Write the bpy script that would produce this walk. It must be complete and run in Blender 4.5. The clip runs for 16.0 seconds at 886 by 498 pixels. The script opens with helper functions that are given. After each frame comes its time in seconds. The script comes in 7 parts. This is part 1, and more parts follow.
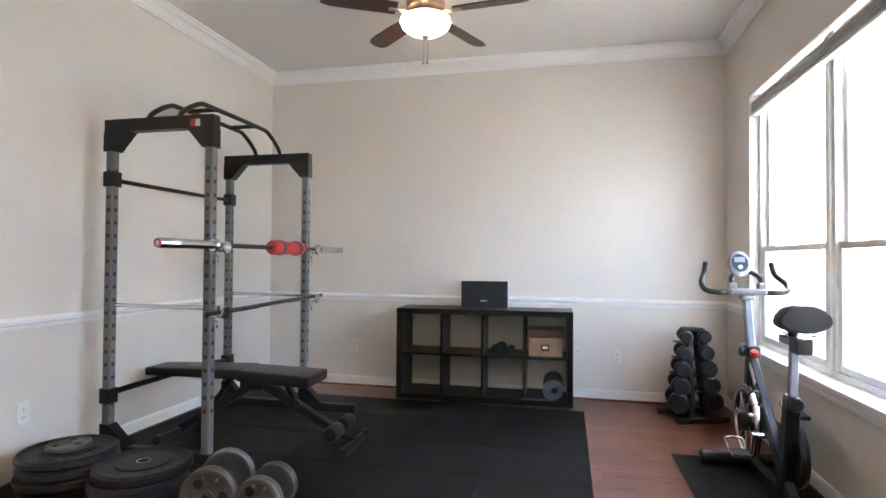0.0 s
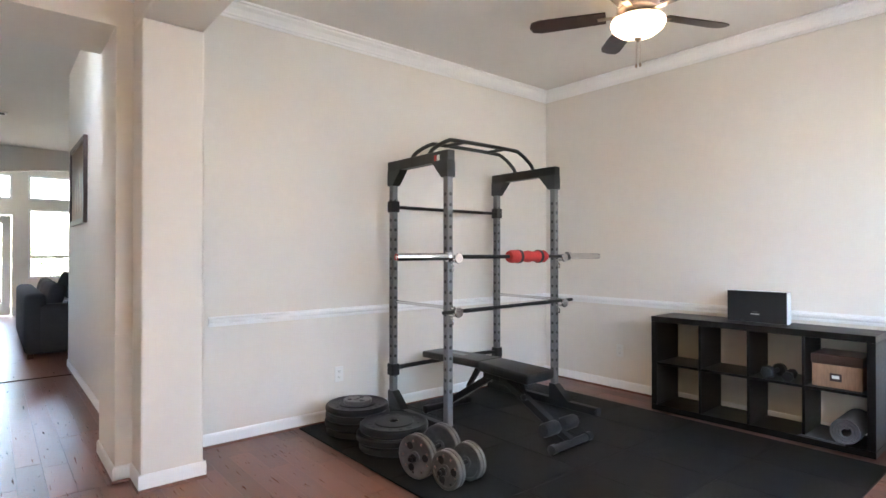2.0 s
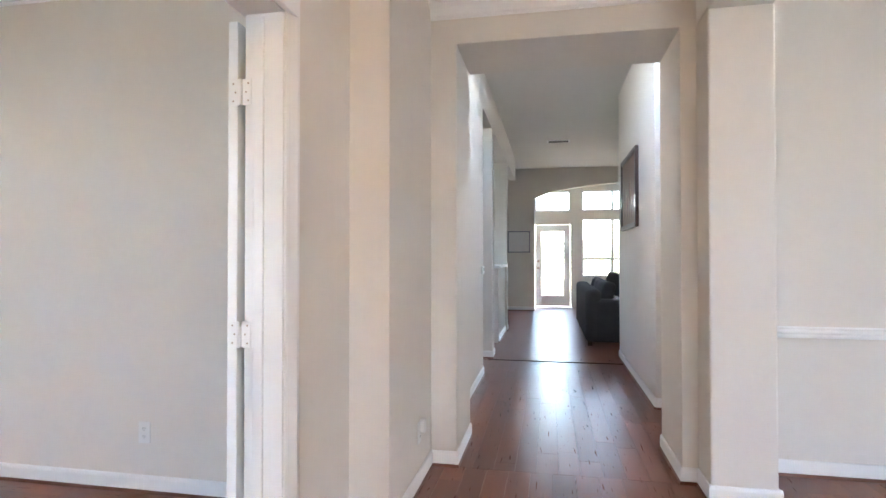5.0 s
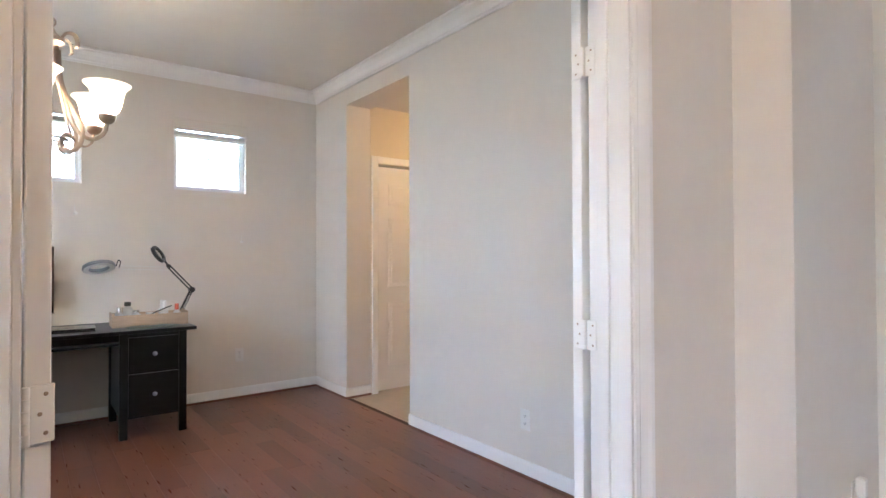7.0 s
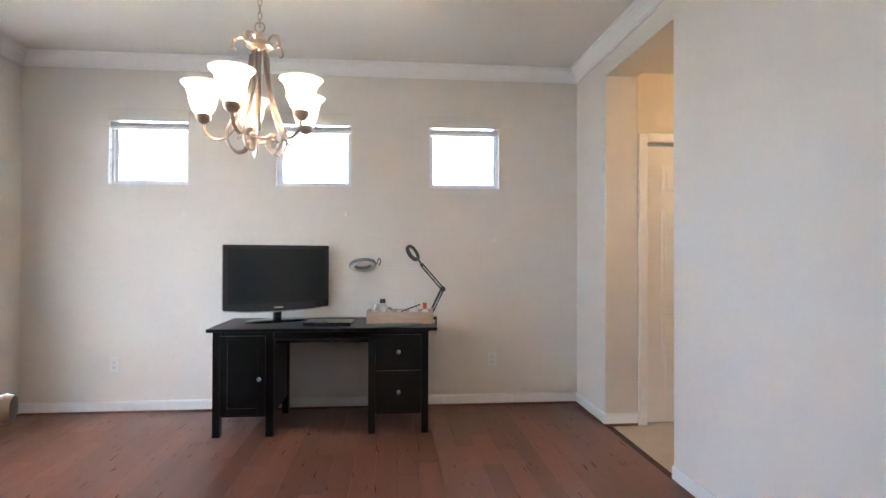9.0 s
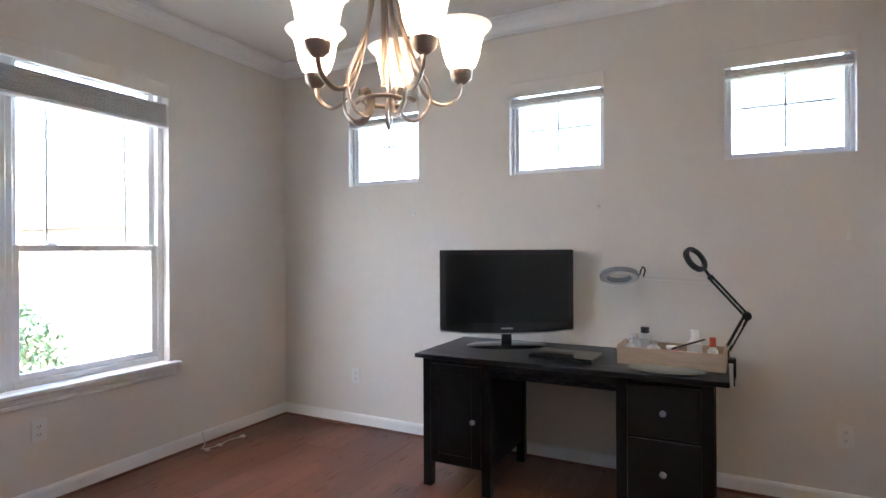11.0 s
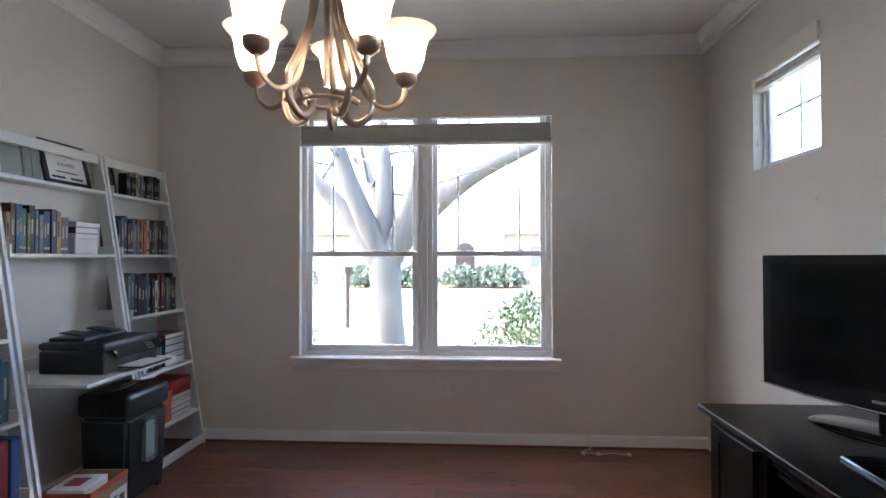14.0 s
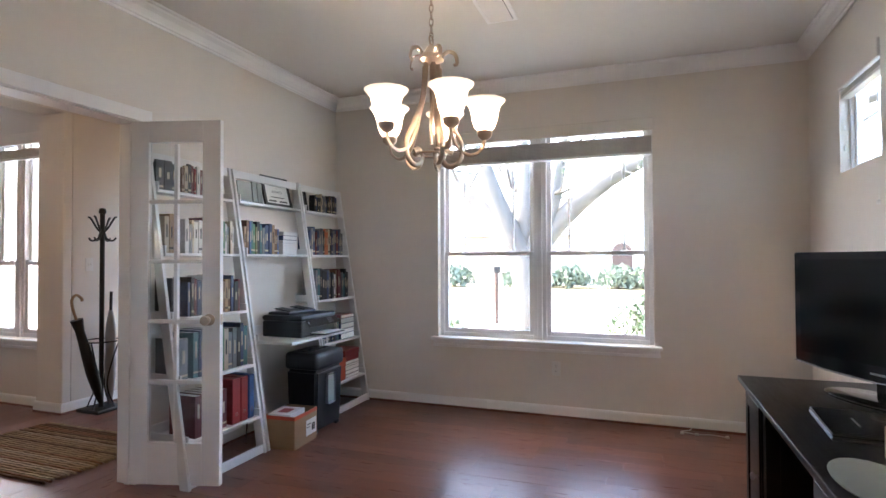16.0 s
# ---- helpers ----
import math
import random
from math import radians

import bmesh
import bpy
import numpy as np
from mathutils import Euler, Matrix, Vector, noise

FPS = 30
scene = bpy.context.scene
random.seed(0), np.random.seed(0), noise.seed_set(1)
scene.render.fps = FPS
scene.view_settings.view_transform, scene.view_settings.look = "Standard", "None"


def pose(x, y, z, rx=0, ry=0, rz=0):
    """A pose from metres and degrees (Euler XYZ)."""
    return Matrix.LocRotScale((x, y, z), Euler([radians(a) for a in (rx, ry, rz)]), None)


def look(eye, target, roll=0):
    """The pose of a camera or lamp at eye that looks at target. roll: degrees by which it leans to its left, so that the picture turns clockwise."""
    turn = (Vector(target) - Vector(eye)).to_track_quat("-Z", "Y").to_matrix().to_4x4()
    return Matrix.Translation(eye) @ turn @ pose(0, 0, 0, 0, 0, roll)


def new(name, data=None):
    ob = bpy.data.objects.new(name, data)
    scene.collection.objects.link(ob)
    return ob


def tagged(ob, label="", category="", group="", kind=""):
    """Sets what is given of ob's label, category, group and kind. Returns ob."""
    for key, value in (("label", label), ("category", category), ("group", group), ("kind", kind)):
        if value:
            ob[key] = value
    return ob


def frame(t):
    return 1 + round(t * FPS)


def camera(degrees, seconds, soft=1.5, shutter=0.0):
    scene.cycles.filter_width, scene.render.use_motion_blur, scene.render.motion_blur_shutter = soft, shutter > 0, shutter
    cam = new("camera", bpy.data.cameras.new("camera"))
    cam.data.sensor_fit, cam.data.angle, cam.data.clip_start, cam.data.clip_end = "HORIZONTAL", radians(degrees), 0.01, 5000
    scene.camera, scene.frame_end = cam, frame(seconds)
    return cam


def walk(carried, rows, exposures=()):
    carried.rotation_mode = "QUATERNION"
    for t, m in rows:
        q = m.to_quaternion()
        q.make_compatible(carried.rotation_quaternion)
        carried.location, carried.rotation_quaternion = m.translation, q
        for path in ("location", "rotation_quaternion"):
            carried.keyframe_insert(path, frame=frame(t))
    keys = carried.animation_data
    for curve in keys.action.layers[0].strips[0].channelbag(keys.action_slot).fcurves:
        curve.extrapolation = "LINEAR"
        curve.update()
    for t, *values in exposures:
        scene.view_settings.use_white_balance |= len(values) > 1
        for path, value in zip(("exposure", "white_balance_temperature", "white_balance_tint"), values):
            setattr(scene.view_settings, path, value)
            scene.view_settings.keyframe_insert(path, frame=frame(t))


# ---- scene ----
cam = camera(78.3, 16.0)
PATH = [
    (0, (0.138, -0.248, 1.186), (-0.306, 1.701, 1.223), 0.4),
    (0.5, (0.526, -0.129, 1.221), (-0.234, 1.721, 1.241), 0.1),
    (1, (0.766, -0.094, 1.218), (-0.252, 1.628, 1.243), 0.2),
    (1.5, (0.977, 0.034, 1.252), (-0.328, 1.55, 1.268), -0.2),
    (2, (1.062, 0.023, 1.282), (-0.476, 1.302, 1.297), -0.0),
    (2.5, (1.046, -0.013, 1.301), (-0.652, 1.043, 1.31), -0.1),
    (3, (1.008, -0.08, 1.292), (-0.808, 0.757, 1.304), -0.1),
    (3.2, (0.993, -0.09, 1.284), (-0.863, 0.655, 1.3), -0.1),
    (5.5, (0.772, -0.172, 1.259), (-1.094, -0.892, 1.285), -0.0),
    (6, (0.74, -0.105, 1.249), (-0.974, -1.136, 1.275), 0.0),
    (6.5, (0.601, -0.163, 1.251), (-0.905, -1.48, 1.275), -0.1),
    (7, (0.458, -0.154, 1.24), (-0.762, -1.738, 1.266), -0.2),
    (7.5, (0.313, -0.088, 1.227), (-0.573, -1.88, 1.259), -0.2),
    (8, (0.161, -0.176, 1.226), (-0.496, -2.064, 1.256), -0.1),
    (8.2, (0.098, -0.243, 1.219), (-0.461, -2.163, 1.254), -0.0),
    (10.3, (-0.588, -1.272, 1.324), (-0.067, -3.203, 1.321), -0.3),
    (10.5, (-0.572, -1.401, 1.306), (0.079, -3.292, 1.311), -0.3),
    (11, (-0.513, -1.72, 1.32), (0.403, -3.498, 1.323), -0.3),
    (11.5, (-0.513, -2.028, 1.317), (0.731, -3.594, 1.33), -0.3),
    (12, (-0.461, -2.427, 1.292), (1.131, -3.639, 1.316), -0.2),
    (12.5, (-0.484, -2.72, 1.286), (1.354, -3.509, 1.313), -0.4),
    (13, (-0.692, -3.025, 1.284), (1.269, -3.415, 1.315), -0.2),
    (13.5, (-0.923, -3.243, 1.297), (1.075, -3.333, 1.327), -0.2),
    (14, (-1.164, -3.502, 1.31), (0.832, -3.376, 1.343), -0.1),
    (14.5, (-1.408, -3.614, 1.311), (0.572, -3.337, 1.343), -0.3),
    (15, (-1.591, -3.742, 1.334), (0.363, -3.317, 1.363), -0.3),
    (15.5, (-1.749, -3.885, 1.306), (0.159, -3.286, 1.338), -0.2),
    (16, (-1.872, -3.951, 1.293), (0.003, -3.258, 1.331), -0.2),
]
EXPO, SHADE_GLOW, BULB_GLOW, LOBBY_GLOW = 4.85, 0.03, 6.5, 1.0
walk(cam, [(t, look(eye, target, roll)) for t, eye, target, roll in PATH],
     [(0.0, EXPO + 0.73, 6400, 7), (1.0, EXPO + 0.86, 6400, 7), (3.0, EXPO + 0.92, 6650, 7), (5.5, EXPO + 0.80, 6300, 8), (7.0, EXPO + 0.82, 6050, 7), (8.0, EXPO + 0.80, 6020, 6),
      (10.3, EXPO + 0.48, 6000, 7), (11.0, EXPO + 0.18, 5950, 8), (12.0, EXPO - 0.62, 5800, 9), (12.7, EXPO - 0.95, 5800, 10), (13.5, EXPO - 0.72, 5900, 10),
      (14.5, EXPO - 0.25, 6200, 10), (16.0, EXPO + 0.08, 6350, 11)])

# ---- world and sun ----
world = bpy.data.worlds.new("overcast_sky")
scene.world = world
world.use_nodes = True
wn = world.node_tree.nodes
sky = wn.new("ShaderNodeTexSky")
sky.sky_type, sky.sun_disc = "NISHITA", False
sky.sun_elevation, sky.sun_rotation = radians(48), radians(2)
sky.air_density, sky.dust_density = 1.0, 3.0
wn["Background"].inputs["Strength"].default_value = 0.15
world.node_tree.links.new(sky.outputs[0], wn["Background"].inputs["Color"])
sun = new("sun", bpy.data.lights.new("sun", "SUN"))
sun.data.energy, sun.data.angle, sun.data.color = 1.5, radians(12), (1.0, 0.95, 0.88)
sun.matrix_world = look((0, 0, 30), (0.5, -11.0, 14.0))


# ---- materials ----
def material(name, colour, rough=0.5, metal=0.0, grain=0.0, scale=8.0, bump=0.0, bump_scale=60.0, stretch=(1, 1, 1), spread=0.0, random_tone=0.0,
             coat=0.0, world_space=True):
    m = bpy.data.materials.new(name)
    m.use_nodes = True
    nt = m.node_tree
    b = nt.nodes["Principled BSDF"]
    b.inputs["Roughness"].default_value, b.inputs["Metallic"].default_value = rough, metal
    b.inputs["Base Color"].default_value = (*colour, 1)
    b.inputs["Coat Weight"].default_value = coat
    b.inputs["Coat Roughness"].default_value = 0.2
    if world_space:
        pos = nt.nodes.new("ShaderNodeNewGeometry").outputs["Position"]
    else:
        pos = nt.nodes.new("ShaderNodeTexCoord").outputs["Object"]
    mp = nt.nodes.new("ShaderNodeMapping")
    mp.inputs["Scale"].default_value = stretch
    nt.links.new(pos, mp.inputs["Vector"])
    if grain > 0:
        n1 = nt.nodes.new("ShaderNodeTexNoise")
        n1.inputs["Scale"].default_value, n1.inputs["Detail"].default_value = scale, 8
        n2 = nt.nodes.new("ShaderNodeTexNoise")
        n2.inputs["Scale"].default_value, n2.inputs["Detail"].default_value = scale * 0.13, 4
        for n in (n1, n2):
            nt.links.new(mp.outputs[0], n.inputs["Vector"])
        add = nt.nodes.new("ShaderNodeMath")
        add.operation = "ADD"
        nt.links.new(n1.outputs["Fac"], add.inputs[0])
        nt.links.new(n2.outputs["Fac"], add.inputs[1])
        last = add.outputs[0]
        if random_tone > 0:
            info = nt.nodes.new("ShaderNodeObjectInfo")
            ma = nt.nodes.new("ShaderNodeMath")
            ma.operation = "MULTIPLY_ADD"
            nt.links.new(info.outputs["Random"], ma.inputs[0])
            ma.inputs[1].default_value = random_tone
            nt.links.new(last, ma.inputs[2])
            last = ma.outputs[0]
        mr = nt.nodes.new("ShaderNodeMapRange")
        mr.inputs["From Min"].default_value = 0.55
        mr.inputs["From Max"].default_value = 1.45 + random_tone
        mr.inputs["To Min"].default_value, mr.inputs["To Max"].default_value = 1 - grain, 1 + grain
        nt.links.new(last, mr.inputs["Value"])
        mul = nt.nodes.new("ShaderNodeVectorMath")
        mul.operation = "SCALE"
        mul.inputs[0].default_value = colour
        nt.links.new(mr.outputs[0], mul.inputs["Scale"])
        nt.links.new(mul.outputs[0], b.inputs["Base Color"])
        rr = nt.nodes.new("ShaderNodeMapRange")
        rr.inputs["To Min"].default_value, rr.inputs["To Max"].default_value = max(rough - spread, 0.02), min(rough + spread, 1)
        nt.links.new(n1.outputs["Fac"], rr.inputs["Value"])
        nt.links.new(rr.outputs[0], b.inputs["Roughness"])
    if bump > 0:
        n3 = nt.nodes.new("ShaderNodeTexNoise")
        n3.inputs["Scale"].default_value, n3.inputs["Detail"].default_value = bump_scale, 3
        nt.links.new(mp.outputs[0], n3.inputs["Vector"])
        bp = nt.nodes.new("ShaderNodeBump")
        bp.inputs["Strength"].default_value, bp.inputs["Distance"].default_value = bump, 0.004
        nt.links.new(n3.outputs["Fac"], bp.inputs["Height"])
        nt.links.new(bp.outputs[0], b.inputs["Normal"])
    return m


def glowing(name, colour, strength):
    m = bpy.data.materials.new(name)
    m.use_nodes = True
    b = m.node_tree.nodes["Principled BSDF"]
    b.inputs["Base Color"].default_value = (0.8, 0.76, 0.7, 1)
    b.inputs["Roughness"].default_value = 0.4
    b.inputs["Emission Color"].default_value = (*colour, 1)
    b.inputs["Emission Strength"].default_value = strength
    return m


def glass_material(name, tint=(1, 1, 1)):
    m = bpy.data.materials.new(name)
    m.use_nodes = True
    b = m.node_tree.nodes["Principled BSDF"]
    b.inputs["Base Color"].default_value = (*tint, 1)
    b.inputs["Transmission Weight"].default_value = 1.0
    b.inputs["Roughness"].default_value = 0.0
    b.inputs["IOR"].default_value = 1.45
    return m


WALL = material("wall_paint", (0.75, 0.705, 0.645), 0.75, grain=0.02, scale=14, bump=0.12, bump_scale=90)
WALL_WARM = material("wall_paint_warm", (0.70, 0.62, 0.50), 0.75, grain=0.02, scale=14, bump=0.12, bump_scale=90)
CEIL = material("ceiling_paint", (0.75, 0.72, 0.675), 0.85, grain=0.02, scale=10, bump=0.2, bump_scale=120)
TRIM = material("white_trim_paint", (0.86, 0.855, 0.845), 0.34, grain=0.02, scale=9)
VINYL = material("white_vinyl", (0.82, 0.82, 0.82), 0.4, grain=0.02, scale=9)
WOOD_X = material("cherry_planks_lengthwise", (0.180, 0.068, 0.041), 0.30, grain=0.40, scale=11, bump=0.10, bump_scale=35, stretch=(0.5, 7, 3), spread=0.08, random_tone=1.1)
WOOD_Y = material("cherry_planks_crosswise", (0.180, 0.068, 0.041), 0.30, grain=0.40, scale=11, bump=0.10, bump_scale=35, stretch=(7, 0.5, 3), spread=0.08, random_tone=1.1)
JOINT = material("floor_joint", (0.05, 0.022, 0.014), 0.6, grain=0.1)
SHOE = material("stained_shoe_moulding", (0.17, 0.07, 0.042), 0.4, grain=0.25, scale=20)
TILE = material("beige_floor_tile", (0.52, 0.44, 0.34), 0.4, grain=0.12, scale=10, random_tone=0.3)
RUBBER = material("black_rubber", (0.009, 0.009, 0.0095), 0.6, grain=0.25, scale=40, bump=0.5, bump_scale=220)
PLATE = material("black_rubber_plate", (0.009, 0.009, 0.0095), 0.42, grain=0.2, scale=30, bump=0.1, bump_scale=150, world_space=False)
BLACKWOOD = material("black_brown_veneer", (0.0075, 0.006, 0.0055), 0.36, grain=0.3, scale=14, stretch=(0.4, 3, 3), spread=0.08)
DESKBLACK = material("black_stained_wood", (0.007, 0.0065, 0.0065), 0.32, grain=0.35, scale=16, stretch=(0.4, 4, 4), bump=0.08, spread=0.08)
STEEL_BLACK = material("black_powder_coat", (0.007, 0.007, 0.0075), 0.42, grain=0.1, scale=60, bump=0.08, bump_scale=300)
STEEL_GREY = material("grey_powder_coat", (0.15, 0.15, 0.155), 0.42, grain=0.08, scale=50, bump=0.08, bump_scale=300)
for dark in (RUBBER, BLACKWOOD, DESKBLACK):
    dark.node_tree.nodes["Principled BSDF"].inputs["Specular IOR Level"].default_value = 0.22
CHROME = material("chrome", (0.72, 0.72, 0.73), 0.16, 1.0)
NICKEL = material("brushed_nickel", (0.46, 0.37, 0.30), 0.28, 1.0, grain=0.08, scale=50)
CASTIRON = material("grey_cast_iron", (0.20, 0.195, 0.19), 0.36, 0.85, grain=0.25, scale=30, bump=0.2, bump_scale=120, world_space=False)
VINYLBLACK = material("black_upholstery", (0.009, 0.009, 0.0095), 0.42, grain=0.12, scale=30, bump=0.15, bump_scale=250)
PLASTIC = material("black_plastic", (0.013, 0.013, 0.014), 0.35, grain=0.1, scale=40)
GLOSSBLACK = material("gloss_black_plastic", (0.006, 0.006, 0.007), 0.08, coat=0.5)
SCREEN = material("black_screen", (0.003, 0.003, 0.0035), 0.14)
RED = material("red_foam", (0.50, 0.035, 0.03), 0.6, grain=0.1, scale=40, bump=0.1)
GREYPLASTIC = material("silver_grey_plastic", (0.24, 0.25, 0.28), 0.4, grain=0.05)
GLASS = glass_material("clear_glass")
PLATEWHITE = material("white_plate_plastic", (0.78, 0.77, 0.74), 0.35)
# dark print and badges; also painted shade for slots and holes
SLOT = material("dark_print_and_recess_shade", (0.03, 0.03, 0.03), 0.6)
BLIND = material("roller_blind_fabric", (0.62, 0.60, 0.57), 0.7, grain=0.12, scale=5, stretch=(4, 4, 0.6), bump=0.1)
SHELFWHITE = material("white_lacquer", (0.78, 0.78, 0.77), 0.33, grain=0.02, scale=12)
ESPRESSO = material("espresso_blade", (0.045, 0.022, 0.016), 0.35, grain=0.3, scale=14, stretch=(2, 2, 8))
SHADE = glowing("lit_alabaster_glass", (1.0, 0.78, 0.58), SHADE_GLOW)
nt = SHADE.node_tree
tr = nt.nodes.new("ShaderNodeBsdfTranslucent")
tr.inputs["Color"].default_value = (0.95, 0.87, 0.80, 1)
mx = nt.nodes.new("ShaderNodeMixShader")
mx.inputs[0].default_value = 0.45
nt.links.new(nt.nodes["Principled BSDF"].outputs[0], mx.inputs[1])
nt.links.new(tr.outputs[0], mx.inputs[2])
nt.links.new(mx.outputs[0], nt.nodes["Material Output"].inputs["Surface"])
BULB = glowing("lit_bulb", (1.0, 0.84, 0.66), BULB_GLOW)
LOBBY_SHADE = glowing("lit_lobby_glass", (1.0, 0.62, 0.28), LOBBY_GLOW)
CARDBOARD = material("cardboard", (0.36, 0.23, 0.13), 0.8, grain=0.1, scale=20)
PAPER = material("paper", (0.78, 0.77, 0.75), 0.7, grain=0.03)
ORANGE = material("orange_storage_box", (0.55, 0.09, 0.035), 0.55, grain=0.06)
SOFA = material("charcoal_sofa_fabric", (0.035, 0.033, 0.034), 0.85, grain=0.2, scale=60, bump=0.3, bump_scale=200)


# ---- building helpers ----
def put(name, bm, mat, parent=None, label="", smooth=False, category="", kind="", group=""):
    me = bpy.data.meshes.new(name)
    bmesh.ops.recalc_face_normals(bm, faces=bm.faces)
    if smooth:
        for f in bm.faces:
            f.smooth = True
        for e in bm.edges:
            if len(e.link_faces) == 2 and e.calc_face_angle(0) > 0.7:
                e.smooth = False
    bm.to_mesh(me)
    bm.free()
    me.materials.append(mat)
    ob = new(name, me)
    if parent is not None:
        ob.parent = parent
    return tagged(ob, label, category, group, kind)


def part(name, bm, mat, parent, label="", smooth=False):
    return put(name, bm, mat, parent, label, smooth)


def base(name, m, label, category, group="", kind=""):
    ob = new(name)
    ob.empty_display_size = 0.1
    ob.matrix_world = m
    return tagged(ob, label, category, group, kind)


def box(x0, x1, y0, y1, z0, z1, bevel=0.0, bm=None, seg=1):
    b = bmesh.new()
    m = Matrix.LocRotScale(((x0 + x1) / 2, (y0 + y1) / 2, (z0 + z1) / 2), None, (abs(x1 - x0), abs(y1 - y0), abs(z1 - z0)))
    bmesh.ops.create_cube(b, size=1, matrix=m)
    if bevel > 0:
        bmesh.ops.bevel(b, geom=list(b.edges), offset=bevel, segments=seg, affect="EDGES", profile=0.5)
    return merge(bm, b)


def merge(bm, other, m=None):
    if m is not None:
        bmesh.ops.transform(other, matrix=m, verts=other.verts)
    if bm is None:
        return other
    me = bpy.data.meshes.new("tmp")
    other.to_mesh(me)
    other.free()
    bm.from_mesh(me)
    bpy.data.meshes.remove(me)
    return bm


def rod(p, q, r, seg=14, r2=None, bm=None):
    p, q = Vector(p), Vector(q)
    b = bmesh.new()
    d = q - p
    bmesh.ops.create_cone(b, cap_ends=True, segments=seg, radius1=r, radius2=r if r2 is None else r2, depth=d.length)
    m = Matrix.Translation((p + q) / 2) @ d.to_track_quat("Z", "Y").to_matrix().to_4x4()
    return merge(bm, b, m)


def bar(p, q, w, h, bevel=0.0, bm=None, roll=0.0):
    """A straight box section from p to q, w wide and h high."""
    p, q = Vector(p), Vector(q)
    d = q - p
    b = box(-w / 2, w / 2, -h / 2, h / 2, -d.length / 2, d.length / 2, bevel)
    m = Matrix.Translation((p + q) / 2) @ d.to_track_quat("Z", "Y").to_matrix().to_4x4() @ Matrix.Rotation(roll, 4, "Z")
    return merge(bm, b, m)


def smooth_path(points, n=8):
    """Points on a Catmull-Rom curve through the given ones."""
    pts = [Vector(p) for p in points]
    ext = [2 * pts[0] - pts[1], *pts, 2 * pts[-1] - pts[-2]]
    out = []
    for i in range(1, len(ext) - 2):
        a, b, c, d = ext[i - 1:i + 3]
        for k in range(n):
            t = k / n
            out.append(0.5 * (2 * b + (c - a) * t + (2 * a - 5 * b + 4 * c - d) * t * t + (3 * b - a - 3 * c + d) * t ** 3))
    return out + [pts[-1]]


def tube(points, r, seg=10, bm=None, flat=1.0):
    """A tube along points; flat squeezes it into a strap."""
    b = bmesh.new()
    pts = [Vector(p) for p in points]
    rings, up = [], None
    for i, p in enumerate(pts):
        d = (pts[min(i + 1, len(pts) - 1)] - pts[max(i - 1, 0)]).normalized()
        if up is None:
            up = d.orthogonal().normalized()
        side = d.cross(up).normalized()
        up = side.cross(d).normalized()
        rr = r[i] if isinstance(r, (list, tuple)) else r
        rings.append([b.verts.new(p + rr * (math.cos(2 * math.pi * k / seg) * side + flat * math.sin(2 * math.pi * k / seg) * up)) for k in range(seg)])
    for a, c in zip(rings, rings[1:]):
        for k in range(seg):
            b.faces.new((a[k], a[(k + 1) % seg], c[(k + 1) % seg], c[k]))
    b.faces.new(rings[0][::-1])
    b.faces.new(rings[-1])
    return merge(bm, b)


def lathe(profile, seg=28, m=None, bm=None):
    """A solid turned about z from (radius, height) pairs."""
    b = bmesh.new()
    rings = []
    for r, z in profile:
        if r < 1e-5:
            rings.append([b.verts.new((0, 0, z))])
        else:
            rings.append([b.verts.new((r * math.cos(2 * math.pi * k / seg), r * math.sin(2 * math.pi * k / seg), z)) for k in range(seg)])
    for a, c in zip(rings, rings[1:]):
        for k in range(seg):
            if len(a) == 1 and len(c) == 1:
                continue
            if len(a) == 1:
                b.faces.new((a[0], c[(k + 1) % seg], c[k]))
            elif len(c) == 1:
                b.faces.new((a[k], a[(k + 1) % seg], c[0]))
            else:
                b.faces.new((a[k], a[(k + 1) % seg], c[(k + 1) % seg], c[k]))
    return merge(bm, b, m)


def wall(name, axis, at, thick, u0, u1, z0, z1, openings=(), mat=None, label="painted drywall wall"):
    """A wall across axis 'x' or 'y' from at to at + thick, running u0..u1, with openings (u0, u1, z0, z1) through it."""
    bm = bmesh.new()
    us = sorted({u0, u1, *[v for o in openings for v in o[:2]]})
    for a, b in zip(us, us[1:]):
        mid = (a + b) / 2
        zs = [(z0, z1)]
        for o in openings:
            if o[0] < mid < o[1]:
                zs = [piece for lo, hi in zs for piece in ((lo, min(hi, o[2])), (max(lo, o[3]), hi)) if piece[1] - piece[0] > 1e-4]
        for lo, hi in zs:
            if axis == "x":
                box(at, at + thick, a, b, lo, hi, bm=bm)
            else:
                box(a, b, at, at + thick, lo, hi, bm=bm)
    return put(name, bm, mat or WALL, kind="structure", label=label, category="wall")


def moulding(name, p, q, inward, profile, mat, label, z=0.0):
    """A straight strip from p to q (x, y) with a profile of (out from the wall, height) pairs."""
    p, q, n = Vector((*p, 0)), Vector((*q, 0)), Vector((*inward, 0)).normalized()
    bm = bmesh.new()
    ends = [[bm.verts.new(e + n * o + Vector((0, 0, z + h))) for o, h in profile] for e in (p, q)]
    k = len(profile)
    for i in range(k):
        bm.faces.new((ends[0][i], ends[0][(i + 1) % k], ends[1][(i + 1) % k], ends[1][i]))
    bm.faces.new(ends[0])
    bm.faces.new(ends[1][::-1])
    return put(name, bm, mat, kind="structure", label=label, category="trim")


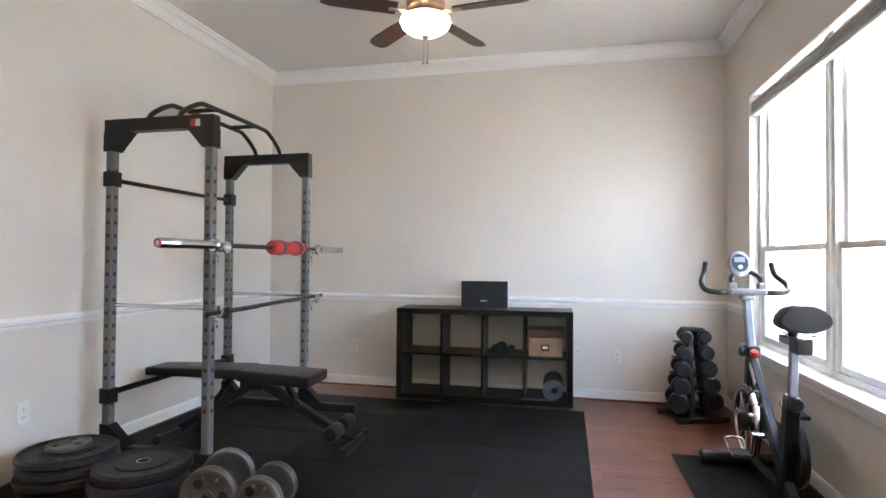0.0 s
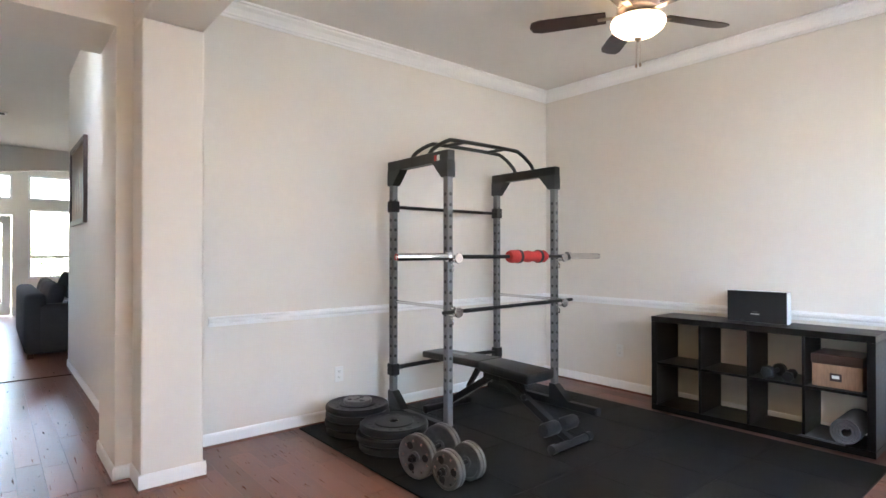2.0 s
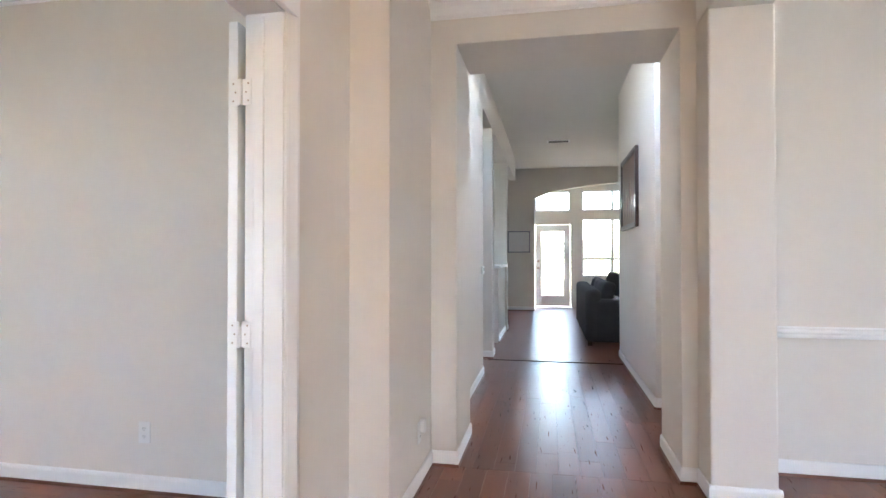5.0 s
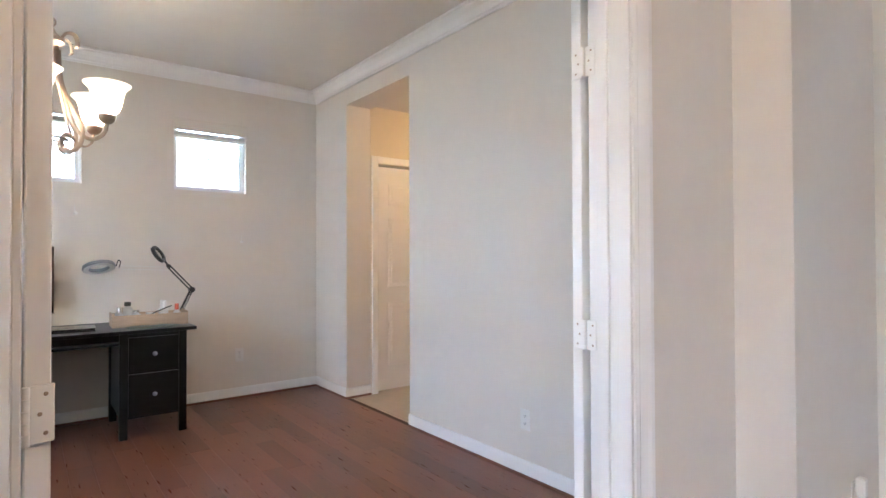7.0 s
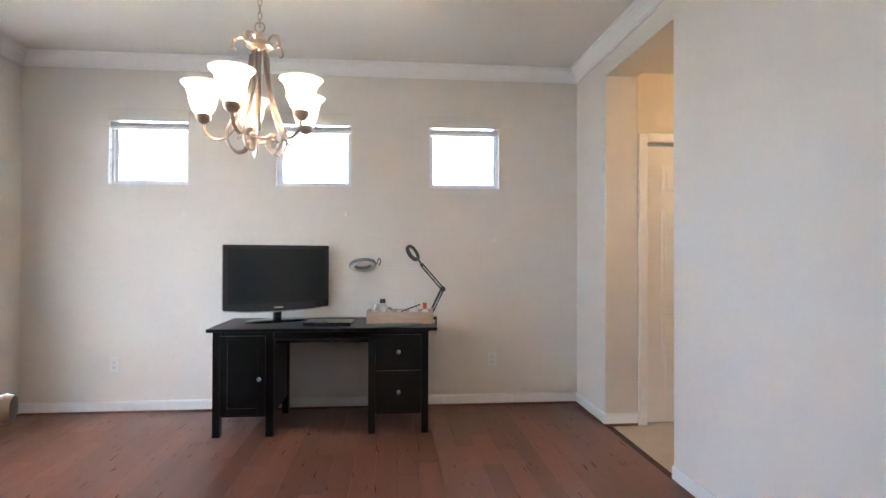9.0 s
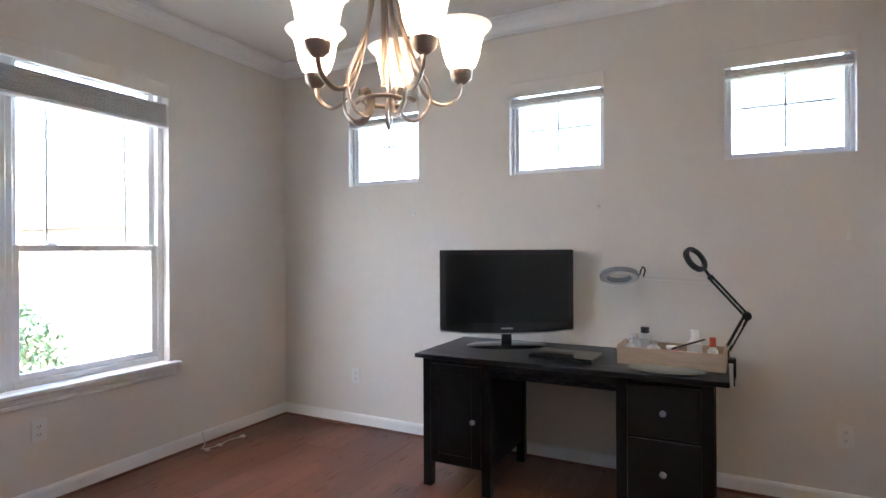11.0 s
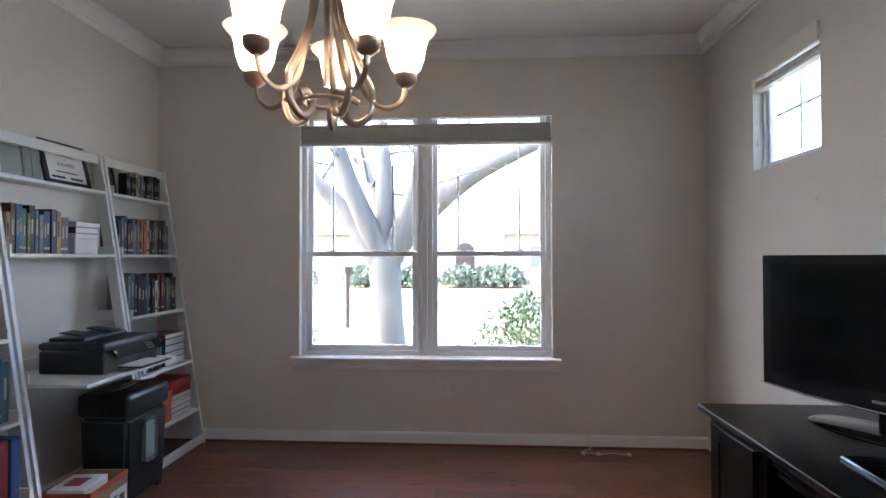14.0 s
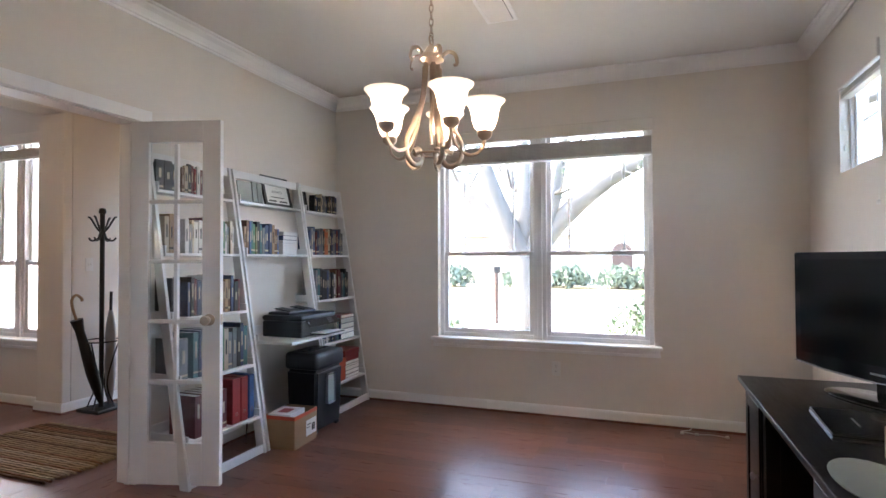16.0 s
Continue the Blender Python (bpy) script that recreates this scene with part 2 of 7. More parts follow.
BASE_PROFILE = [(0.001, 0.018), (0.013, 0.018), (0.013, 0.075), (0.010, 0.088), (0.005, 0.094), (0.001, 0.094)]
SHOE_PROFILE = [(0.001, 0.0), (0.017, 0.0), (0.015, 0.012), (0.009, 0.018), (0.001, 0.018)]
CROWN_PROFILE = [(0.001, 0.0), (0.012, 0.0), (0.014, 0.014), (0.022, 0.018), (0.026, 0.032), (0.042, 0.060), (0.066, 0.078), (0.070, 0.090), (0.084, 0.094),
                 (0.084, 0.108), (0.001, 0.108)]
RAIL_PROFILE = [(0.001, 0.0), (0.008, 0.0), (0.012, 0.010), (0.012, 0.022), (0.022, 0.034), (0.022, 0.050), (0.012, 0.056), (0.010, 0.066), (0.001, 0.066)]


def skirting(p, q, inward):
    moulding("baseboard", p, q, inward, BASE_PROFILE, TRIM, "white painted baseboard along the wall")
    moulding("shoe_trim", p, q, inward, SHOE_PROFILE, SHOE, "cherry stained shoe moulding under baseboard")


def crown(p, q, inward, ceiling):
    moulding("crown_trim", p, q, inward, CROWN_PROFILE, TRIM, "white painted crown moulding under ceiling", ceiling - 0.108)


# ---- structure ----
GYM_W, GYM_E, GYM_N = -2.68, 1.40, 4.56
BEAM_S, BEAM_N = 0.645, 0.965
OFF_W, OFF_E, OFF_S, OFF_N = -1.777, 2.65, -5.06, -1.185
ENTRY_S, ENTRY_E = -1.05, 2.15
CEIL_G, CEIL_O = 2.98, 2.815
HALL_X0, HALL_X1, HEAD = -2.443, -3.012, 2.555
SOUTH_W, STEP_X = -0.872, -1.56

wall("wall_gym_west", "x", GYM_W, -0.15, BEAM_S, GYM_N + 0.15, 0, CEIL_G)
wall("wall_gym_north", "y", GYM_N, 0.15, GYM_W - 0.15, GYM_E + 0.15, 0, CEIL_G)
GWIN = (1.86, 3.99, 0.60, 2.43)
GWIN2 = (1.04, 1.78, 0.60, 2.43)
wall("wall_gym_east", "x", GYM_E, 0.15, BEAM_S + 0.001, GYM_N, 0, CEIL_G, [GWIN, GWIN2])
put("column_west", box(GYM_W, -2.215, BEAM_S, BEAM_N, 0, HEAD, 0.012, seg=2), WALL, kind="structure", label="square painted drywall column beside gym opening", category="column")
put("column_east", box(1.32, GYM_E - 0.001, BEAM_S, BEAM_N, 0, HEAD, 0.012, seg=2), WALL, kind="structure", label="painted drywall pilaster beside gym opening", category="column")
put("beam_gym", box(GYM_W, GYM_E, BEAM_S, BEAM_N, HEAD, CEIL_G, 0.008), WALL, kind="structure", label="painted drywall beam over gym opening", category="beam")
put("ceiling_gym", box(GYM_W - 0.15, GYM_E + 0.15, BEAM_S - 0.05, GYM_N + 0.15, CEIL_G, CEIL_G + 0.1), CEIL, kind="structure", label="flat painted ceiling of exercise room", category="ceiling")

# entry and partition to the office
DOOR_W, DOOR_E, DOOR_H = -0.915, 0.490, 2.115
wall("wall_office_north", "y", ENTRY_S, OFF_N - ENTRY_S, -1.53, OFF_E, 0, CEIL_O, [(DOOR_W, DOOR_E, -0.01, DOOR_H)])
bm = bmesh.new()
foot = [(-1.53, ENTRY_S), (STEP_X, SOUTH_W), (HALL_X0, SOUTH_W), (HALL_X0, OFF_N), (-1.53, OFF_N)]
lo = [bm.verts.new((x, y, 0)) for x, y in foot]
hi = [bm.verts.new((x, y, CEIL_O)) for x, y in foot]
for i in range(5):
    bm.faces.new((lo[i], lo[(i + 1) % 5], hi[(i + 1) % 5], hi[i]))
bm.faces.new(lo)
bm.faces.new(hi)
put("wall_entry_south", bm, WALL, kind="structure", label="painted drywall wall with stepped corner", category="wall")
wall("wall_hall_header", "x", HALL_X0, HALL_X1 - HALL_X0, OFF_N, BEAM_S, 0, CEIL_O, [(-0.715, 0.56, -0.01, HEAD)])
wall("wall_entry_north", "y", BEAM_S, 0.15, GYM_E + 0.001, ENTRY_E + 0.15, 0, CEIL_O)
wall("wall_entry_east", "x", ENTRY_E, 0.15, ENTRY_S, BEAM_S, 0, CEIL_O, [(-0.75, 0.20, -0.01, 2.08), (0.27, 0.55, 0.05, 2.08)])
put("ceiling_entry", box(HALL_X1, OFF_E + 0.15, ENTRY_S - 0.01, BEAM_S - 0.001, CEIL_O, CEIL_O + 0.08), CEIL, kind="structure", label="flat painted ceiling of entry", category="ceiling")

# office
OWIN = (-4.02, -2.235, 0.615, 2.385)
SMALL = [(1.40, 2.006), (0.118, 0.717), (-1.106, -0.519)]
SMALL_Z = (1.80, 2.385)
wall("wall_office_east", "x", OFF_E, 0.15, OFF_S - 0.15, ENTRY_S, 0, CEIL_O, [OWIN])
wall("wall_office_south", "y", OFF_S, -0.15, OFF_W - 0.15, OFF_E, 0, CEIL_O, [(a, b, *SMALL_Z) for a, b in SMALL])
wall("wall_office_west", "x", OFF_W, -0.24, OFF_S, OFF_N, 0, CEIL_O, [(-4.437, -3.458, -0.01, 2.57)])
put("ceiling_office", box(OFF_W - 0.3, OFF_E + 0.15, OFF_S - 0.15, OFF_N + 0.16, CEIL_O, CEIL_O + 0.09), CEIL, kind="structure", label="flat painted ceiling of study", category="ceiling")

# tiled lobby behind the study
wall("wall_lobby_south", "y", -4.437, -0.12, -3.4, OFF_W - 0.242, 0, 2.60, [(-2.88, -2.09, -0.01, 2.08)], WALL_WARM)
wall("wall_lobby_west", "x", -3.4, -0.12, -4.56, -2.9, 0, 2.60, (), WALL_WARM)
wall("wall_lobby_north", "y", -3.0, 0.1, -3.4, OFF_W - 0.242, 0, 2.60, (), WALL_WARM)
# unseen sheet added behind the lobby door to block light at its gaps
wall("wall_lobby_light_block", "y", -4.62, -0.1, -3.5, -2.1, 0, 2.60, (), WALL_WARM)
put("ceiling_lobby", box(-3.52, OFF_W - 0.242, -4.56, -2.9, 2.60, 2.68), CEIL, kind="structure", label="flat painted lobby ceiling", category="ceiling")

# hall and living room beyond
wall("wall_hall_south", "y", -0.86, -0.12, -5.0, HALL_X1, 0, 3.3)
wall("wall_hall_south_middle", "y", -0.86, -0.12, -6.2, -5.95, 0, 2.859)
wall("wall_hall_upper", "y", -0.86, -0.12, -10.7, -5.001, 2.86, 3.3)
wall("wall_hall_pier", "y", -0.87, -0.5, -8.65, -8.45, 0, 2.859)
wall("wall_hall_low", "y", -0.9, -0.12, -8.449, -7.2, 0, 1.09)
# its opening is unseen, added so sky light brightens the side room
wall("wall_hall_south_far", "y", -2.4, -0.12, -12.3, -3.4, 0, 3.3, [(-7.6, -7.0, 1.2, 1.9)], WALL_WARM)
wall("wall_hall_closing", "x", -3.4, 0.12, -2.4, -0.92, 0, 3.3)
# added to close the gap beside the gym wall that leaked light
wall("wall_hall_niche_east", "x", HALL_X1 + 0.001, 0.18, BEAM_S + 0.001, 1.6, 0, 3.3)
wall("wall_hall_north", "y", 0.70, 0.12, -6.35, -3.97, 0, 3.3)
wall("wall_hall_niche", "x", -3.97, 0.12, 0.82, 1.6, 0, 3.3)
wall("wall_hall_niche_back", "y", 1.6, 0.12, -3.97, HALL_X1 + 0.18, 0, 3.3)
wall("wall_living_south", "y", 0.82, 0.1, -6.35, -6.25, 0, 3.3)
wall("wall_living_east", "x", -6.35, 0.1, 0.82, 5.0, 0, 3.3)
wall("wall_living_north", "y", 5.0, 0.12, -13.3, -6.3, 0, 3.3)
wall("wall_living_west", "x", -12.0, -0.12, -2.4, -0.50, 0, 3.3)
put("ceiling_hall", box(-13.4, HALL_X1, -2.52, 5.1, 3.30, 3.4), CEIL, kind="structure", label="high painted living room ceiling", category="ceiling")
bm = bmesh.new()
arch = [(-0.50, 3.3), (4.4, 3.3)] + [(4.4 - 4.90 * k / 16, 2.60 + 0.34 * (1 - (2 * k / 16 - 1) ** 2) ** 0.7) for k in range(17)]
fr = [bm.verts.new((-12.0, y, z)) for y, z in arch]
bk = [bm.verts.new((-12.12, y, z)) for y, z in arch]
for i in range(len(arch)):
    j = (i + 1) % len(arch)
    bm.faces.new((fr[i], fr[j], bk[j], bk[i]))
bm.faces.new(fr)
bm.faces.new(bk[::-1])
put("wall_living_arch", bm, WALL, kind="structure", label="painted wall with wide arched opening", category="wall")
wall("wall_sunroom_west", "x", -13.1, -0.15, -2.4, 5.0, 0, 3.3, [(-0.52, 0.36, -0.01, 2.06), (-0.52, 0.36, 2.38, 2.9), (0.62, 2.1, 0.75, 2.2), (0.62, 2.1, 2.38, 2.9), (2.5, 3.3, 0.75, 2.2)])
put("trim_sunroom", box(-13.098, -12.1, -2.4, -0.62, 0, 3.3), WALL, kind="structure", label="painted wall end beside sunroom door", category="wall")

# floors
put("floor_slab", box(-13.4, OFF_E, OFF_S, 5.05, -0.15, -0.012), JOINT, kind="structure", label="dark subfloor under the planks", category="floor")
put("floor_lobby", box(-3.52, OFF_W - 0.06, -4.56, -2.9, -0.012, -0.004), TILE, kind="structure", label="beige tiled lobby floor", category="floor")
put("floor_far", box(-13.3, -5.87, -2.4, 5.0, -0.012, 0.0), WOOD_X, kind="structure", label="cherry wood living room floor", category="floor")

# skirting, crown and chair rail
skirting((GYM_W, BEAM_N), (GYM_W, GYM_N), (1, 0))
skirting((GYM_W, GYM_N), (GYM_E, GYM_N), (0, -1))
skirting((GYM_E, BEAM_N), (GYM_E, GYM_N), (-1, 0))
skirting((GYM_W + 0.02, BEAM_S), (-2.20, BEAM_S), (0, -1))
skirting((-2.215, BEAM_S - 0.013), (-2.215, BEAM_N + 0.013), (1, 0))
skirting((GYM_W + 0.02, BEAM_N), (-2.20, BEAM_N), (0, 1))
skirting((1.32, BEAM_S - 0.013), (1.32, BEAM_N + 0.013), (-1, 0))
skirting((1.31, BEAM_S), (ENTRY_E, BEAM_S), (0, -1))
skirting((HALL_X0, 0.56), (HALL_X0, BEAM_S), (1, 0))
skirting((HALL_X0, SOUTH_W), (HALL_X0, -0.715), (1, 0))
skirting((HALL_X1, 0.56), (HALL_X0 + 0.013, 0.56), (0, -1))
skirting((HALL_X1, -0.715), (HALL_X0 + 0.013, -0.715), (0, 1))
skirting((HALL_X0, SOUTH_W), (STEP_X, SOUTH_W), (0, 1))
skirting((STEP_X, SOUTH_W), (-1.53, ENTRY_S), (1, 0.1))
skirting((-1.53, ENTRY_S), (DOOR_W - 0.065, ENTRY_S), (0, 1))
skirting((DOOR_E + 0.065, ENTRY_S), (ENTRY_E, ENTRY_S), (0, 1))
skirting((OFF_W, OFF_S), (OFF_E, OFF_S), (0, 1))
skirting((OFF_E, OFF_S), (OFF_E, OFF_N), (-1, 0))
skirting((OFF_W, OFF_S), (OFF_W, -4.437), (1, 0))
skirting((OFF_W, -3.458), (OFF_W, OFF_N), (1, 0))
skirting((OFF_W - 0.24, -4.437), (OFF_W + 0.013, -4.437), (0, 1))
skirting((OFF_W, OFF_N), (DOOR_W - 0.065, OFF_N), (0, -1))
skirting((DOOR_E + 0.065, OFF_N), (OFF_E, OFF_N), (0, -1))
skirting((-6.35, 0.70), (-3.97, 0.70), (0, -1))
skirting((-3.97, 0.70), (-3.97, 0.82), (1, 0))
skirting((-5.0, -0.86), (HALL_X1, -0.86), (0, 1))
skirting((-5.0, -0.98), (-5.0, -0.86), (-1, 0))
skirting((-6.2, -0.86), (-5.95, -0.86), (0, 1))
skirting((-5.95, -0.98), (-5.95, -0.847), (1, 0))
skirting((-8.65, -0.87), (-8.45, -0.87), (0, 1))
skirting((-8.449, -0.9), (-7.2, -0.9), (0, 1))
skirting((-12.0, -2.4), (-12.0, -0.50), (1, 0))
crown((GYM_W, BEAM_N), (GYM_W, GYM_N), (1, 0), CEIL_G)
crown((GYM_W, GYM_N), (GYM_E, GYM_N), (0, -1), CEIL_G)
crown((GYM_E, BEAM_N), (GYM_E, GYM_N), (-1, 0), CEIL_G)
crown((GYM_W, BEAM_N), (GYM_E, BEAM_N), (0, 1), CEIL_G)
crown((OFF_W, OFF_S), (OFF_E, OFF_S), (0, 1), CEIL_O)
crown((OFF_E, OFF_S), (OFF_E, OFF_N), (-1, 0), CEIL_O)
crown((OFF_W, OFF_S), (OFF_W, OFF_N), (1, 0), CEIL_O)
crown((OFF_W, OFF_N), (OFF_E, OFF_N), (0, -1), CEIL_O)
crown((HALL_X0, SOUTH_W), (HALL_X0, BEAM_S), (1, 0), CEIL_O)
crown((HALL_X0, BEAM_S), (ENTRY_E, BEAM_S), (0, -1), CEIL_O)
crown((-1.53, ENTRY_S), (ENTRY_E, ENTRY_S), (0, 1), CEIL_O)
moulding("chair_rail", (GYM_W, BEAM_N + 0.16), (GYM_W, GYM_N), (1, 0), RAIL_PROFILE, TRIM, "white painted chair rail", 0.795)
moulding("chair_rail", (GYM_W, GYM_N), (GYM_E, GYM_N), (0, -1), RAIL_PROFILE, TRIM, "white painted chair rail", 0.795)
moulding("chair_rail", (GYM_E, GWIN[1] + 0.03), (GYM_E, GYM_N), (-1, 0), RAIL_PROFILE, TRIM, "white painted chair rail", 0.795)
put("cap_trim", box(-8.449, -7.15, -1.06, -0.86, 1.09, 1.13, 0.006), TRIM, kind="structure", label="white painted cap on low wall", category="trim")


# ---- windows ----
def hung_unit(win, x0, x1, z0, z1, y, meet):
    """One single-hung unit: outer frame, two sashes, glass and grille bars."""
    f = 0.035
    bm = box(x0, x0 + f, y, y + 0.075, z0, z1, 0.003)
    box(x1 - f, x1, y, y + 0.075, z0, z1, 0.003, bm)
    box(x0 + f, x1 - f, y, y + 0.075, z1 - f, z1, 0.003, bm)
    box(x0 + f, x1 - f, y, y + 0.075, z0, z0 + f, 0.003, bm)
    frame_ob = part("window_frame", bm, VINYL, win)
    for name, a, b, yy in (("upper_sash", meet - 0.018, z1 - f, y + 0.042), ("lower_sash", z0 + f, meet + 0.018, y + 0.012)):
        s = 0.036
        bm = box(x0 + f, x0 + f + s, yy, yy + 0.028, a, b, 0.003)
        box(x1 - f - s, x1 - f, yy, yy + 0.028, a, b, 0.003, bm)
        box(x0 + f + s, x1 - f - s, yy, yy + 0.028, b - s, b, 0.003, bm)
        box(x0 + f + s, x1 - f - s, yy, yy + 0.028, a, a + s, 0.003, bm)
        sash = part(name, bm, VINYL, win)
        pane = part("pane", box(x0 + f + s, x1 - f - s, yy + 0.012, yy + 0.016, a + s, b - s), GLASS, sash)
        pane.visible_shadow = False
    return frame_ob


def sash_bars(win, x0, x1, z0, z1, y, xs, zs):
    for x in xs:
        part("glazing_bar", box(x - 0.006, x + 0.006, y, y + 0.012, z0, z1), VINYL, win)
    for z in zs:
        part("glazing_bar", box(x0, x1, y + 0.013, y + 0.025, z - 0.006, z + 0.006), VINYL, win)


def large_window(name, m, w, z0, z1, meet, label, bars):
    win = base(name, m, label, "window", kind="structure")
    y = 0.06
    hung_unit(win, 0, w / 2 - 0.02, z0, z1, y, meet)
    hung_unit(win, w / 2 + 0.02, w, z0, z1, y, meet)
    part("mullion", box(w / 2 - 0.02, w / 2 + 0.02, y - 0.012, y + 0.06, z0, z1, 0.004), VINYL, win)
    for x0, x1 in ((0, w / 2 - 0.02), (w / 2 + 0.02, w)):
        xs = [x0 + 0.071 + (x1 - x0 - 0.142) * k for k in bars]
        for x in xs:
            part("glazing_bar", box(x - 0.006, x + 0.006, y + 0.050, y + 0.064, meet, z1 - 0.05), VINYL, win)
        for lx in (x0 + 0.25 * (x1 - x0), x0 + 0.75 * (x1 - x0)):
            part("sash_lock", box(lx - 0.025, lx + 0.025, y - 0.004, y + 0.012, meet + 0.018, meet + 0.03, 0.003), VINYL, win)
            part("tilt_latch", box(lx - 0.02, lx + 0.02, y + 0.002, y + 0.012, z0 + 0.071, z0 + 0.078, 0.002), VINYL, win)
    bm = box(-0.055, w + 0.055, -0.055, 0.06, z0 - 0.028, z0 - 0.001, 0.006, seg=2)
    part("window_sill", bm, TRIM, win)
    bm = box(-0.04, w + 0.04, -0.022, -0.001, z0 - 0.062, z0 - 0.028, 0.005)
    box(-0.045, w + 0.045, -0.016, -0.001, z0 - 0.088, z0 - 0.062, 0.004, bm)
    part("apron", bm, TRIM, win)
    return win


def raised_blind(name, m, w, z1, drop, label):
    b = base(name, m, label, "window blind")
    part("headrail", box(0.004, w - 0.004, 0.004, 0.05, z1 - 0.075, z1 - 0.003, 0.004), TRIM, b)
    part("valance", box(-0.006, w + 0.006, -0.016, -0.002, z1 - 0.088, z1 + 0.006, 0.003), WALL, b, "flat pale valance board")
    gap = 0.125 if drop > 0.19 else 0.095
    n = max(3, int((drop - gap) / 0.011))
    for i in range(n):
        z = z1 - gap - i * (drop - gap) / n
        part("slat", box(0.008, w - 0.008, 0.006 + 0.002 * (i % 2), 0.054, z - 0.0085, z, 0.002), BLIND, b)
    part("bottom_rail", box(0.006, w - 0.006, 0.004, 0.056, z1 - drop - 0.02, z1 - drop, 0.004), TRIM, b)
    return b


EAST = lambda x, y: pose(x, y, 0, 0, 0, -90)
ow = OWIN[1] - OWIN[0]
large_window("window_office", EAST(OFF_E, OWIN[1]), ow, OWIN[2], OWIN[3], 1.34, "white vinyl double single-hung window with painted sill", (0.2, 0.8))
raised_blind("raised_blind", EAST(OFF_E, OWIN[1]), ow, OWIN[3], 0.255, "raised pale slatted blind inside the study window")
gw = GWIN[1] - GWIN[0]
large_window("window_gym", EAST(GYM_E, GWIN[1]), gw, GWIN[2], GWIN[3], 1.27, "white vinyl double single-hung window with painted sill", (0.2, 0.8))
raised_blind("raised_blind", EAST(GYM_E, GWIN[1]), gw, GWIN[3], 0.2, "raised pale slatted blind inside the gym window")
gw2 = GWIN2[1] - GWIN2[0]
large_window("window_gym_side", EAST(GYM_E, GWIN2[1]), gw2, GWIN2[2], GWIN2[3], 1.27, "narrow white vinyl double-hung window with painted sill", (0.2, 0.8))
raised_blind("raised_blind", EAST(GYM_E, GWIN2[1]), gw2, GWIN2[3], 0.2, "raised pale slatted blind inside the narrow gym window")
for i, (a, b) in enumerate(SMALL):
    w = b - a
    m = pose(b, OFF_S, 0, 0, 0, 180)
    win = base("window_small_%d" % (i + 1), m, "small square white vinyl window high on wall", "window", kind="structure")
    z0, z1 = SMALL_Z
    f, g = 0.018, 0.040
    bm = box(0, f, 0.05, 0.12, z0, z1, 0.003)
    box(w - f, w, 0.05, 0.12, z0, z1, 0.003, bm)
    box(f, w - f, 0.05, 0.12, z1 - f, z1, 0.003, bm)
    box(f, w - f, 0.05, 0.12, z0, z0 + f, 0.003, bm)
    part("window_frame", bm, VINYL, win)
    bm = box(f, g, 0.07, 0.10, z0 + f, z1 - f, 0.003)
    box(w - g, w - f, 0.07, 0.10, z0 + f, z1 - f, 0.003, bm)
    box(g, w - g, 0.07, 0.10, z0 + f, z0 + g, 0.003, bm)
    box(g, w - g, 0.07, 0.10, z1 - g, z1 - f, 0.003, bm)
    part("sash", bm, VINYL, win)
    pane = part("pane", box(g, w - g, 0.084, 0.088, z0 + g, z1 - g), GLASS, win)
    pane.visible_shadow = False
    for zc in (z0 + 0.15, z0 + 0.27):
        part("cord_cleat", box(0.001, 0.010, 0.018, 0.030, zc - 0.016, zc + 0.016, 0.003), PLATEWHITE, win)
    part("glazing_bar", box(w / 2 - 0.007, w / 2 + 0.007, 0.090, 0.098, z0 + 0.062, z1 - 0.062), VINYL, win)
    zc = z0 + 0.062 + 0.5 * (z1 - z0 - 0.124)
    part("glazing_bar", box(0.062, w - 0.062, 0.099, 0.107, zc - 0.007, zc + 0.007), VINYL, win)
    bl = raised_blind("small_raised_blind", m, w, z1, 0.125, "small raised pale blind inside high window")
    cl = 0.42 if i == 2 else 0.22
    bm = rod((w * 0.93 if i < 2 else w * 0.94, 0.0, z0 - cl), (w * 0.93 if i < 2 else w * 0.94, 0.02, z1 - 0.15), 0.0022, 6)
    part("cord", bm, PLATEWHITE, bl)
    part("tassel", lathe([(0, 0), (0.012, 0.001), (0.014, 0.014), (0.006, 0.026), (0, 0.026)], 10, pose(w * 0.94, 0.0, z0 - cl - 0.02)), PLATEWHITE, bl, smooth=True)


# ---- gym: power rack and what hangs on it ----
RX0, RX1, RY0, RY1, RH = -2.535, -1.86, 2.50, 3.67, 1.995
rack = base("power_rack", pose(RX0, RY0, 0.012), "grey and black steel power rack standing on rubber mat", "power rack")
DX, DY = RX1 - RX0, RY1 - RY0
# dark disc laid on the post face, painting the shade of a hole
HOLE_SHADE = bpy.data.meshes.new("hole")
hole_bm = lathe([(0, -0.002), (0.0125, -0.002), (0.0125, 0.0006), (0, 0.0006)], 10)
hole_bm.to_mesh(HOLE_SHADE)
hole_bm.free()
HOLE_SHADE.materials.append(SLOT)
for px in (0, DX):
    for py in (0, DY):
        post = part("post", box(px - 0.026, px + 0.026, py - 0.026, py + 0.026, 0.0, RH - 0.08, 0.006), STEEL_GREY, rack, "grey post with row of holes")
        for k in range(20):
            z = 0.30 + k * 0.077
            if z > RH - 0.24:
                break
            for hm in (pose(px + 0.0263, py, z, 0, 90, 0), pose(px, py - 0.0263, z, 90, 0, 0)):
                ob = new("hole", HOLE_SHADE)
                ob.parent, ob.matrix_local = post, hm
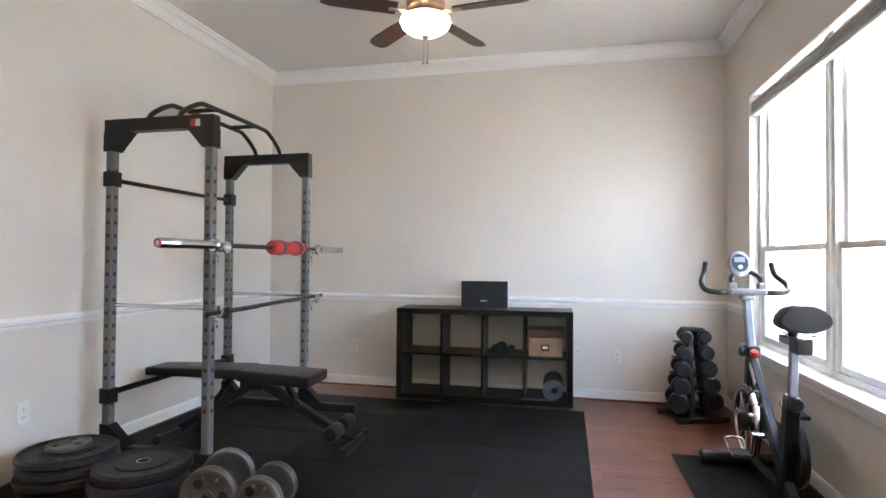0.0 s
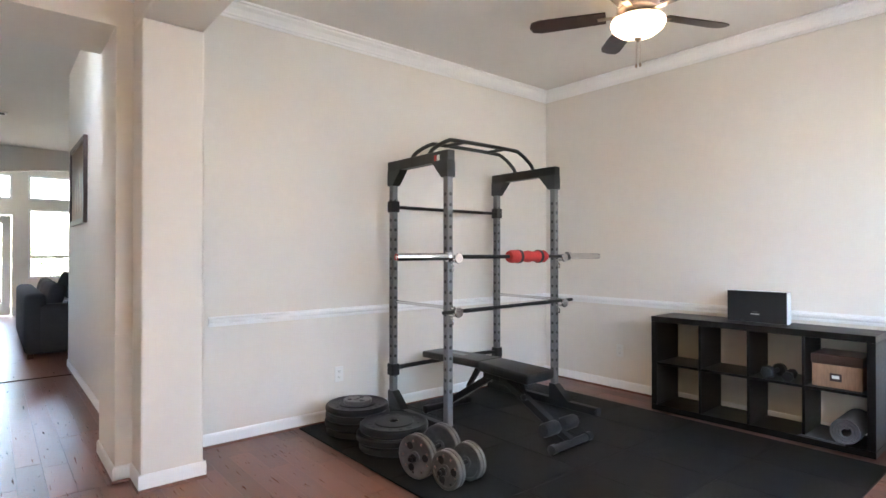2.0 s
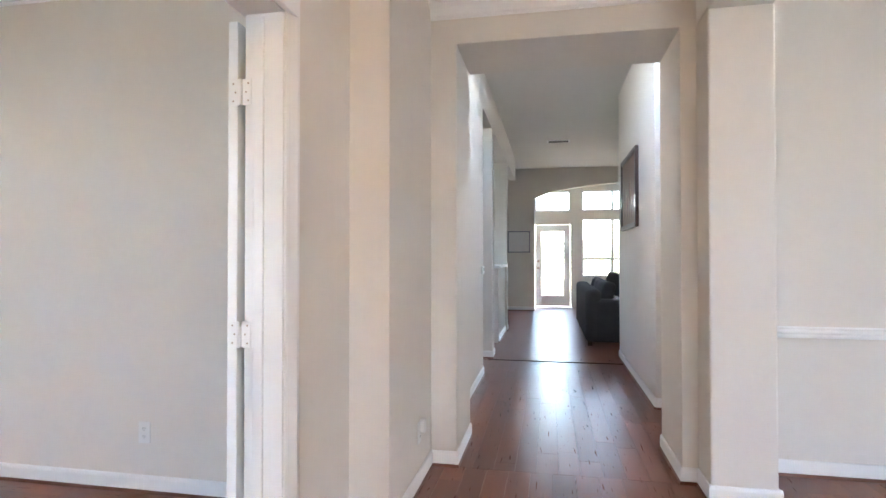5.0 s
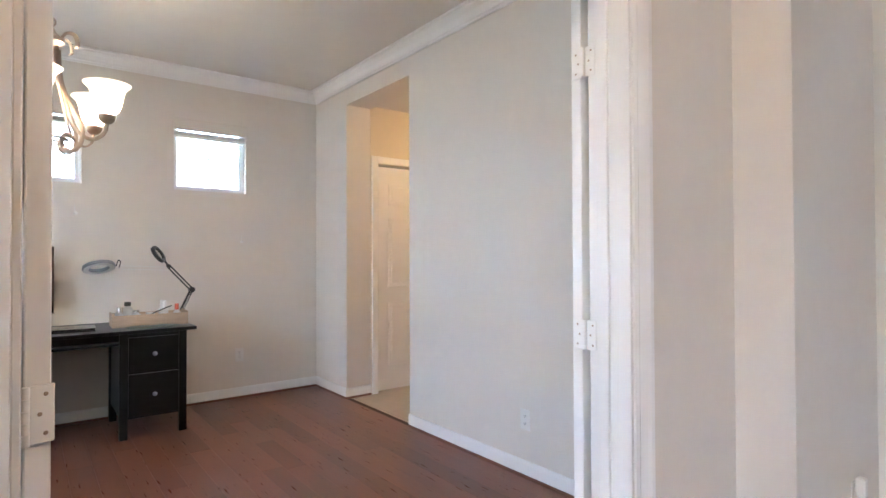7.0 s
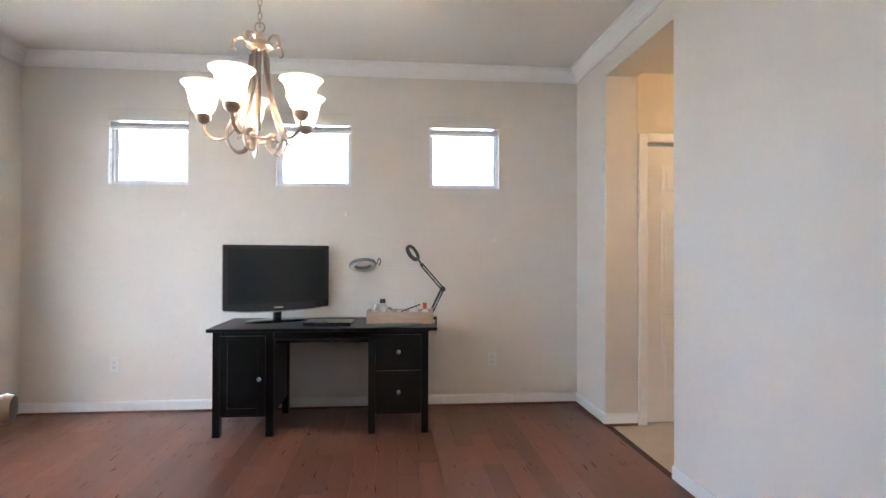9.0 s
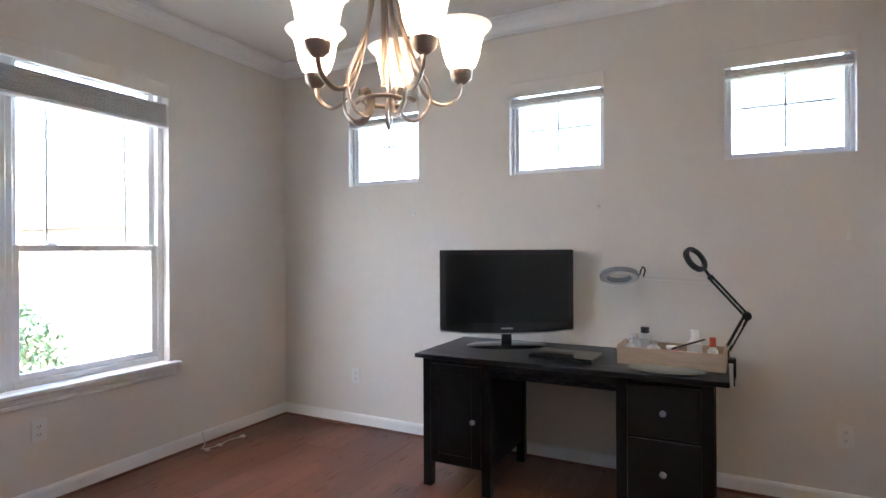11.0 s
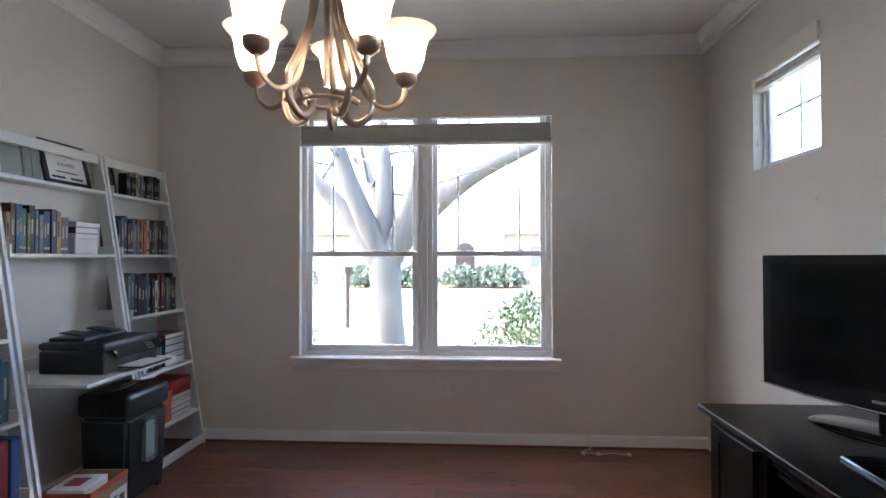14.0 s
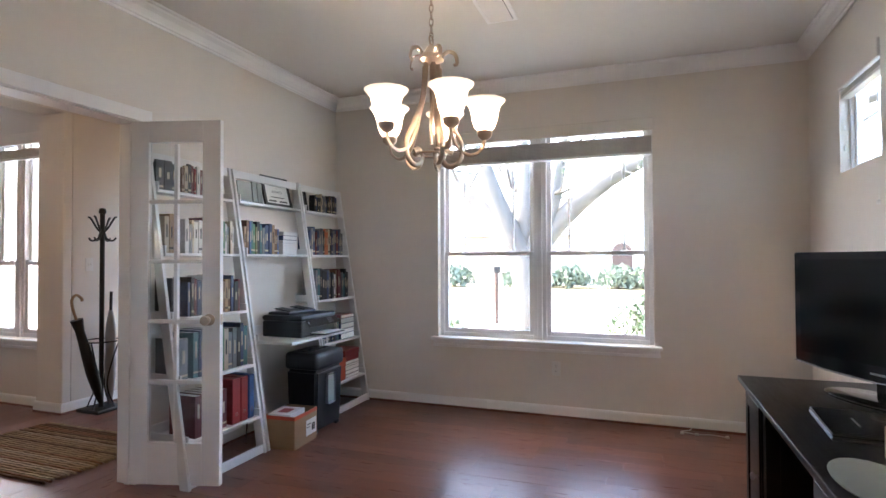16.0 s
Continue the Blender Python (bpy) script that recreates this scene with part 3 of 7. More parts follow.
for py in (0, DY):
    part("top_crossmember", box(-0.034, DX + 0.034, py - 0.034, py + 0.034, RH - 0.075, RH, 0.004), STEEL_BLACK, rack, "black steel top crossmember")
    for sx, x in ((1, 0.0), (-1, DX)):
        bm = bmesh.new()
        tri = [(x - sx * 0.034, RH - 0.075), (x + sx * 0.14, RH - 0.075), (x + sx * 0.036, RH - 0.19), (x - sx * 0.034, RH - 0.19)]
        for yy in (py - 0.036, py + 0.036):
            bm.faces.new([bm.verts.new((a, yy, z)) for a, z in tri])
        vs = list(bm.verts)
        for i in range(4):
            bm.faces.new((vs[i], vs[(i + 1) % 4], vs[4 + (i + 1) % 4], vs[4 + i]))
        part("gusset", bm, STEEL_BLACK, rack, "black corner gusset plate")
    part("base_rail", box(-0.10, DX + (0.42 if py else 0.03), py - 0.03, py + 0.03, 0.0, 0.06, 0.005), STEEL_BLACK, rack, "black floor rail")
    for x in ((0.0, DX) if py else (0.0,)):
        bm = bmesh.new()
        tri = [(x - 0.03, 0.06), (x + 0.16, 0.06), (x + 0.03, 0.18), (x - 0.03, 0.18)]
        for yy in (py - 0.033, py + 0.033):
            bm.faces.new([bm.verts.new((a, yy, z)) for a, z in tri])
        vs = list(bm.verts)
        for i in range(4):
            bm.faces.new((vs[i], vs[(i + 1) % 4], vs[4 + (i + 1) % 4], vs[4 + i]))
        part("foot_gusset", bm, STEEL_BLACK, rack, "black foot gusset plate")
    part("end_cap", box(DX + (0.42 if py else 0.03), DX + (0.432 if py else 0.042), py - 0.032, py + 0.032, -0.001, 0.063, 0.004), PLASTIC, rack)
    for z in (RH - 0.40, 0.30):
        part("sleeve", box(-0.036, 0.036, py - 0.036, py + 0.036, z, z + 0.09, 0.004), STEEL_BLACK, rack, "black clamp sleeve")
part("rear_crossbar", tube(smooth_path([(0, 0.03, RH - 0.355), (-0.02, 0.16, RH - 0.355), (-0.02, DY - 0.2, RH - 0.355), (0, DY - 0.03, RH - 0.355)], 6), 0.014), STEEL_BLACK, rack, smooth=True)
part("lower_crossbar", tube(smooth_path([(0, 0.03, 0.345), (-0.03, 0.18, 0.35), (-0.03, DY - 0.18, 0.35), (0, DY - 0.03, 0.345)], 6), 0.018), STEEL_BLACK, rack, smooth=True)
for x in (0.24, 0.45):
    pts = [(x, 0.0, RH - 0.01), (x, 0.05, RH + 0.05), (x, 0.18, RH + 0.125), (x, 0.30, RH + 0.14), (x, DY - 0.30, RH + 0.14), (x, DY - 0.18, RH + 0.125), (x, DY - 0.05, RH + 0.05), (x, DY, RH - 0.01)]
    part("pull_up_bar", tube(smooth_path(pts, 5), 0.0155), STEEL_BLACK, rack, "bent black pull-up bar", smooth=True)
for y in (0.36, DY - 0.36):
    part("grip_bar", rod((0.24, y, RH + 0.14), (0.45, y, RH + 0.14), 0.0145), STEEL_BLACK, rack)
for py in (0, DY):
    part("safety_pin", rod((-0.05, py + 0.005, 0.885), (DX + 0.06, py + 0.005, 0.885), 0.0125), CHROME, rack, "chrome safety rod", smooth=True)
    for z in (1.205, 0.83):
        hook = part("bar_hook", box(DX + 0.03, DX + 0.095, py - 0.022, py + 0.022, z, z + 0.014, 0.004), CHROME, rack, "chrome bar hook")
        part("hook_tip", lathe([(0, -0.008), (0.034, -0.008), (0.037, 0), (0.034, 0.008), (0, 0.008)], 20, pose(DX + 0.098, py + 0.012, z + 0.028, 0, 90, 0)), CHROME, hook, "round chrome plate", True)
        part("hook_pin", tube(smooth_path([(DX + 0.03, py, z - 0.01), (DX + 0.055, py, z - 0.03), (DX + 0.05, py, z - 0.06)], 4), 0.006, 8), CHROME, hook, smooth=True)
badge = part("badge", box(DX - 0.13, DX - 0.035, -0.0365, -0.0345, RH - 0.075, RH - 0.02), SLOT, rack, "small black badge")
part("badge_mark", box(DX - 0.11, DX - 0.085, -0.0385, -0.0367, RH - 0.068, RH - 0.028), RED, badge, "red stroke on badge")
part("badge_mark", box(DX - 0.08, DX - 0.05, -0.0385, -0.0367, RH - 0.068, RH - 0.028), PAPER, badge, "white stroke on badge")

barbell = base("barbell", pose(RX1 + 0.065, 3.11, 1.256), "chrome sleeved barbell with black shaft on rack hooks", "barbell")
part("shaft", rod((0, -0.66, 0), (0, 0.66, 0), 0.0145, 16), STEEL_BLACK, barbell, smooth=True)
for s in (-1, 1):
    part("collar", lathe([(0, 0), (0.036, 0), (0.038, 0.006), (0.038, 0.026), (0.033, 0.034), (0, 0.034)], 24, pose(0, s * 0.645, 0, -90 * s, 0, 0)), CHROME, barbell, smooth=True)
    sl = part("sleeve", lathe([(0, 0.03), (0.0255, 0.03), (0.0255, 0.448), (0.023, 0.452), (0, 0.452)], 24, pose(0, s * 0.645, 0, -90 * s, 0, 0)), CHROME, barbell, "polished chrome sleeve", True)
    part("end_ring", lathe([(0.014, 0.4525), (0.021, 0.4525), (0.021, 0.4545), (0.014, 0.4545)], 20, pose(0, s * 0.645, 0, -90 * s, 0, 0)), RED, sl, "red end ring", True)
pad = base("barbell_pad", pose(RX1 + 0.065, 3.26, 1.256), "red foam barbell pad with black straps", "barbell pad")
prof = [(0.0, -0.21), (0.040, -0.21), (0.049, -0.19), (0.050, -0.12), (0.040, -0.09), (0.040, -0.04), (0.047, 0.0), (0.040, 0.05), (0.040, 0.09), (0.050, 0.12), (0.049, 0.19), (0.040, 0.21), (0.0, 0.21)]
part("foam", lathe(prof, 24, pose(0, 0, 0, -90, 0, 0)), RED, pad, smooth=True)
for y in (-0.105, 0.13):
    part("strap", lathe([(0.045, -0.014), (0.0525, -0.014), (0.0525, 0.014), (0.045, 0.014)], 24, pose(0, y, 0, -90, 0, 0)), PLASTIC, pad, "black strap", True)
axle = base("training_bar", pose(RX1 + 0.065, 3.10, 0.877), "thin black straight bar resting on rack hooks", "weight bar")
part("bar", rod((0, -0.70, -0.005), (0, 0.72, 0.012), 0.0135, 14), STEEL_BLACK, axle, smooth=True)
for y in (-0.34, 0.36):
    part("grip", rod((0, y - 0.15, -0.005 + 0.012 * (y + 0.5)), (0, y + 0.15, -0.002 + 0.012 * (y + 0.5)), 0.0155, 14), PLASTIC, axle, smooth=True)


# ---- adjustable bench ----
bench = base("weight_bench", pose(-1.89, 2.93, 0.012, 0, 0, 1.5), "black adjustable weight bench with padded seat", "weight bench")


def cushion(x0, x1, w0, w1, z, t):
    bm = box(x0, x1, -0.5, 0.5, z - t, z)
    for v in bm.verts:
        v.co.y *= w0 if v.co.x < (x0 + x1) / 2 else w1
    bmesh.ops.bevel(bm, geom=list(bm.edges), offset=0.018, segments=3, affect="EDGES", profile=0.6)
    return bm


bm = cushion(-0.67, 0.02, 0.22, 0.27, 0.47, 0.055)
bmesh.ops.transform(bm, matrix=Matrix.Translation((0, 0, 0.47)) @ Matrix.Rotation(radians(-1.5), 4, "Y") @ Matrix.Translation((0, 0, -0.47)), verts=bm.verts)
backrest = part("backrest", bm, VINYLBLACK, bench, "black vinyl back pad", True)
part("backrest_print", box(-0.42, -0.25, -0.03, 0.03, 0.4625, 0.4635), STEEL_GREY, backrest, "faint grey print")
bm = cushion(0.0, 0.50, 0.25, 0.30, 0.46, 0.07)
bmesh.ops.transform(bm, matrix=Matrix.Translation((0.2, 0, 0.46)) @ Matrix.Rotation(radians(2), 4, "Y") @ Matrix.Translation((-0.2, 0, -0.46)), verts=bm.verts)
part("seat", bm, VINYLBLACK, bench, "black vinyl seat pad", True)
part("spine", bar((-0.47, 0, 0.04), (0.06, 0, 0.36), 0.05, 0.05, 0.004), STEEL_BLACK, bench)
part("back_support", bar((-0.22, 0, 0.22), (-0.10, 0, 0.40), 0.04, 0.03, 0.003), STEEL_BLACK, bench)
part("back_support", bar((-0.30, 0.05, 0.16), (-0.12, 0.05, 0.40), 0.025, 0.025, 0.003), STEEL_BLACK, bench)
part("front_leg", bar((0.06, 0, 0.40), (0.62, 0, 0.10), 0.06, 0.05, 0.004), STEEL_BLACK, bench)
part("seat_brace", bar((0.36, 0.0, 0.24), (0.27, 0.0, 0.40), 0.04, 0.03, 0.003), STEEL_BLACK, bench)
part("seat_knob", lathe([(0, 0), (0.022, 0), (0.024, 0.02), (0.012, 0.03), (0, 0.03)], 14, pose(0.38, -0.03, 0.26, 90, 0, 0)), PLASTIC, bench, smooth=True)
part("back_frame", box(-0.66, 0.0, -0.03, 0.03, 0.385, 0.412, 0.004), STEEL_BLACK, bench)
part("side_bracket", box(-0.02, 0.14, -0.045, 0.045, 0.33, 0.41, 0.004), STEEL_BLACK, bench)
for x, w, r in ((-0.47, 0.24, 0.026), (0.745, 0.21, 0.026)):
    foot_bar = part("foot_bar", rod((x, -w, 0.028), (x, w, 0.028), r, 14), STEEL_BLACK, bench, smooth=True)
    for s in (-1, 1):
        part("foot_cap", lathe([(0, 0), (0.031, 0), (0.031, 0.045), (0.024, 0.05), (0, 0.05)], 16, pose(x, s * (w - 0.045), 0.03, -90 * s, 0, 0)), PLASTIC, foot_bar, smooth=True)
part("link", bar((0.60, 0, 0.11), (0.745, 0, 0.04), 0.05, 0.04, 0.003), STEEL_BLACK, bench)
for s in (-1, 1):
    part("foam_roller", lathe([(0, 0), (0.04, 0), (0.046, 0.012), (0.046, 0.128), (0.04, 0.14), (0, 0.14)], 20, pose(0.65, s * 0.03, 0.12, -90 * s, 0, 0)), VINYLBLACK, bench, "black foam roller", True)


# ---- weight plates ----
def bumper(r, t):
    return lathe([(0.026, 0), (r * 0.55, 0), (r * 0.58, 0.006), (r * 0.86, 0.006), (r * 0.90, 0.0), (r - 0.012, 0.0), (r, 0.012), (r, t - 0.012), (r - 0.012, t), (r * 0.90, t),
                  (r * 0.86, t - 0.006), (r * 0.58, t - 0.006), (r * 0.55, t), (0.026, t), (0.026, 0)], 48)


def letter_ring(r, z, n=16):
    bm = bmesh.new()
    for k in range(n):
        if k % 8 in (3, 7):
            continue
        merge(bm, box(-0.011, 0.011, r - 0.011, r + 0.011, z, z + 0.0012), Matrix.Rotation(2 * math.pi * k / n, 4, "Z"))
    return bm


def bumper_plate(m, t, label):
    p = base("bumper_plate", m, label, "weight plate", "stacked bumper plates")
    disc = part("disc", bumper(0.225, t), PLATE, p, smooth=True)
    part("hub_ring", lathe([(0.0255, t - 0.002), (0.034, t - 0.002), (0.034, t + 0.0015), (0.0255, t + 0.0015)], 24), CHROME, disc, "steel hub ring", True)
    tagged(part("raised_lettering", letter_ring(0.162, t - 0.006), STEEL_BLACK, disc), kind="stuff")
    return p


rng = random.Random(8)
for cx, cy, ts in ((-2.33, 2.05, (0.056, 0.050, 0.050, 0.043)), (-1.90, 2.06, (0.058, 0.055, 0.052))):
    z = 0.0125
    for t in ts:
        bumper_plate(pose(cx + rng.uniform(-0.012, 0.012), cy + rng.uniform(-0.012, 0.012), z, 0, 0, rng.uniform(0, 360)), t, "black rubber bumper plate stacked flat on mat")
        z += t + 0.0005
    if cx < -2:
        top_z = z


def iron_plate(r, t, holes=3):
    bm = lathe([(0.0145, 0), (0.03, 0), (0.032, 0.004), (r * 0.80, 0.004), (r * 0.84, 0), (r - 0.004, 0), (r, 0.004), (r, t - 0.004), (r - 0.004, t), (r * 0.84, t), (r * 0.80, t - 0.004),
                (0.032, t - 0.004), (0.03, t), (0.0145, t), (0.0145, 0)], 40)
    return bm


small = base("small_iron_plate", pose(-2.33, 2.05, top_z + 0.0016), "small grey cast iron plate lying on bumper plates", "weight plate")
part("disc", iron_plate(0.10, 0.026), CASTIRON, small, smooth=True)
# plate is uncut; dark discs paint the shade of its grip openings
for k in range(3):
    part("grip_hole_shade", rod((0.058 * math.cos(k * 2.094), 0.058 * math.sin(k * 2.094), 0.021), (0.058 * math.cos(k * 2.094), 0.058 * math.sin(k * 2.094), 0.0235), 0.017, 16), SLOT, small, "dark disc painting the shade of a grip opening")


def loaded_dumbbell(m, r, half, label):
    d = base("loadable_dumbbell", m, label, "dumbbell", "loaded dumbbells by plates")
    part("handle", rod((-half - 0.06, 0, 0), (half + 0.06, 0, 0), 0.013, 14), STEEL_BLACK, d, smooth=True)
    for s in (-1, 1):
        for j in range(2):
            x = s * (half - 0.028 + j * 0.028)
            pl = part("plate", iron_plate(r, 0.026), CASTIRON, d, "grey cast iron plate", True)
            pl.matrix_local = pose(x - s * 0.013, 0, 0, 0, 90 * s, 0)
            if j:
                # dark discs again paint the shade of grip openings
                for k in range(3):
                    a = k * 2.094 + 0.6
                    part("grip_hole_shade", rod((r * 0.56 * math.cos(a), r * 0.56 * math.sin(a), 0.0205), (r * 0.56 * math.cos(a), r * 0.56 * math.sin(a), 0.0228), 0.021, 16), SLOT, pl, "dark disc painting the shade of a grip opening")
                bm = bmesh.new()
                for k in range(9):
                    a = 2 * math.pi * k / 9
                    merge(bm, box(-0.006, 0.006, r * 0.72 - 0.007, r * 0.72 + 0.007, 0.0225, 0.0238), Matrix.Rotation(a, 4, "Z"))
                tagged(part("raised_lettering", bm, CHROME, pl), kind="stuff")
        part("star_collar", lathe([(0, 0), (0.024, 0), (0.027, 0.008), (0.02, 0.02), (0, 0.02)], 6, pose(s * (half + 0.026), 0, 0, 0, 90 * s, 0)), STEEL_BLACK, d)
    return d


loaded_dumbbell(pose(-1.43, 2.00, 0.0125 + 0.123, 0, 0, 104), 0.123, 0.13, "loadable dumbbell with grey iron plates on mat")
loaded_dumbbell(pose(-1.19, 2.01, 0.0125 + 0.105, 0, 0, 97), 0.105, 0.10, "loadable dumbbell with smaller grey iron plates")


# ---- cube shelf and what stands on it ----
shelf = base("cube_shelf", pose(-1.268, 4.170, 0.013, 0, 0, 1.35), "black-brown open cube shelf with eight compartments", "shelf unit")
SW, SD, SHH = 1.457, 0.372, 0.757
part("top_panel", box(0, SW, 0, SD, SHH - 0.045, SHH, 0.002), BLACKWOOD, shelf)
part("bottom_panel", box(0, SW, 0, SD, 0, 0.045, 0.002), BLACKWOOD, shelf)
for x in (0, SW - 0.045):
    part("side_panel", box(x, x + 0.045, 0.001, SD, 0.0455, SHH - 0.0455, 0.002), BLACKWOOD, shelf)
part("middle_shelf", box(0.0455, SW - 0.0455, 0.004, SD, SHH / 2 - 0.009, SHH / 2 + 0.009, 0.001), BLACKWOOD, shelf)
cell = (SW - 0.09) / 4
for k in (1, 2, 3):
    x = 0.045 + cell * k
    for z0, z1 in ((0.0455, SHH / 2 - 0.0095), (SHH / 2 + 0.0095, SHH - 0.0455)):
        part("divider", box(x - 0.009, x + 0.009, 0.003, SD, z0, z1, 0.001), BLACKWOOD, shelf)
S2W = shelf.matrix_world.copy()
sp = base("speaker_panel", S2W @ pose(0.525, 0.165, SHH + 0.001), "flat black speaker panel standing on cube shelf", "speaker")
part("cabinet", box(0, 0.405, 0.012, 0.085, 0, 0.232, 0.004), VINYL, sp, "white sides and back")
part("grille", box(0.002, 0.400, 0, 0.0115, 0.002, 0.230, 0.003), PLASTIC, sp, "black cloth grille")
part("logo_bar", box(0.165, 0.225, -0.002, -0.0003, 0.058, 0.066), PAPER, sp, "pale bar mark")
part("logo_bar", box(0.178, 0.212, -0.002, -0.0003, 0.074, 0.079), STEEL_GREY, sp)
cx = 0.045 + 3 * cell
sb = base("storage_box", S2W @ pose(cx + 0.035, 0.06, SHH / 2 + 0.0095), "brown storage box with dark lid inside shelf", "storage box")
WOODBOX = material("woven_brown", (0.30, 0.17, 0.10), 0.6, grain=0.3, scale=30, stretch=(4, 1, 0.5))
part("body", box(0, 0.275, 0, 0.27, 0, 0.155, 0.003), WOODBOX, sb)
part("lid", box(-0.006, 0.281, -0.006, 0.276, 0.150, 0.215, 0.004), ESPRESSO, sb, "dark brown lid")
lh = part("label_holder", box(0.10, 0.165, -0.006, -0.0005, 0.045, 0.095, 0.002), ESPRESSO, sb)
part("label_card", box(0.112, 0.153, -0.008, -0.0065, 0.062, 0.083), PAPER, lh)


def small_dumbbell(m, r, ln, label, name="small_dumbbell", six=False):
    d = base(name, m, label, "dumbbell", "dumbbells in the gym")
    part("grip", rod((-ln / 2, 0, 0), (ln / 2, 0, 0), r * 0.36, 12), CHROME if six else STEEL_BLACK, d, smooth=True)
    for s in (-1, 1):
        part("head", lathe([(0, 0), (r * 0.8, 0), (r, r * 0.22), (r, r * 0.95), (r * 0.78, r * 1.2), (0, r * 1.2)], 6 if six else 18, pose(s * ln / 2, 0, 0, 0, 90 * s, 0) @ pose(0, 0, 0, 0, 0, 30)), PLATE, d, smooth=not six)
    return d


mid = SHH / 2 + 0.0095
small_dumbbell(S2W @ pose(0.045 + 2 * cell + 0.13, 0.12, mid + 0.045, 0, 0, 80), 0.045, 0.10, "small black dumbbell on the shelf")
small_dumbbell(S2W @ pose(0.045 + 2 * cell + 0.235, 0.10, mid + 0.034, 0, 0, 95), 0.034, 0.09, "smaller black dumbbell on the shelf")
roll = base("rolled_mat", S2W @ pose(cx + 0.235, -0.015, 0.0455 + 0.09, 0, 0, 0), "grey rolled exercise mat lying inside shelf", "exercise mat")
MATGREY = material("grey_foam_mat", (0.085, 0.085, 0.09), 0.8, grain=0.15, scale=60, bump=0.2, bump_scale=200)
bm = bmesh.new()
turns, steps = 3.6, 90
outer, inner = [], []
for k in range(steps + 1):
    a = -math.pi / 2 - 2 * math.pi * turns * k / steps
    rr = 0.090 - 0.0165 * turns * k / steps
    outer.append((rr * math.cos(a), rr * math.sin(a)))
    inner.append(((rr - 0.0135) * math.cos(a), (rr - 0.0135) * math.sin(a)))
outer = [(-0.26, -0.0885), (-0.13, -0.0885)] + outer
inner = [(-0.26, -0.0755), (-0.13, -0.0755)] + inner
ring = [[(bm.verts.new((x, y, z)), bm.verts.new((x2, y, z2))) for (x, z), (x2, z2) in zip(outer, inner)] for y in (0.0, 0.36)]
for k in range(len(outer) - 1):
    (a, b), (c, d) = ring[0][k], ring[0][k + 1]
    (e, f), (g, h) = ring[1][k], ring[1][k + 1]
    for quad in ((a, c, g, e), (b, f, h, d), (a, b, d, c), (e, g, h, f)):
        bm.faces.new(quad)
(a, b), (e, f) = ring[0][0], ring[1][0]
bm.faces.new((a, e, f, b))
part("mat", bm, MATGREY, roll, smooth=True)


# ---- dumbbell tower ----
tower = base("dumbbell_rack", pose(1.06, 4.21, 0, 0, 0, 20), "black dumbbell tower stand in the corner", "dumbbell rack")
part("base_bar", box(-0.20, 0.20, 0.10, 0.15, 0, 0.04, 0.004), STEEL_BLACK, tower)
part("base_bar", box(-0.20, 0.20, -0.17, -0.12, 0, 0.04, 0.004), STEEL_BLACK, tower)
for s in (-1, 1):
    part("upright", bar((s * 0.05, s * 0.0 - 0.09, 0.03), (s * 0.03, -0.01, 0.66), 0.035, 0.05, 0.004), STEEL_BLACK, tower)
part("spine", bar((0, 0.11, 0.03), (0, 0.02, 0.66), 0.05, 0.04, 0.004), STEEL_BLACK, tower)
part("cap", box(-0.06, 0.06, -0.05, 0.06, 0.655, 0.68, 0.006), STEEL_BLACK, tower)
for k in range(5):
    z = 0.14 + 0.118 * k
    part("cradle", box(-0.15 + 0.014 * k, 0.15 - 0.014 * k, -0.10 + 0.012 * k, 0.10, z - 0.052, z - 0.042, 0.003), STEEL_BLACK, tower)
TM = tower.matrix_world.copy()
for k in range(5):
    z, r = 0.14 + 0.118 * k, 0.072 - 0.006 * k
    for s in (-1, 1):
        small_dumbbell(TM @ pose(s * (0.135 - 0.016 * k), -0.03, z + 0.012, 0, 0, 66), r, 0.13, "black rubber dumbbell in tower stand", "rubber_dumbbell")


# ---- exercise bike ----
bike_mat = base("bike_mat", pose(1.075, 2.80, 0), "thin black mat under exercise bike", "floor mat")
part("sheet", box(-0.31, 0.31, -0.62, 0.53, 0.0, 0.007, 0.002), RUBBER, bike_mat)
bike = base("exercise_bike", pose(1.15, 2.95, 0.0075), "black upright exercise bike with silver flywheel", "exercise bike")
for y, w in ((0.27, 0.24), (-0.50, 0.24)):
    st = part("stabilizer", rod((-w, y, 0.04), (w, y, 0.04), 0.034, 16), STEEL_BLACK, bike, smooth=True)
    for s in (-1, 1):
        part("foot_cap", lathe([(0, 0), (0.04, 0), (0.04, 0.05), (0.03, 0.06), (0, 0.06)], 16, pose(s * (w - 0.05), y, 0.04, 0, 90 * s, 0)), PLASTIC, st, smooth=True)
part("lower_frame", bar((0, 0.26, 0.06), (0, -0.48, 0.06), 0.05, 0.06, 0.006), STEEL_BLACK, bike)
part("main_frame", bar((0, -0.38, 0.08), (0, 0.20, 0.66), 0.045, 0.06, 0.008), STEEL_BLACK, bike)
part("head_tube", bar((0, 0.27, 0.10), (0, 0.17, 0.70), 0.05, 0.06, 0.008), STEEL_BLACK, bike)
part("seat_tube", bar((0, -0.30, 0.08), (0, -0.39, 0.56), 0.06, 0.07, 0.008), STEEL_BLACK, bike)
part("seat_post", bar((0, -0.385, 0.54), (0, -0.415, 0.80), 0.036, 0.036, 0.005), GREYPLASTIC, bike, "silver seat post with holes")
part("seat_slider", box(-0.028, 0.028, -0.50, -0.30, 0.795, 0.835, 0.005), GREYPLASTIC, bike)
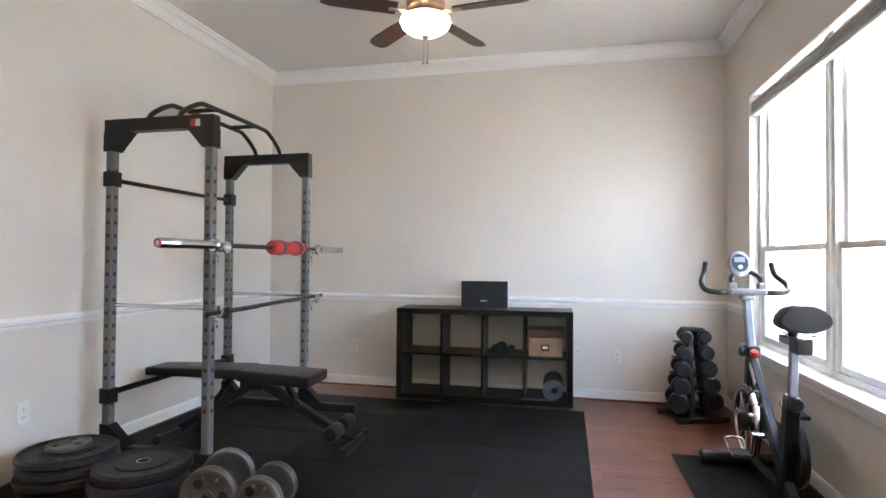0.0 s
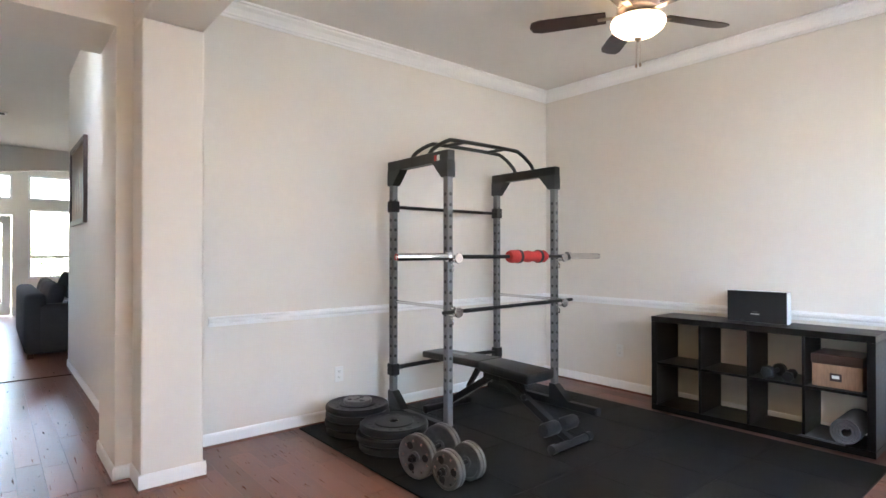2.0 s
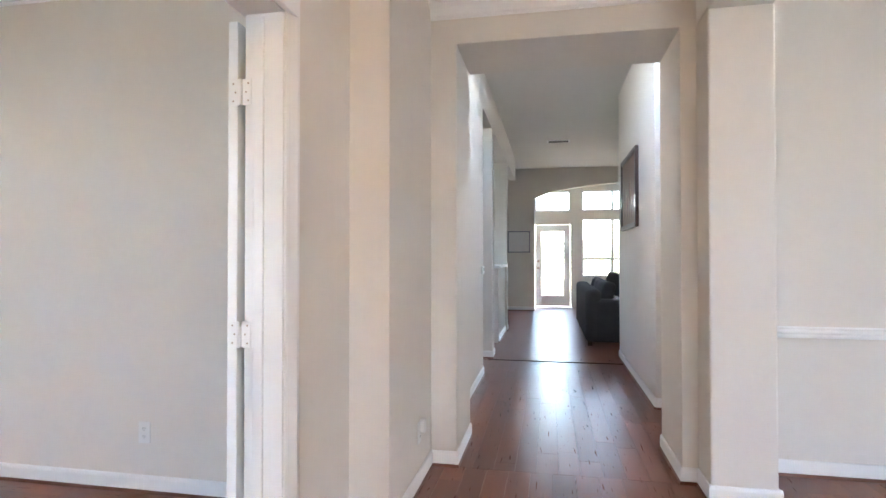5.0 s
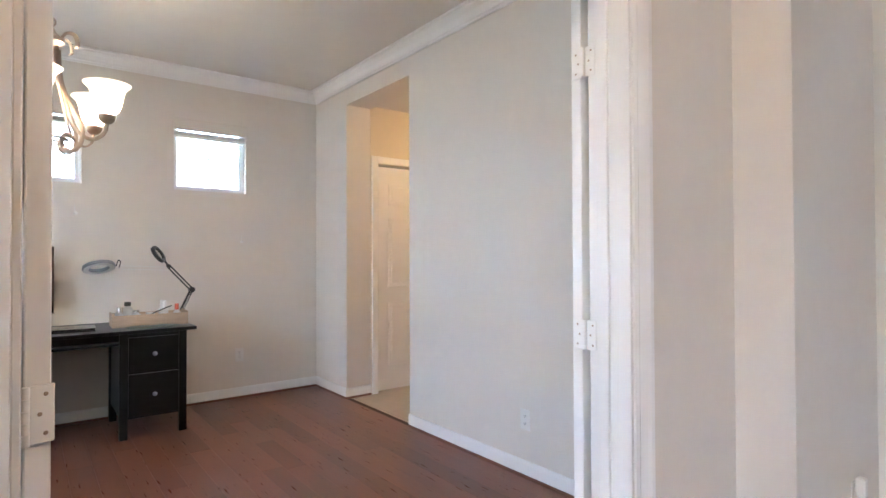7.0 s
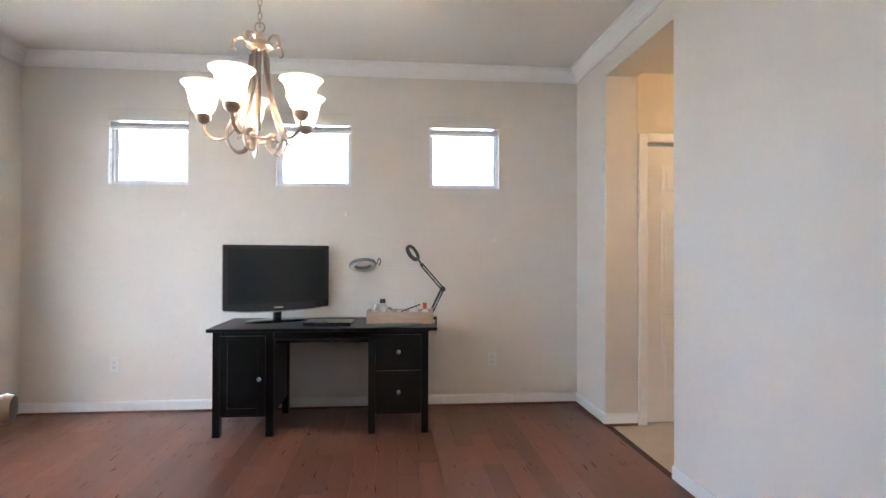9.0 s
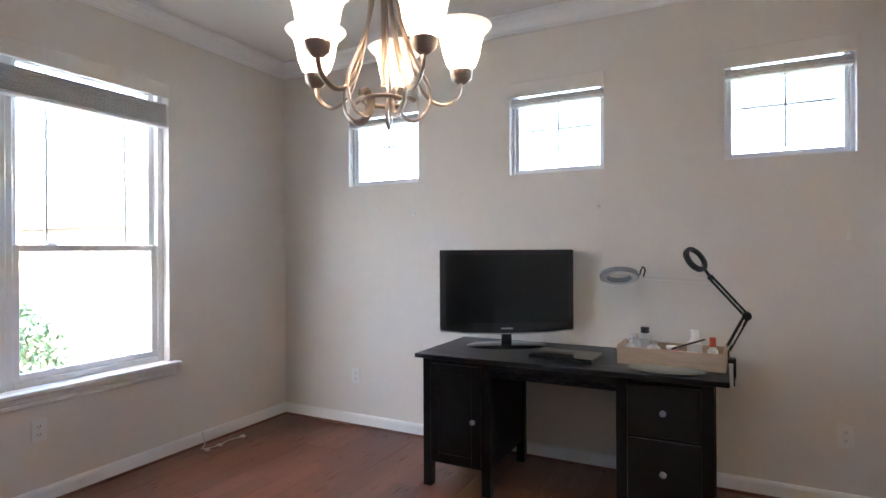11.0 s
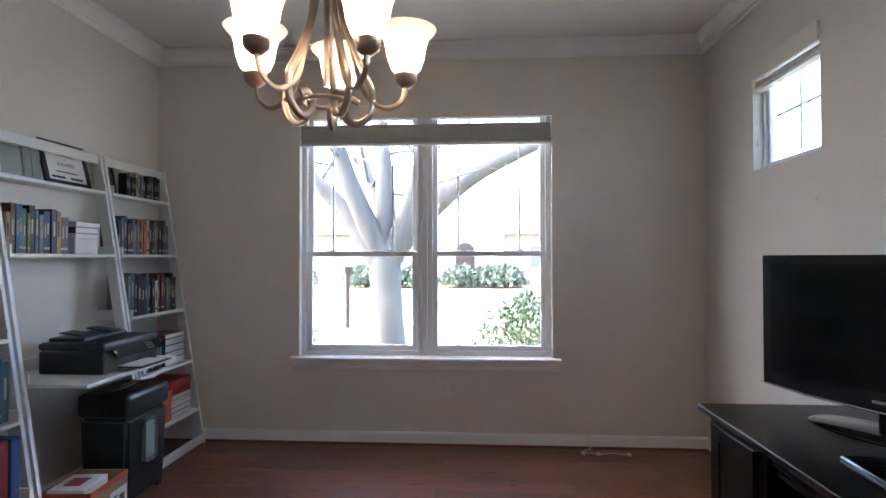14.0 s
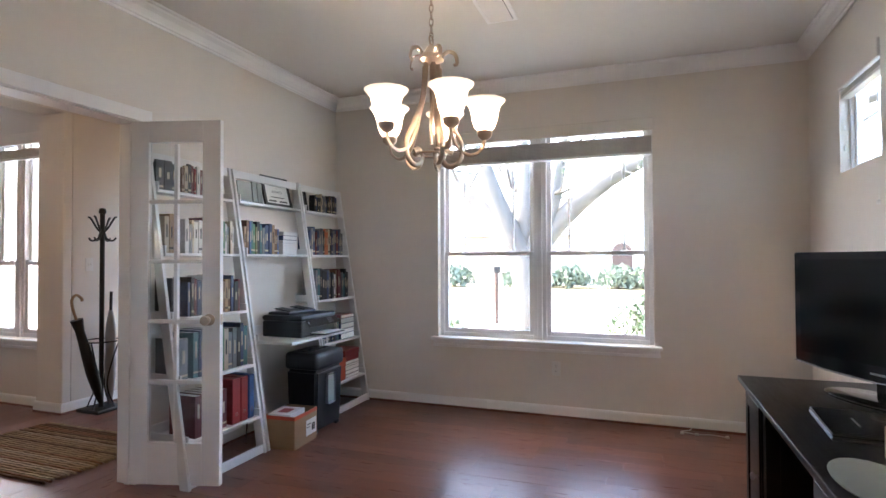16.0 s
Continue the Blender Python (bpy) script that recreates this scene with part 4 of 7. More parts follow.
part("slider_block", box(-0.035, 0.035, -0.53, -0.45, 0.77, 0.84, 0.005), PLASTIC, bike)
part("height_knob", lathe([(0, 0), (0.034, 0), (0.036, 0.02), (0.03, 0.028), (0.02, 0.03), (0, 0.03)], 20, pose(-0.005, -0.42, 0.53, 90, 0, 0)), PLASTIC, bike, smooth=True)
bm = bmesh.new()
saddle = [(-0.155, 0.115, 0.05), (-0.12, 0.128, 0.06), (-0.04, 0.115, 0.055), (0.04, 0.07, 0.045), (0.10, 0.042, 0.04), (0.135, 0.03, 0.03)]
rings = []
for y, hw, th in [(y, 0.86 * hw, 1.4 * th) for y, hw, th in saddle]:
    rings.append([bm.verts.new((hw * math.cos(a), y, th * (math.sin(a) if math.sin(a) > 0 else 0.6 * math.sin(a)) + 0.06 * (y + 0.02) ** 2 * 10 * (1 if y < -0.02 else 0.3))) for a in [2 * math.pi * k / 16 for k in range(16)]])
for a, c in zip(rings, rings[1:]):
    for k in range(16):
        bm.faces.new((a[k], a[(k + 1) % 16], c[(k + 1) % 16], c[k]))
bm.faces.new(rings[0])
bm.faces.new(rings[-1][::-1])
bmesh.ops.transform(bm, matrix=pose(0, -0.40, 0.905), verts=bm.verts)
part("saddle", bm, VINYLBLACK, bike, "black padded saddle", True)
for s in (-1, 1):
    pts = [(s * 0.06 + 0.014 * math.cos(k * 0.9), -0.47 + 0.014 * math.sin(k * 0.9), 0.838 + k * 0.0022) for k in range(22)]
    part("saddle_spring", tube(pts, 0.003, 6), STEEL_BLACK, bike, smooth=True)
part("saddle_clamp", rod((0, -0.40, 0.83), (0, -0.40, 0.88), 0.022, 12), STEEL_BLACK, bike)
part("handlebar_post", bar((0, 0.175, 0.66), (0, 0.265, 0.985), 0.042, 0.05, 0.008), GREYPLASTIC, bike, "silver handlebar post")
part("post_collar", box(-0.036, 0.036, 0.13, 0.215, 0.64, 0.705, 0.01), PLASTIC, bike)
kn = part("resistance_knob", lathe([(0, 0), (0.02, 0), (0.024, 0.012), (0.02, 0.03), (0, 0.034)], 14, pose(-0.01, 0.10, 0.66, 25, 0, 0)), RED, bike, "red resistance knob", True)
part("side_knob", lathe([(0, 0), (0.024, 0), (0.027, 0.02), (0.02, 0.03), (0, 0.03)], 14, pose(-0.035, 0.17, 0.67, 0, -90, 0)), PLASTIC, bike, smooth=True)
bm = box(-0.10, 0.10, 0.22, 0.29, 0.985, 1.02, 0.01)
box(-0.10, -0.055, 0.235, 0.28, 1.015, 1.055, 0.008, bm)
box(0.055, 0.10, 0.235, 0.28, 1.015, 1.055, 0.008, bm)
box(-0.035, 0.035, 0.22, 0.29, 0.955, 0.985, 0.008, bm)
part("bar_clamp", bm, GREYPLASTIC, bike, "silver grey plastic clamp and phone rest")
for s in (-1, 1):
    pts = [(s * 0.10, 0.255, 1.0), (s * 0.16, 0.25, 0.998), (s * 0.215, 0.27, 1.01), (s * 0.225, 0.33, 1.05), (s * 0.195, 0.40, 1.10), (s * 0.18, 0.42, 1.17)]
    part("handlebar", tube(smooth_path(pts, 6), 0.0165), VINYLBLACK, bike, "curved foam handlebar", True)
part("inner_bar", tube(smooth_path([(-0.07, 0.26, 1.02), (-0.075, 0.28, 1.08), (-0.03, 0.30, 1.115), (0.03, 0.30, 1.115), (0.075, 0.28, 1.08), (0.07, 0.26, 1.02)], 6), 0.013), VINYLBLACK, bike, smooth=True)
con = part("console", lathe([(0, 0), (0.052, 0), (0.066, 0.012), (0.066, 0.026), (0.055, 0.036), (0, 0.036)], 28, pose(-0.03, 0.31, 1.155, 68, 0, 0) @ Matrix.Diagonal((0.92, 1.2, 1, 1))), GREYPLASTIC, bike, "silver oval console", True)
part("console_face", lathe([(0, 0.0365), (0.048, 0.0365), (0.050, 0.034), (0, 0.034)], 28, pose(-0.03, 0.31, 1.155, 68, 0, 0) @ Matrix.Diagonal((0.9, 1.15, 1, 1))), PLASTIC, con, smooth=True)
LCD = material("grey_display", (0.30, 0.34, 0.32), 0.2)
part("display", merge(None, box(-0.028, 0.028, 0.004, 0.036, 0.0367, 0.0385), pose(-0.03, 0.31, 1.155, 68, 0, 0)), LCD, con, "grey display")
part("console_button", merge(None, lathe([(0, 0.0367), (0.012, 0.0367), (0.012, 0.042), (0, 0.043)], 14), pose(-0.03, 0.31, 1.155, 68, 0, 0) @ pose(0, -0.026, 0)), VINYL, con, smooth=True)
bm = lathe([(0.17, -0.012), (0.20, -0.014), (0.205, 0), (0.20, 0.014), (0.17, 0.012), (0.165, 0), (0.17, -0.012)], 48, pose(-0.05, 0.10, 0.30, 0, 90, 0))
fw = part("flywheel", bm, CHROME, bike, "silver flywheel rim", True)
part("hub", lathe([(0, -0.03), (0.045, -0.03), (0.05, -0.01), (0.05, 0.01), (0.045, 0.03), (0, 0.03)], 24, pose(-0.05, 0.10, 0.30, 0, 90, 0)), STEEL_BLACK, fw, smooth=True)
for k in range(7):
    a = 2 * math.pi * k / 7
    part("spoke", bar((-0.05, 0.10 + 0.04 * math.cos(a), 0.30 + 0.04 * math.sin(a)), (-0.05, 0.10 + 0.172 * math.cos(a + 0.12), 0.30 + 0.172 * math.sin(a + 0.12)), 0.012, 0.03, 0.003), CHROME, fw)
bm = box(0.03, 0.05, -0.27, 0.18, 0.22, 0.36, 0.009)
part("chain_guard", bm, PLASTIC, bike, "black chain guard")
part("rear_guard", lathe([(0, -0.02), (0.15, -0.02), (0.16, 0), (0.15, 0.02), (0, 0.02)], 32, pose(0.045, -0.27, 0.26, 0, 90, 0)), PLASTIC, bike, smooth=True)
YELLOW = material("yellow_decal", (0.55, 0.50, 0.03), 0.4)
part("frame_decal", bar((-0.024, -0.06, 0.42), (-0.024, 0.02, 0.50), 0.0016, 0.014), YELLOW, bike, "yellow decal on frame")
part("frame_decal", bar((-0.0242, 0.04, 0.52), (-0.0242, 0.13, 0.61), 0.0018, 0.034), PAPER, bike, "white decal on frame")
part("crank_axle", rod((-0.09, -0.12, 0.29), (0.09, -0.12, 0.29), 0.016, 12), CHROME, bike, smooth=True)
for s, dz in ((-1, -0.10), (1, 0.10)):
    cr = part("crank_arm", bar((s * 0.085, -0.12, 0.29), (s * 0.085, -0.08 + 0.02 * s, 0.29 + dz), 0.014, 0.028, 0.003), CHROME, bike)
    part("pedal", box(s * 0.14 - 0.045, s * 0.14 + 0.045, -0.135 + 0.02 * s, -0.035 + 0.02 * s, 0.28 + dz, 0.30 + dz, 0.005), PLASTIC, cr, "black toe-strap pedal")
    part("toe_clip", tube(smooth_path([(s * 0.10, -0.04 + 0.02 * s, 0.29 + dz), (s * 0.10, 0.02 + 0.02 * s, 0.335 + dz), (s * 0.18, 0.02 + 0.02 * s, 0.335 + dz), (s * 0.18, -0.04 + 0.02 * s, 0.29 + dz)], 4), 0.007, 6), CHROME, cr, smooth=True)
part("bottle_holder", tube(smooth_path([(-0.04, -0.02, 0.42), (-0.09, -0.06, 0.44), (-0.09, -0.10, 0.50), (-0.04, -0.08, 0.50), (-0.03, -0.05, 0.42)], 4), 0.006, 6), PLASTIC, bike, smooth=True)


# ---- ceiling fan ----
fan = base("ceiling_fan", pose(-0.75, 3.10, CEIL_G), "dark wooden five-blade ceiling fan with lit glass bowl", "ceiling fan")
part("canopy", lathe([(0, 0), (0.07, 0), (0.068, -0.03), (0.03, -0.05), (0, -0.05)], 24), NICKEL, fan, smooth=True)
part("downrod", rod((0, 0, -0.05), (0, 0, -0.10), 0.013, 12), NICKEL, fan)
part("motor_housing", lathe([(0, -0.085), (0.07, -0.09), (0.12, -0.11), (0.125, -0.155), (0.125, -0.20), (0.09, -0.225), (0.07, -0.23), (0, -0.23)], 32), NICKEL, fan, "brushed nickel motor housing", True)
for k in range(5):
    a = 2 * math.pi * k / 5 + 1.166
    m = pose(0, 0, -0.215, 0, 0, math.degrees(a))
    blade = bmesh.new()
    outline = [(0.19, -0.055), (0.40, -0.062), (0.60, -0.066), (0.655, -0.05), (0.672, 0.0), (0.655, 0.05), (0.60, 0.066), (0.40, 0.062), (0.19, 0.055)]
    up = [blade.verts.new((x, y, 0.004 + 0.20 * y)) for x, y in outline]
    dn = [blade.verts.new((x, y, -0.004 + 0.20 * y)) for x, y in outline]
    blade.faces.new(up)
    blade.faces.new(dn[::-1])
    for i in range(len(outline)):
        j = (i + 1) % len(outline)
        blade.faces.new((up[i], dn[i], dn[j], up[j]))
    bmesh.ops.transform(blade, matrix=m, verts=blade.verts)
    bl = part("blade", blade, ESPRESSO, fan, "dark espresso wooden blade")
    iron = box(0.10, 0.24, -0.02, 0.02, -0.012, -0.005, 0.003)
    bmesh.ops.transform(iron, matrix=m, verts=iron.verts)
    part("blade_iron", iron, NICKEL, bl, "nickel blade bracket")
part("light_fitter", lathe([(0, -0.225), (0.10, -0.225), (0.12, -0.238), (0.13, -0.25), (0, -0.25)], 28), NICKEL, fan, smooth=True)
part("bowl", lathe([(0.128, -0.245), (0.158, -0.258), (0.164, -0.278), (0.150, -0.310), (0.108, -0.343), (0.05, -0.362), (0.0, -0.366), (0, -0.362), (0.05, -0.357), (0.105, -0.338), (0.145, -0.307),
                    (0.158, -0.278), (0.153, -0.262), (0.124, -0.248)], 32), SHADE, fan, "lit frosted glass bowl", True)
for k in range(2):
    part("bulb", lathe([(0, 0), (0.012, 0.003), (0.024, 0.03), (0.026, 0.05), (0.017, 0.07), (0, 0.077)], 14, pose(0.05 * (2 * k - 1), 0, -0.29, 0, 90 * (2 * k - 1), 0)), BULB, fan, "glowing bulb", True)
part("finial", lathe([(0, -0.364), (0.02, -0.366), (0.024, -0.374), (0.008, -0.39), (0, -0.392)], 16), NICKEL, fan, smooth=True)
for dx in (-0.012, 0.014):
    ch = part("pull_chain", rod((dx, 0, -0.37), (dx, 0, -0.52), 0.0018, 6), NICKEL, fan)
    part("pull_fob", lathe([(0, 0), (0.006, 0.004), (0.008, 0.014), (0.004, 0.026), (0, 0.03)], 10, pose(dx, 0, -0.55)), NICKEL, ch, smooth=True)


# ---- outlets and switches ----
def outlet(m, label="white duplex wall outlet plate", name="wall_outlet", kind="outlet"):
    o = base(name, m, label, "outlet" if kind == "outlet" else "light switch")
    pl = part("cover_plate", box(-0.036, 0.036, 0, 0.006, -0.058, 0.058, 0.0025, seg=2), PLATEWHITE, o)
    if kind == "outlet":
        for z in (-0.021, 0.021):
            so = part("socket", box(-0.016, 0.016, 0.0062, 0.0075, z - 0.014, z + 0.014, 0.0006), PLATEWHITE, o)
            # raised dark pieces paint the shade inside the socket slots
            bm = box(-0.0075, -0.005, 0.0077, 0.0082, z - 0.003, z + 0.006)
            box(0.005, 0.0075, 0.0077, 0.0082, z - 0.003, z + 0.006, bm=bm)
            box(-0.002, 0.002, 0.0077, 0.0082, z - 0.010, z - 0.006, bm=bm)
            part("slot_shade", bm, SLOT, so)
    else:
        for x in ((-0.012, 0.012) if kind == "double" else (0.0,)):
            part("toggle", box(x - 0.005, x + 0.005, 0.006, 0.016, -0.010, 0.010, 0.002), PLATEWHITE, o)
    return o


outlet(pose(-1.80, GYM_N - 0.001, 0.37, 0, 0, 180))
outlet(pose(0.55, GYM_N - 0.001, 0.373, 0, 0, 180))
outlet(pose(0.232, GYM_N - 0.001, 0.385, 0, 0, 180))
outlet(pose(GYM_W + 0.001, 2.09, 0.352, 0, 0, -90))
outlet(pose(OFF_W + 0.001, -2.30, 0.322, 0, 0, -90))
outlet(pose(-1.05, OFF_S + 0.001, 0.378, 0, 0, 0))
outlet(pose(1.948, OFF_S + 0.001, 0.379, 0, 0, 0))
outlet(pose(OFF_E - 0.001, -3.267, 0.395, 0, 0, 90))
nl = outlet(pose(-2.12, SOUTH_W + 0.001, 0.30, 0, 0, 0), "white outlet plate with plugged night light")
part("night_light", box(-0.02, 0.02, 0.0085, 0.04, 0.0, 0.075, 0.006), PLATEWHITE, nl)
outlet(pose(1.55, BEAM_S - 0.001, 1.26, 0, 0, 180), "white double light switch plate", "light_switch", "double")


# ---- french doors ----
def french_leaf(m, w, label, hinge_side):
    d = base("door_french", m, label, "door", kind="structure")
    h, t = 2.06, 0.036
    st, top, bot = 0.105, 0.12, 0.235
    bm = box(0, st, -t / 2, t / 2, 0, h, 0.002)
    box(w - st, w, -t / 2, t / 2, 0, h, 0.002, bm)
    box(st, w - st, -t / 2, t / 2, h - top, h, 0.002, bm)
    box(st, w - st, -t / 2, t / 2, 0, bot, 0.002, bm)
    part("leaf_frame", bm, TRIM, d)
    gx0, gx1, gz0, gz1 = st, w - st, bot, h - top
    for k in range(1, 5):
        z = gz0 + (gz1 - gz0) * k / 5
        part("muntin", box(gx0, gx1, -0.014, 0.014, z - 0.011, z + 0.011, 0.003), TRIM, d)
    for k in range(5):
        z0, z1 = gz0 + (gz1 - gz0) * k / 5, gz0 + (gz1 - gz0) * (k + 1) / 5
        part("muntin", box((gx0 + gx1) / 2 - 0.011, (gx0 + gx1) / 2 + 0.011, -0.0135, 0.0135, z0 + 0.0112, z1 - 0.0112, 0.002), TRIM, d)
        for a, b in ((gx0, (gx0 + gx1) / 2), ((gx0 + gx1) / 2, gx1)):
            p = part("pane", box(a + 0.004, b - 0.004, -0.0015, 0.0015, z0 + 0.004, z1 - 0.004), GLASS, d)
            p.visible_shadow = False
    for s in (-1, 1):
        kb = part("door_knob", lathe([(0, 0), (0.032, 0), (0.033, 0.006), (0.014, 0.010), (0.012, 0.03), (0.024, 0.038), (0.029, 0.052), (0.024, 0.064), (0, 0.068)], 24, pose(w - 0.06, s * t / 2, 0.93, -90 * s, 0, 0)), NICKEL, d, "brushed nickel knob", True)
    part("latch_plate", box(w - 0.0005, w + 0.0015, -0.012, 0.012, 0.90, 0.96), NICKEL, d)
    return d


def hinge(m):
    h = base("door_hinge", m, "white painted three-knuckle door hinge", "hinge", kind="structure")
    for s in (-1, 1):
        lf = part("hinge_leaf", box(0.006 if s > 0 else -0.04, 0.04 if s > 0 else -0.006, -0.003, 0.0, -0.045, 0.045, 0.0012), TRIM, h)
        for z in (-0.03, 0.0, 0.03):
            part("screw", lathe([(0, 0.0), (0.0035, 0.0), (0.0028, 0.001), (0, 0.001)], 8, pose(s * (0.028 if z else 0.020), -0.0032, z, 90, 0, 0)), NICKEL, lf)
    for k in range(5):
        part("knuckle", rod((0, -0.005, -0.045 + 0.018 * k + 0.0006), (0, -0.005, -0.045 + 0.018 * (k + 1) - 0.0006), 0.0065, 10), TRIM, h, smooth=True)


tipx, tipy, hx, hy = 0.58, -1.69, DOOR_E - 0.050, OFF_N - 0.012
ang = math.degrees(math.atan2(tipy - hy, tipx - hx))
french_leaf(pose(hx, hy, 0.028, 0, 0, ang), 0.53, "white french door with ten panes standing open", 1)
french_leaf(pose(DOOR_W + 0.014, OFF_N - 0.052, 0.02, 0, 0, 182), 0.60, "white french door folded back against wall", -1)
for z in (0.22, 1.00, 1.83):
    hinge(pose(DOOR_W + 0.0185, OFF_N - 0.018, z, 0, 0, 90))
    hinge(pose(hx + 0.0175, hy + 0.0062, z, 0, 0, ang + 270))
# door lining and casing
lin = base("door_lining", pose(0, 0, 0), "white painted french door lining and casing", "door frame", kind="structure")
part("jamb", box(DOOR_W, DOOR_W + 0.018, OFF_N - 0.002, ENTRY_S + 0.002, 0.0, DOOR_H - 0.018), TRIM, lin)
part("jamb", box(DOOR_E - 0.018, DOOR_E, OFF_N - 0.002, ENTRY_S + 0.002, 0.0, DOOR_H - 0.018), TRIM, lin)
part("head_jamb", box(DOOR_W, DOOR_E, OFF_N - 0.002, ENTRY_S + 0.002, DOOR_H - 0.018, DOOR_H), TRIM, lin)
part("door_stop", box(DOOR_W + 0.018, DOOR_W + 0.03, -1.15, -1.115, 0.0, DOOR_H - 0.03, 0.002), TRIM, lin)
part("door_stop", box(DOOR_E - 0.03, DOOR_E - 0.018, -1.15, -1.115, 0.0, DOOR_H - 0.03, 0.002), TRIM, lin)
for sgn, y in ((1, ENTRY_S), (-1, OFF_N)):
    for x0, x1 in ((DOOR_W - 0.068, DOOR_W + 0.006), (DOOR_E - 0.006, DOOR_E + 0.068)):
        s2 = -1 if x0 < 0 else 1
        bm = bmesh.new()
        inner_x, outer_x = (x1, x0) if s2 < 0 else (x0, x1)
        prof = [(inner_x, 0.001), (inner_x, 0.009), (inner_x + s2 * 0.012, 0.013), (inner_x + s2 * 0.02, 0.010), (inner_x + s2 * 0.045, 0.017), (inner_x + s2 * 0.058, 0.022), (outer_x, 0.022), (outer_x, 0.001)]
        lo_ring = [bm.verts.new((x, y + sgn * o, 0)) for x, o in prof]
        hi_ring = [bm.verts.new((x, y + sgn * o, DOOR_H + 0.062)) for x, o in prof]
        for i in range(len(prof)):
            j = (i + 1) % len(prof)
            bm.faces.new((lo_ring[i], lo_ring[j], hi_ring[j], hi_ring[i]))
        bm.faces.new(lo_ring)
        bm.faces.new(hi_ring[::-1])
        part("casing", bm, TRIM, lin)
    part("head_casing", box(DOOR_W - 0.062, DOOR_E + 0.062, y + (0.001 if sgn > 0 else -0.0245), y + (0.0245 if sgn > 0 else -0.001), DOOR_H - 0.012, DOOR_H + 0.062, 0.003), TRIM, lin)

# ---- lobby door ----
def panel_door(name, m, w, h, label):
    d = base(name, m, label, "door", kind="structure")
    part("slab", box(0, w, 0.004, 0.036, 0, h, 0.002), TRIM, d)
    for x0, x1 in ((0.11, w / 2 - 0.05), (w / 2 + 0.05, w - 0.11)):
        for z0, z1 in ((0.22, 0.80), (0.95, 1.58), (1.70, 1.90)):
            bm = box(x0, x1, -0.002, 0.006, z0, z1, 0.005)
            box(x0 + 0.03, x1 - 0.03, -0.007, 0.0, z0 + 0.03, z1 - 0.03, 0.005, bm)
            part("raised_panel", bm, TRIM, d)
    part("door_knob", lathe([(0, 0), (0.03, 0), (0.012, 0.012), (0.012, 0.03), (0.027, 0.04), (0.027, 0.055), (0, 0.064)], 20, pose(w - 0.07, 0.004, 0.95, 90, 0, 0)), NICKEL, d, "brushed nickel knob", True)
    for z in (0.2, 1.0, 1.8):
        part("door_hinge", rod((0.0, -0.002, z - 0.045), (0.0, -0.002, z + 0.045), 0.007, 8), TRIM, d)
    return d


panel_door("door_lobby", pose(-2.105, -4.452, 0.012, 0, 0, 180), 0.75, 2.05, "white six-panel interior door, closed")
lc = base("lobby_door_casing", pose(0, 0, 0), "white painted casing round lobby door", "door frame", kind="structure")
part("casing", box(-2.09, -2.025, -4.4365, -4.418, 0, 2.15, 0.004), TRIM, lc)
part("casing", box(-2.945, -2.88, -4.4365, -4.418, 0, 2.15, 0.004), TRIM, lc)
part("head_casing", box(-2.88, -2.09, -4.4365, -4.416, 2.085, 2.15, 0.004), TRIM, lc)
lob = base("lobby_lamp", pose(-2.7, -3.7, 2.6), "round frosted lobby ceiling lamp", "ceiling lamp")
part("pan", lathe([(0, 0), (0.14, 0), (0.14, -0.02), (0, -0.02)], 24), NICKEL, lob, smooth=True)
part("bowl", lathe([(0.13, -0.02), (0.12, -0.06), (0.07, -0.09), (0, -0.10), (0, -0.095), (0.066, -0.085), (0.115, -0.057), (0.125, -0.02)], 24), LOBBY_SHADE, lob, smooth=True)

el = base("entry_lamp", pose(0.15, -0.20, CEIL_O), "round frosted entry ceiling lamp, lit warm", "ceiling lamp")
part("pan", lathe([(0, 0), (0.16, 0), (0.16, -0.02), (0, -0.02)], 24), NICKEL, el, smooth=True)
part("bowl", lathe([(0.15, -0.02), (0.14, -0.06), (0.08, -0.10), (0, -0.115), (0, -0.11), (0.076, -0.095), (0.135, -0.057), (0.145, -0.02)], 24), LOBBY_SHADE, el, smooth=True)

# ---- desk ----
desk = base("writing_desk", pose(1.03, -4.358, 0, 0, 0, 180), "black stained wooden desk with cabinet and drawers", "desk")
DW, DD, DH = 1.565, 0.66, 0.742
part("top", box(0, DW, 0, DD, DH - 0.024, DH, 0.004, seg=2), DESKBLACK, desk, "black desk top")
for x in (0.035, 0.39, 1.085, 1.455):
    for y in (0.035, DD - 0.075):
        part("leg", bar((x + 0.025, y + 0.025, 0.0), (x + 0.025, y + 0.025, DH - 0.025), 0.05, 0.05, 0.002), DESKBLACK, desk)
for x0, x1 in ((0.036, 0.439), (1.086, 1.504)):
    bm = box(x0 + 0.01, x1 - 0.01, 0.045, DD - 0.035, 0.135, DH - 0.026, 0.002)
    part("pedestal", bm, DESKBLACK, desk)
dr = part("cabinet_door", box(0.088, 0.387, 0.028, 0.044, 0.15, 0.69, 0.002), DESKBLACK, desk, "black framed cabinet door")
for a in ((0.088, 0.138, 0.15, 0.69), (0.337, 0.387, 0.15, 0.69), (0.138, 0.337, 0.64, 0.69), (0.138, 0.337, 0.15, 0.20)):
    part("stile", box(a[0], a[1], 0.020, 0.0278, a[2], a[3], 0.002), DESKBLACK, dr)
KNOB = [(0, 0), (0.008, 0), (0.007, 0.010), (0.015, 0.016), (0.015, 0.022), (0.009, 0.027), (0, 0.028)]
part("knob", lathe(KNOB, 16, pose(0.352, 0.020, 0.40, 90, 0, 0)), GREYPLASTIC, dr, "grey metal knob", True)
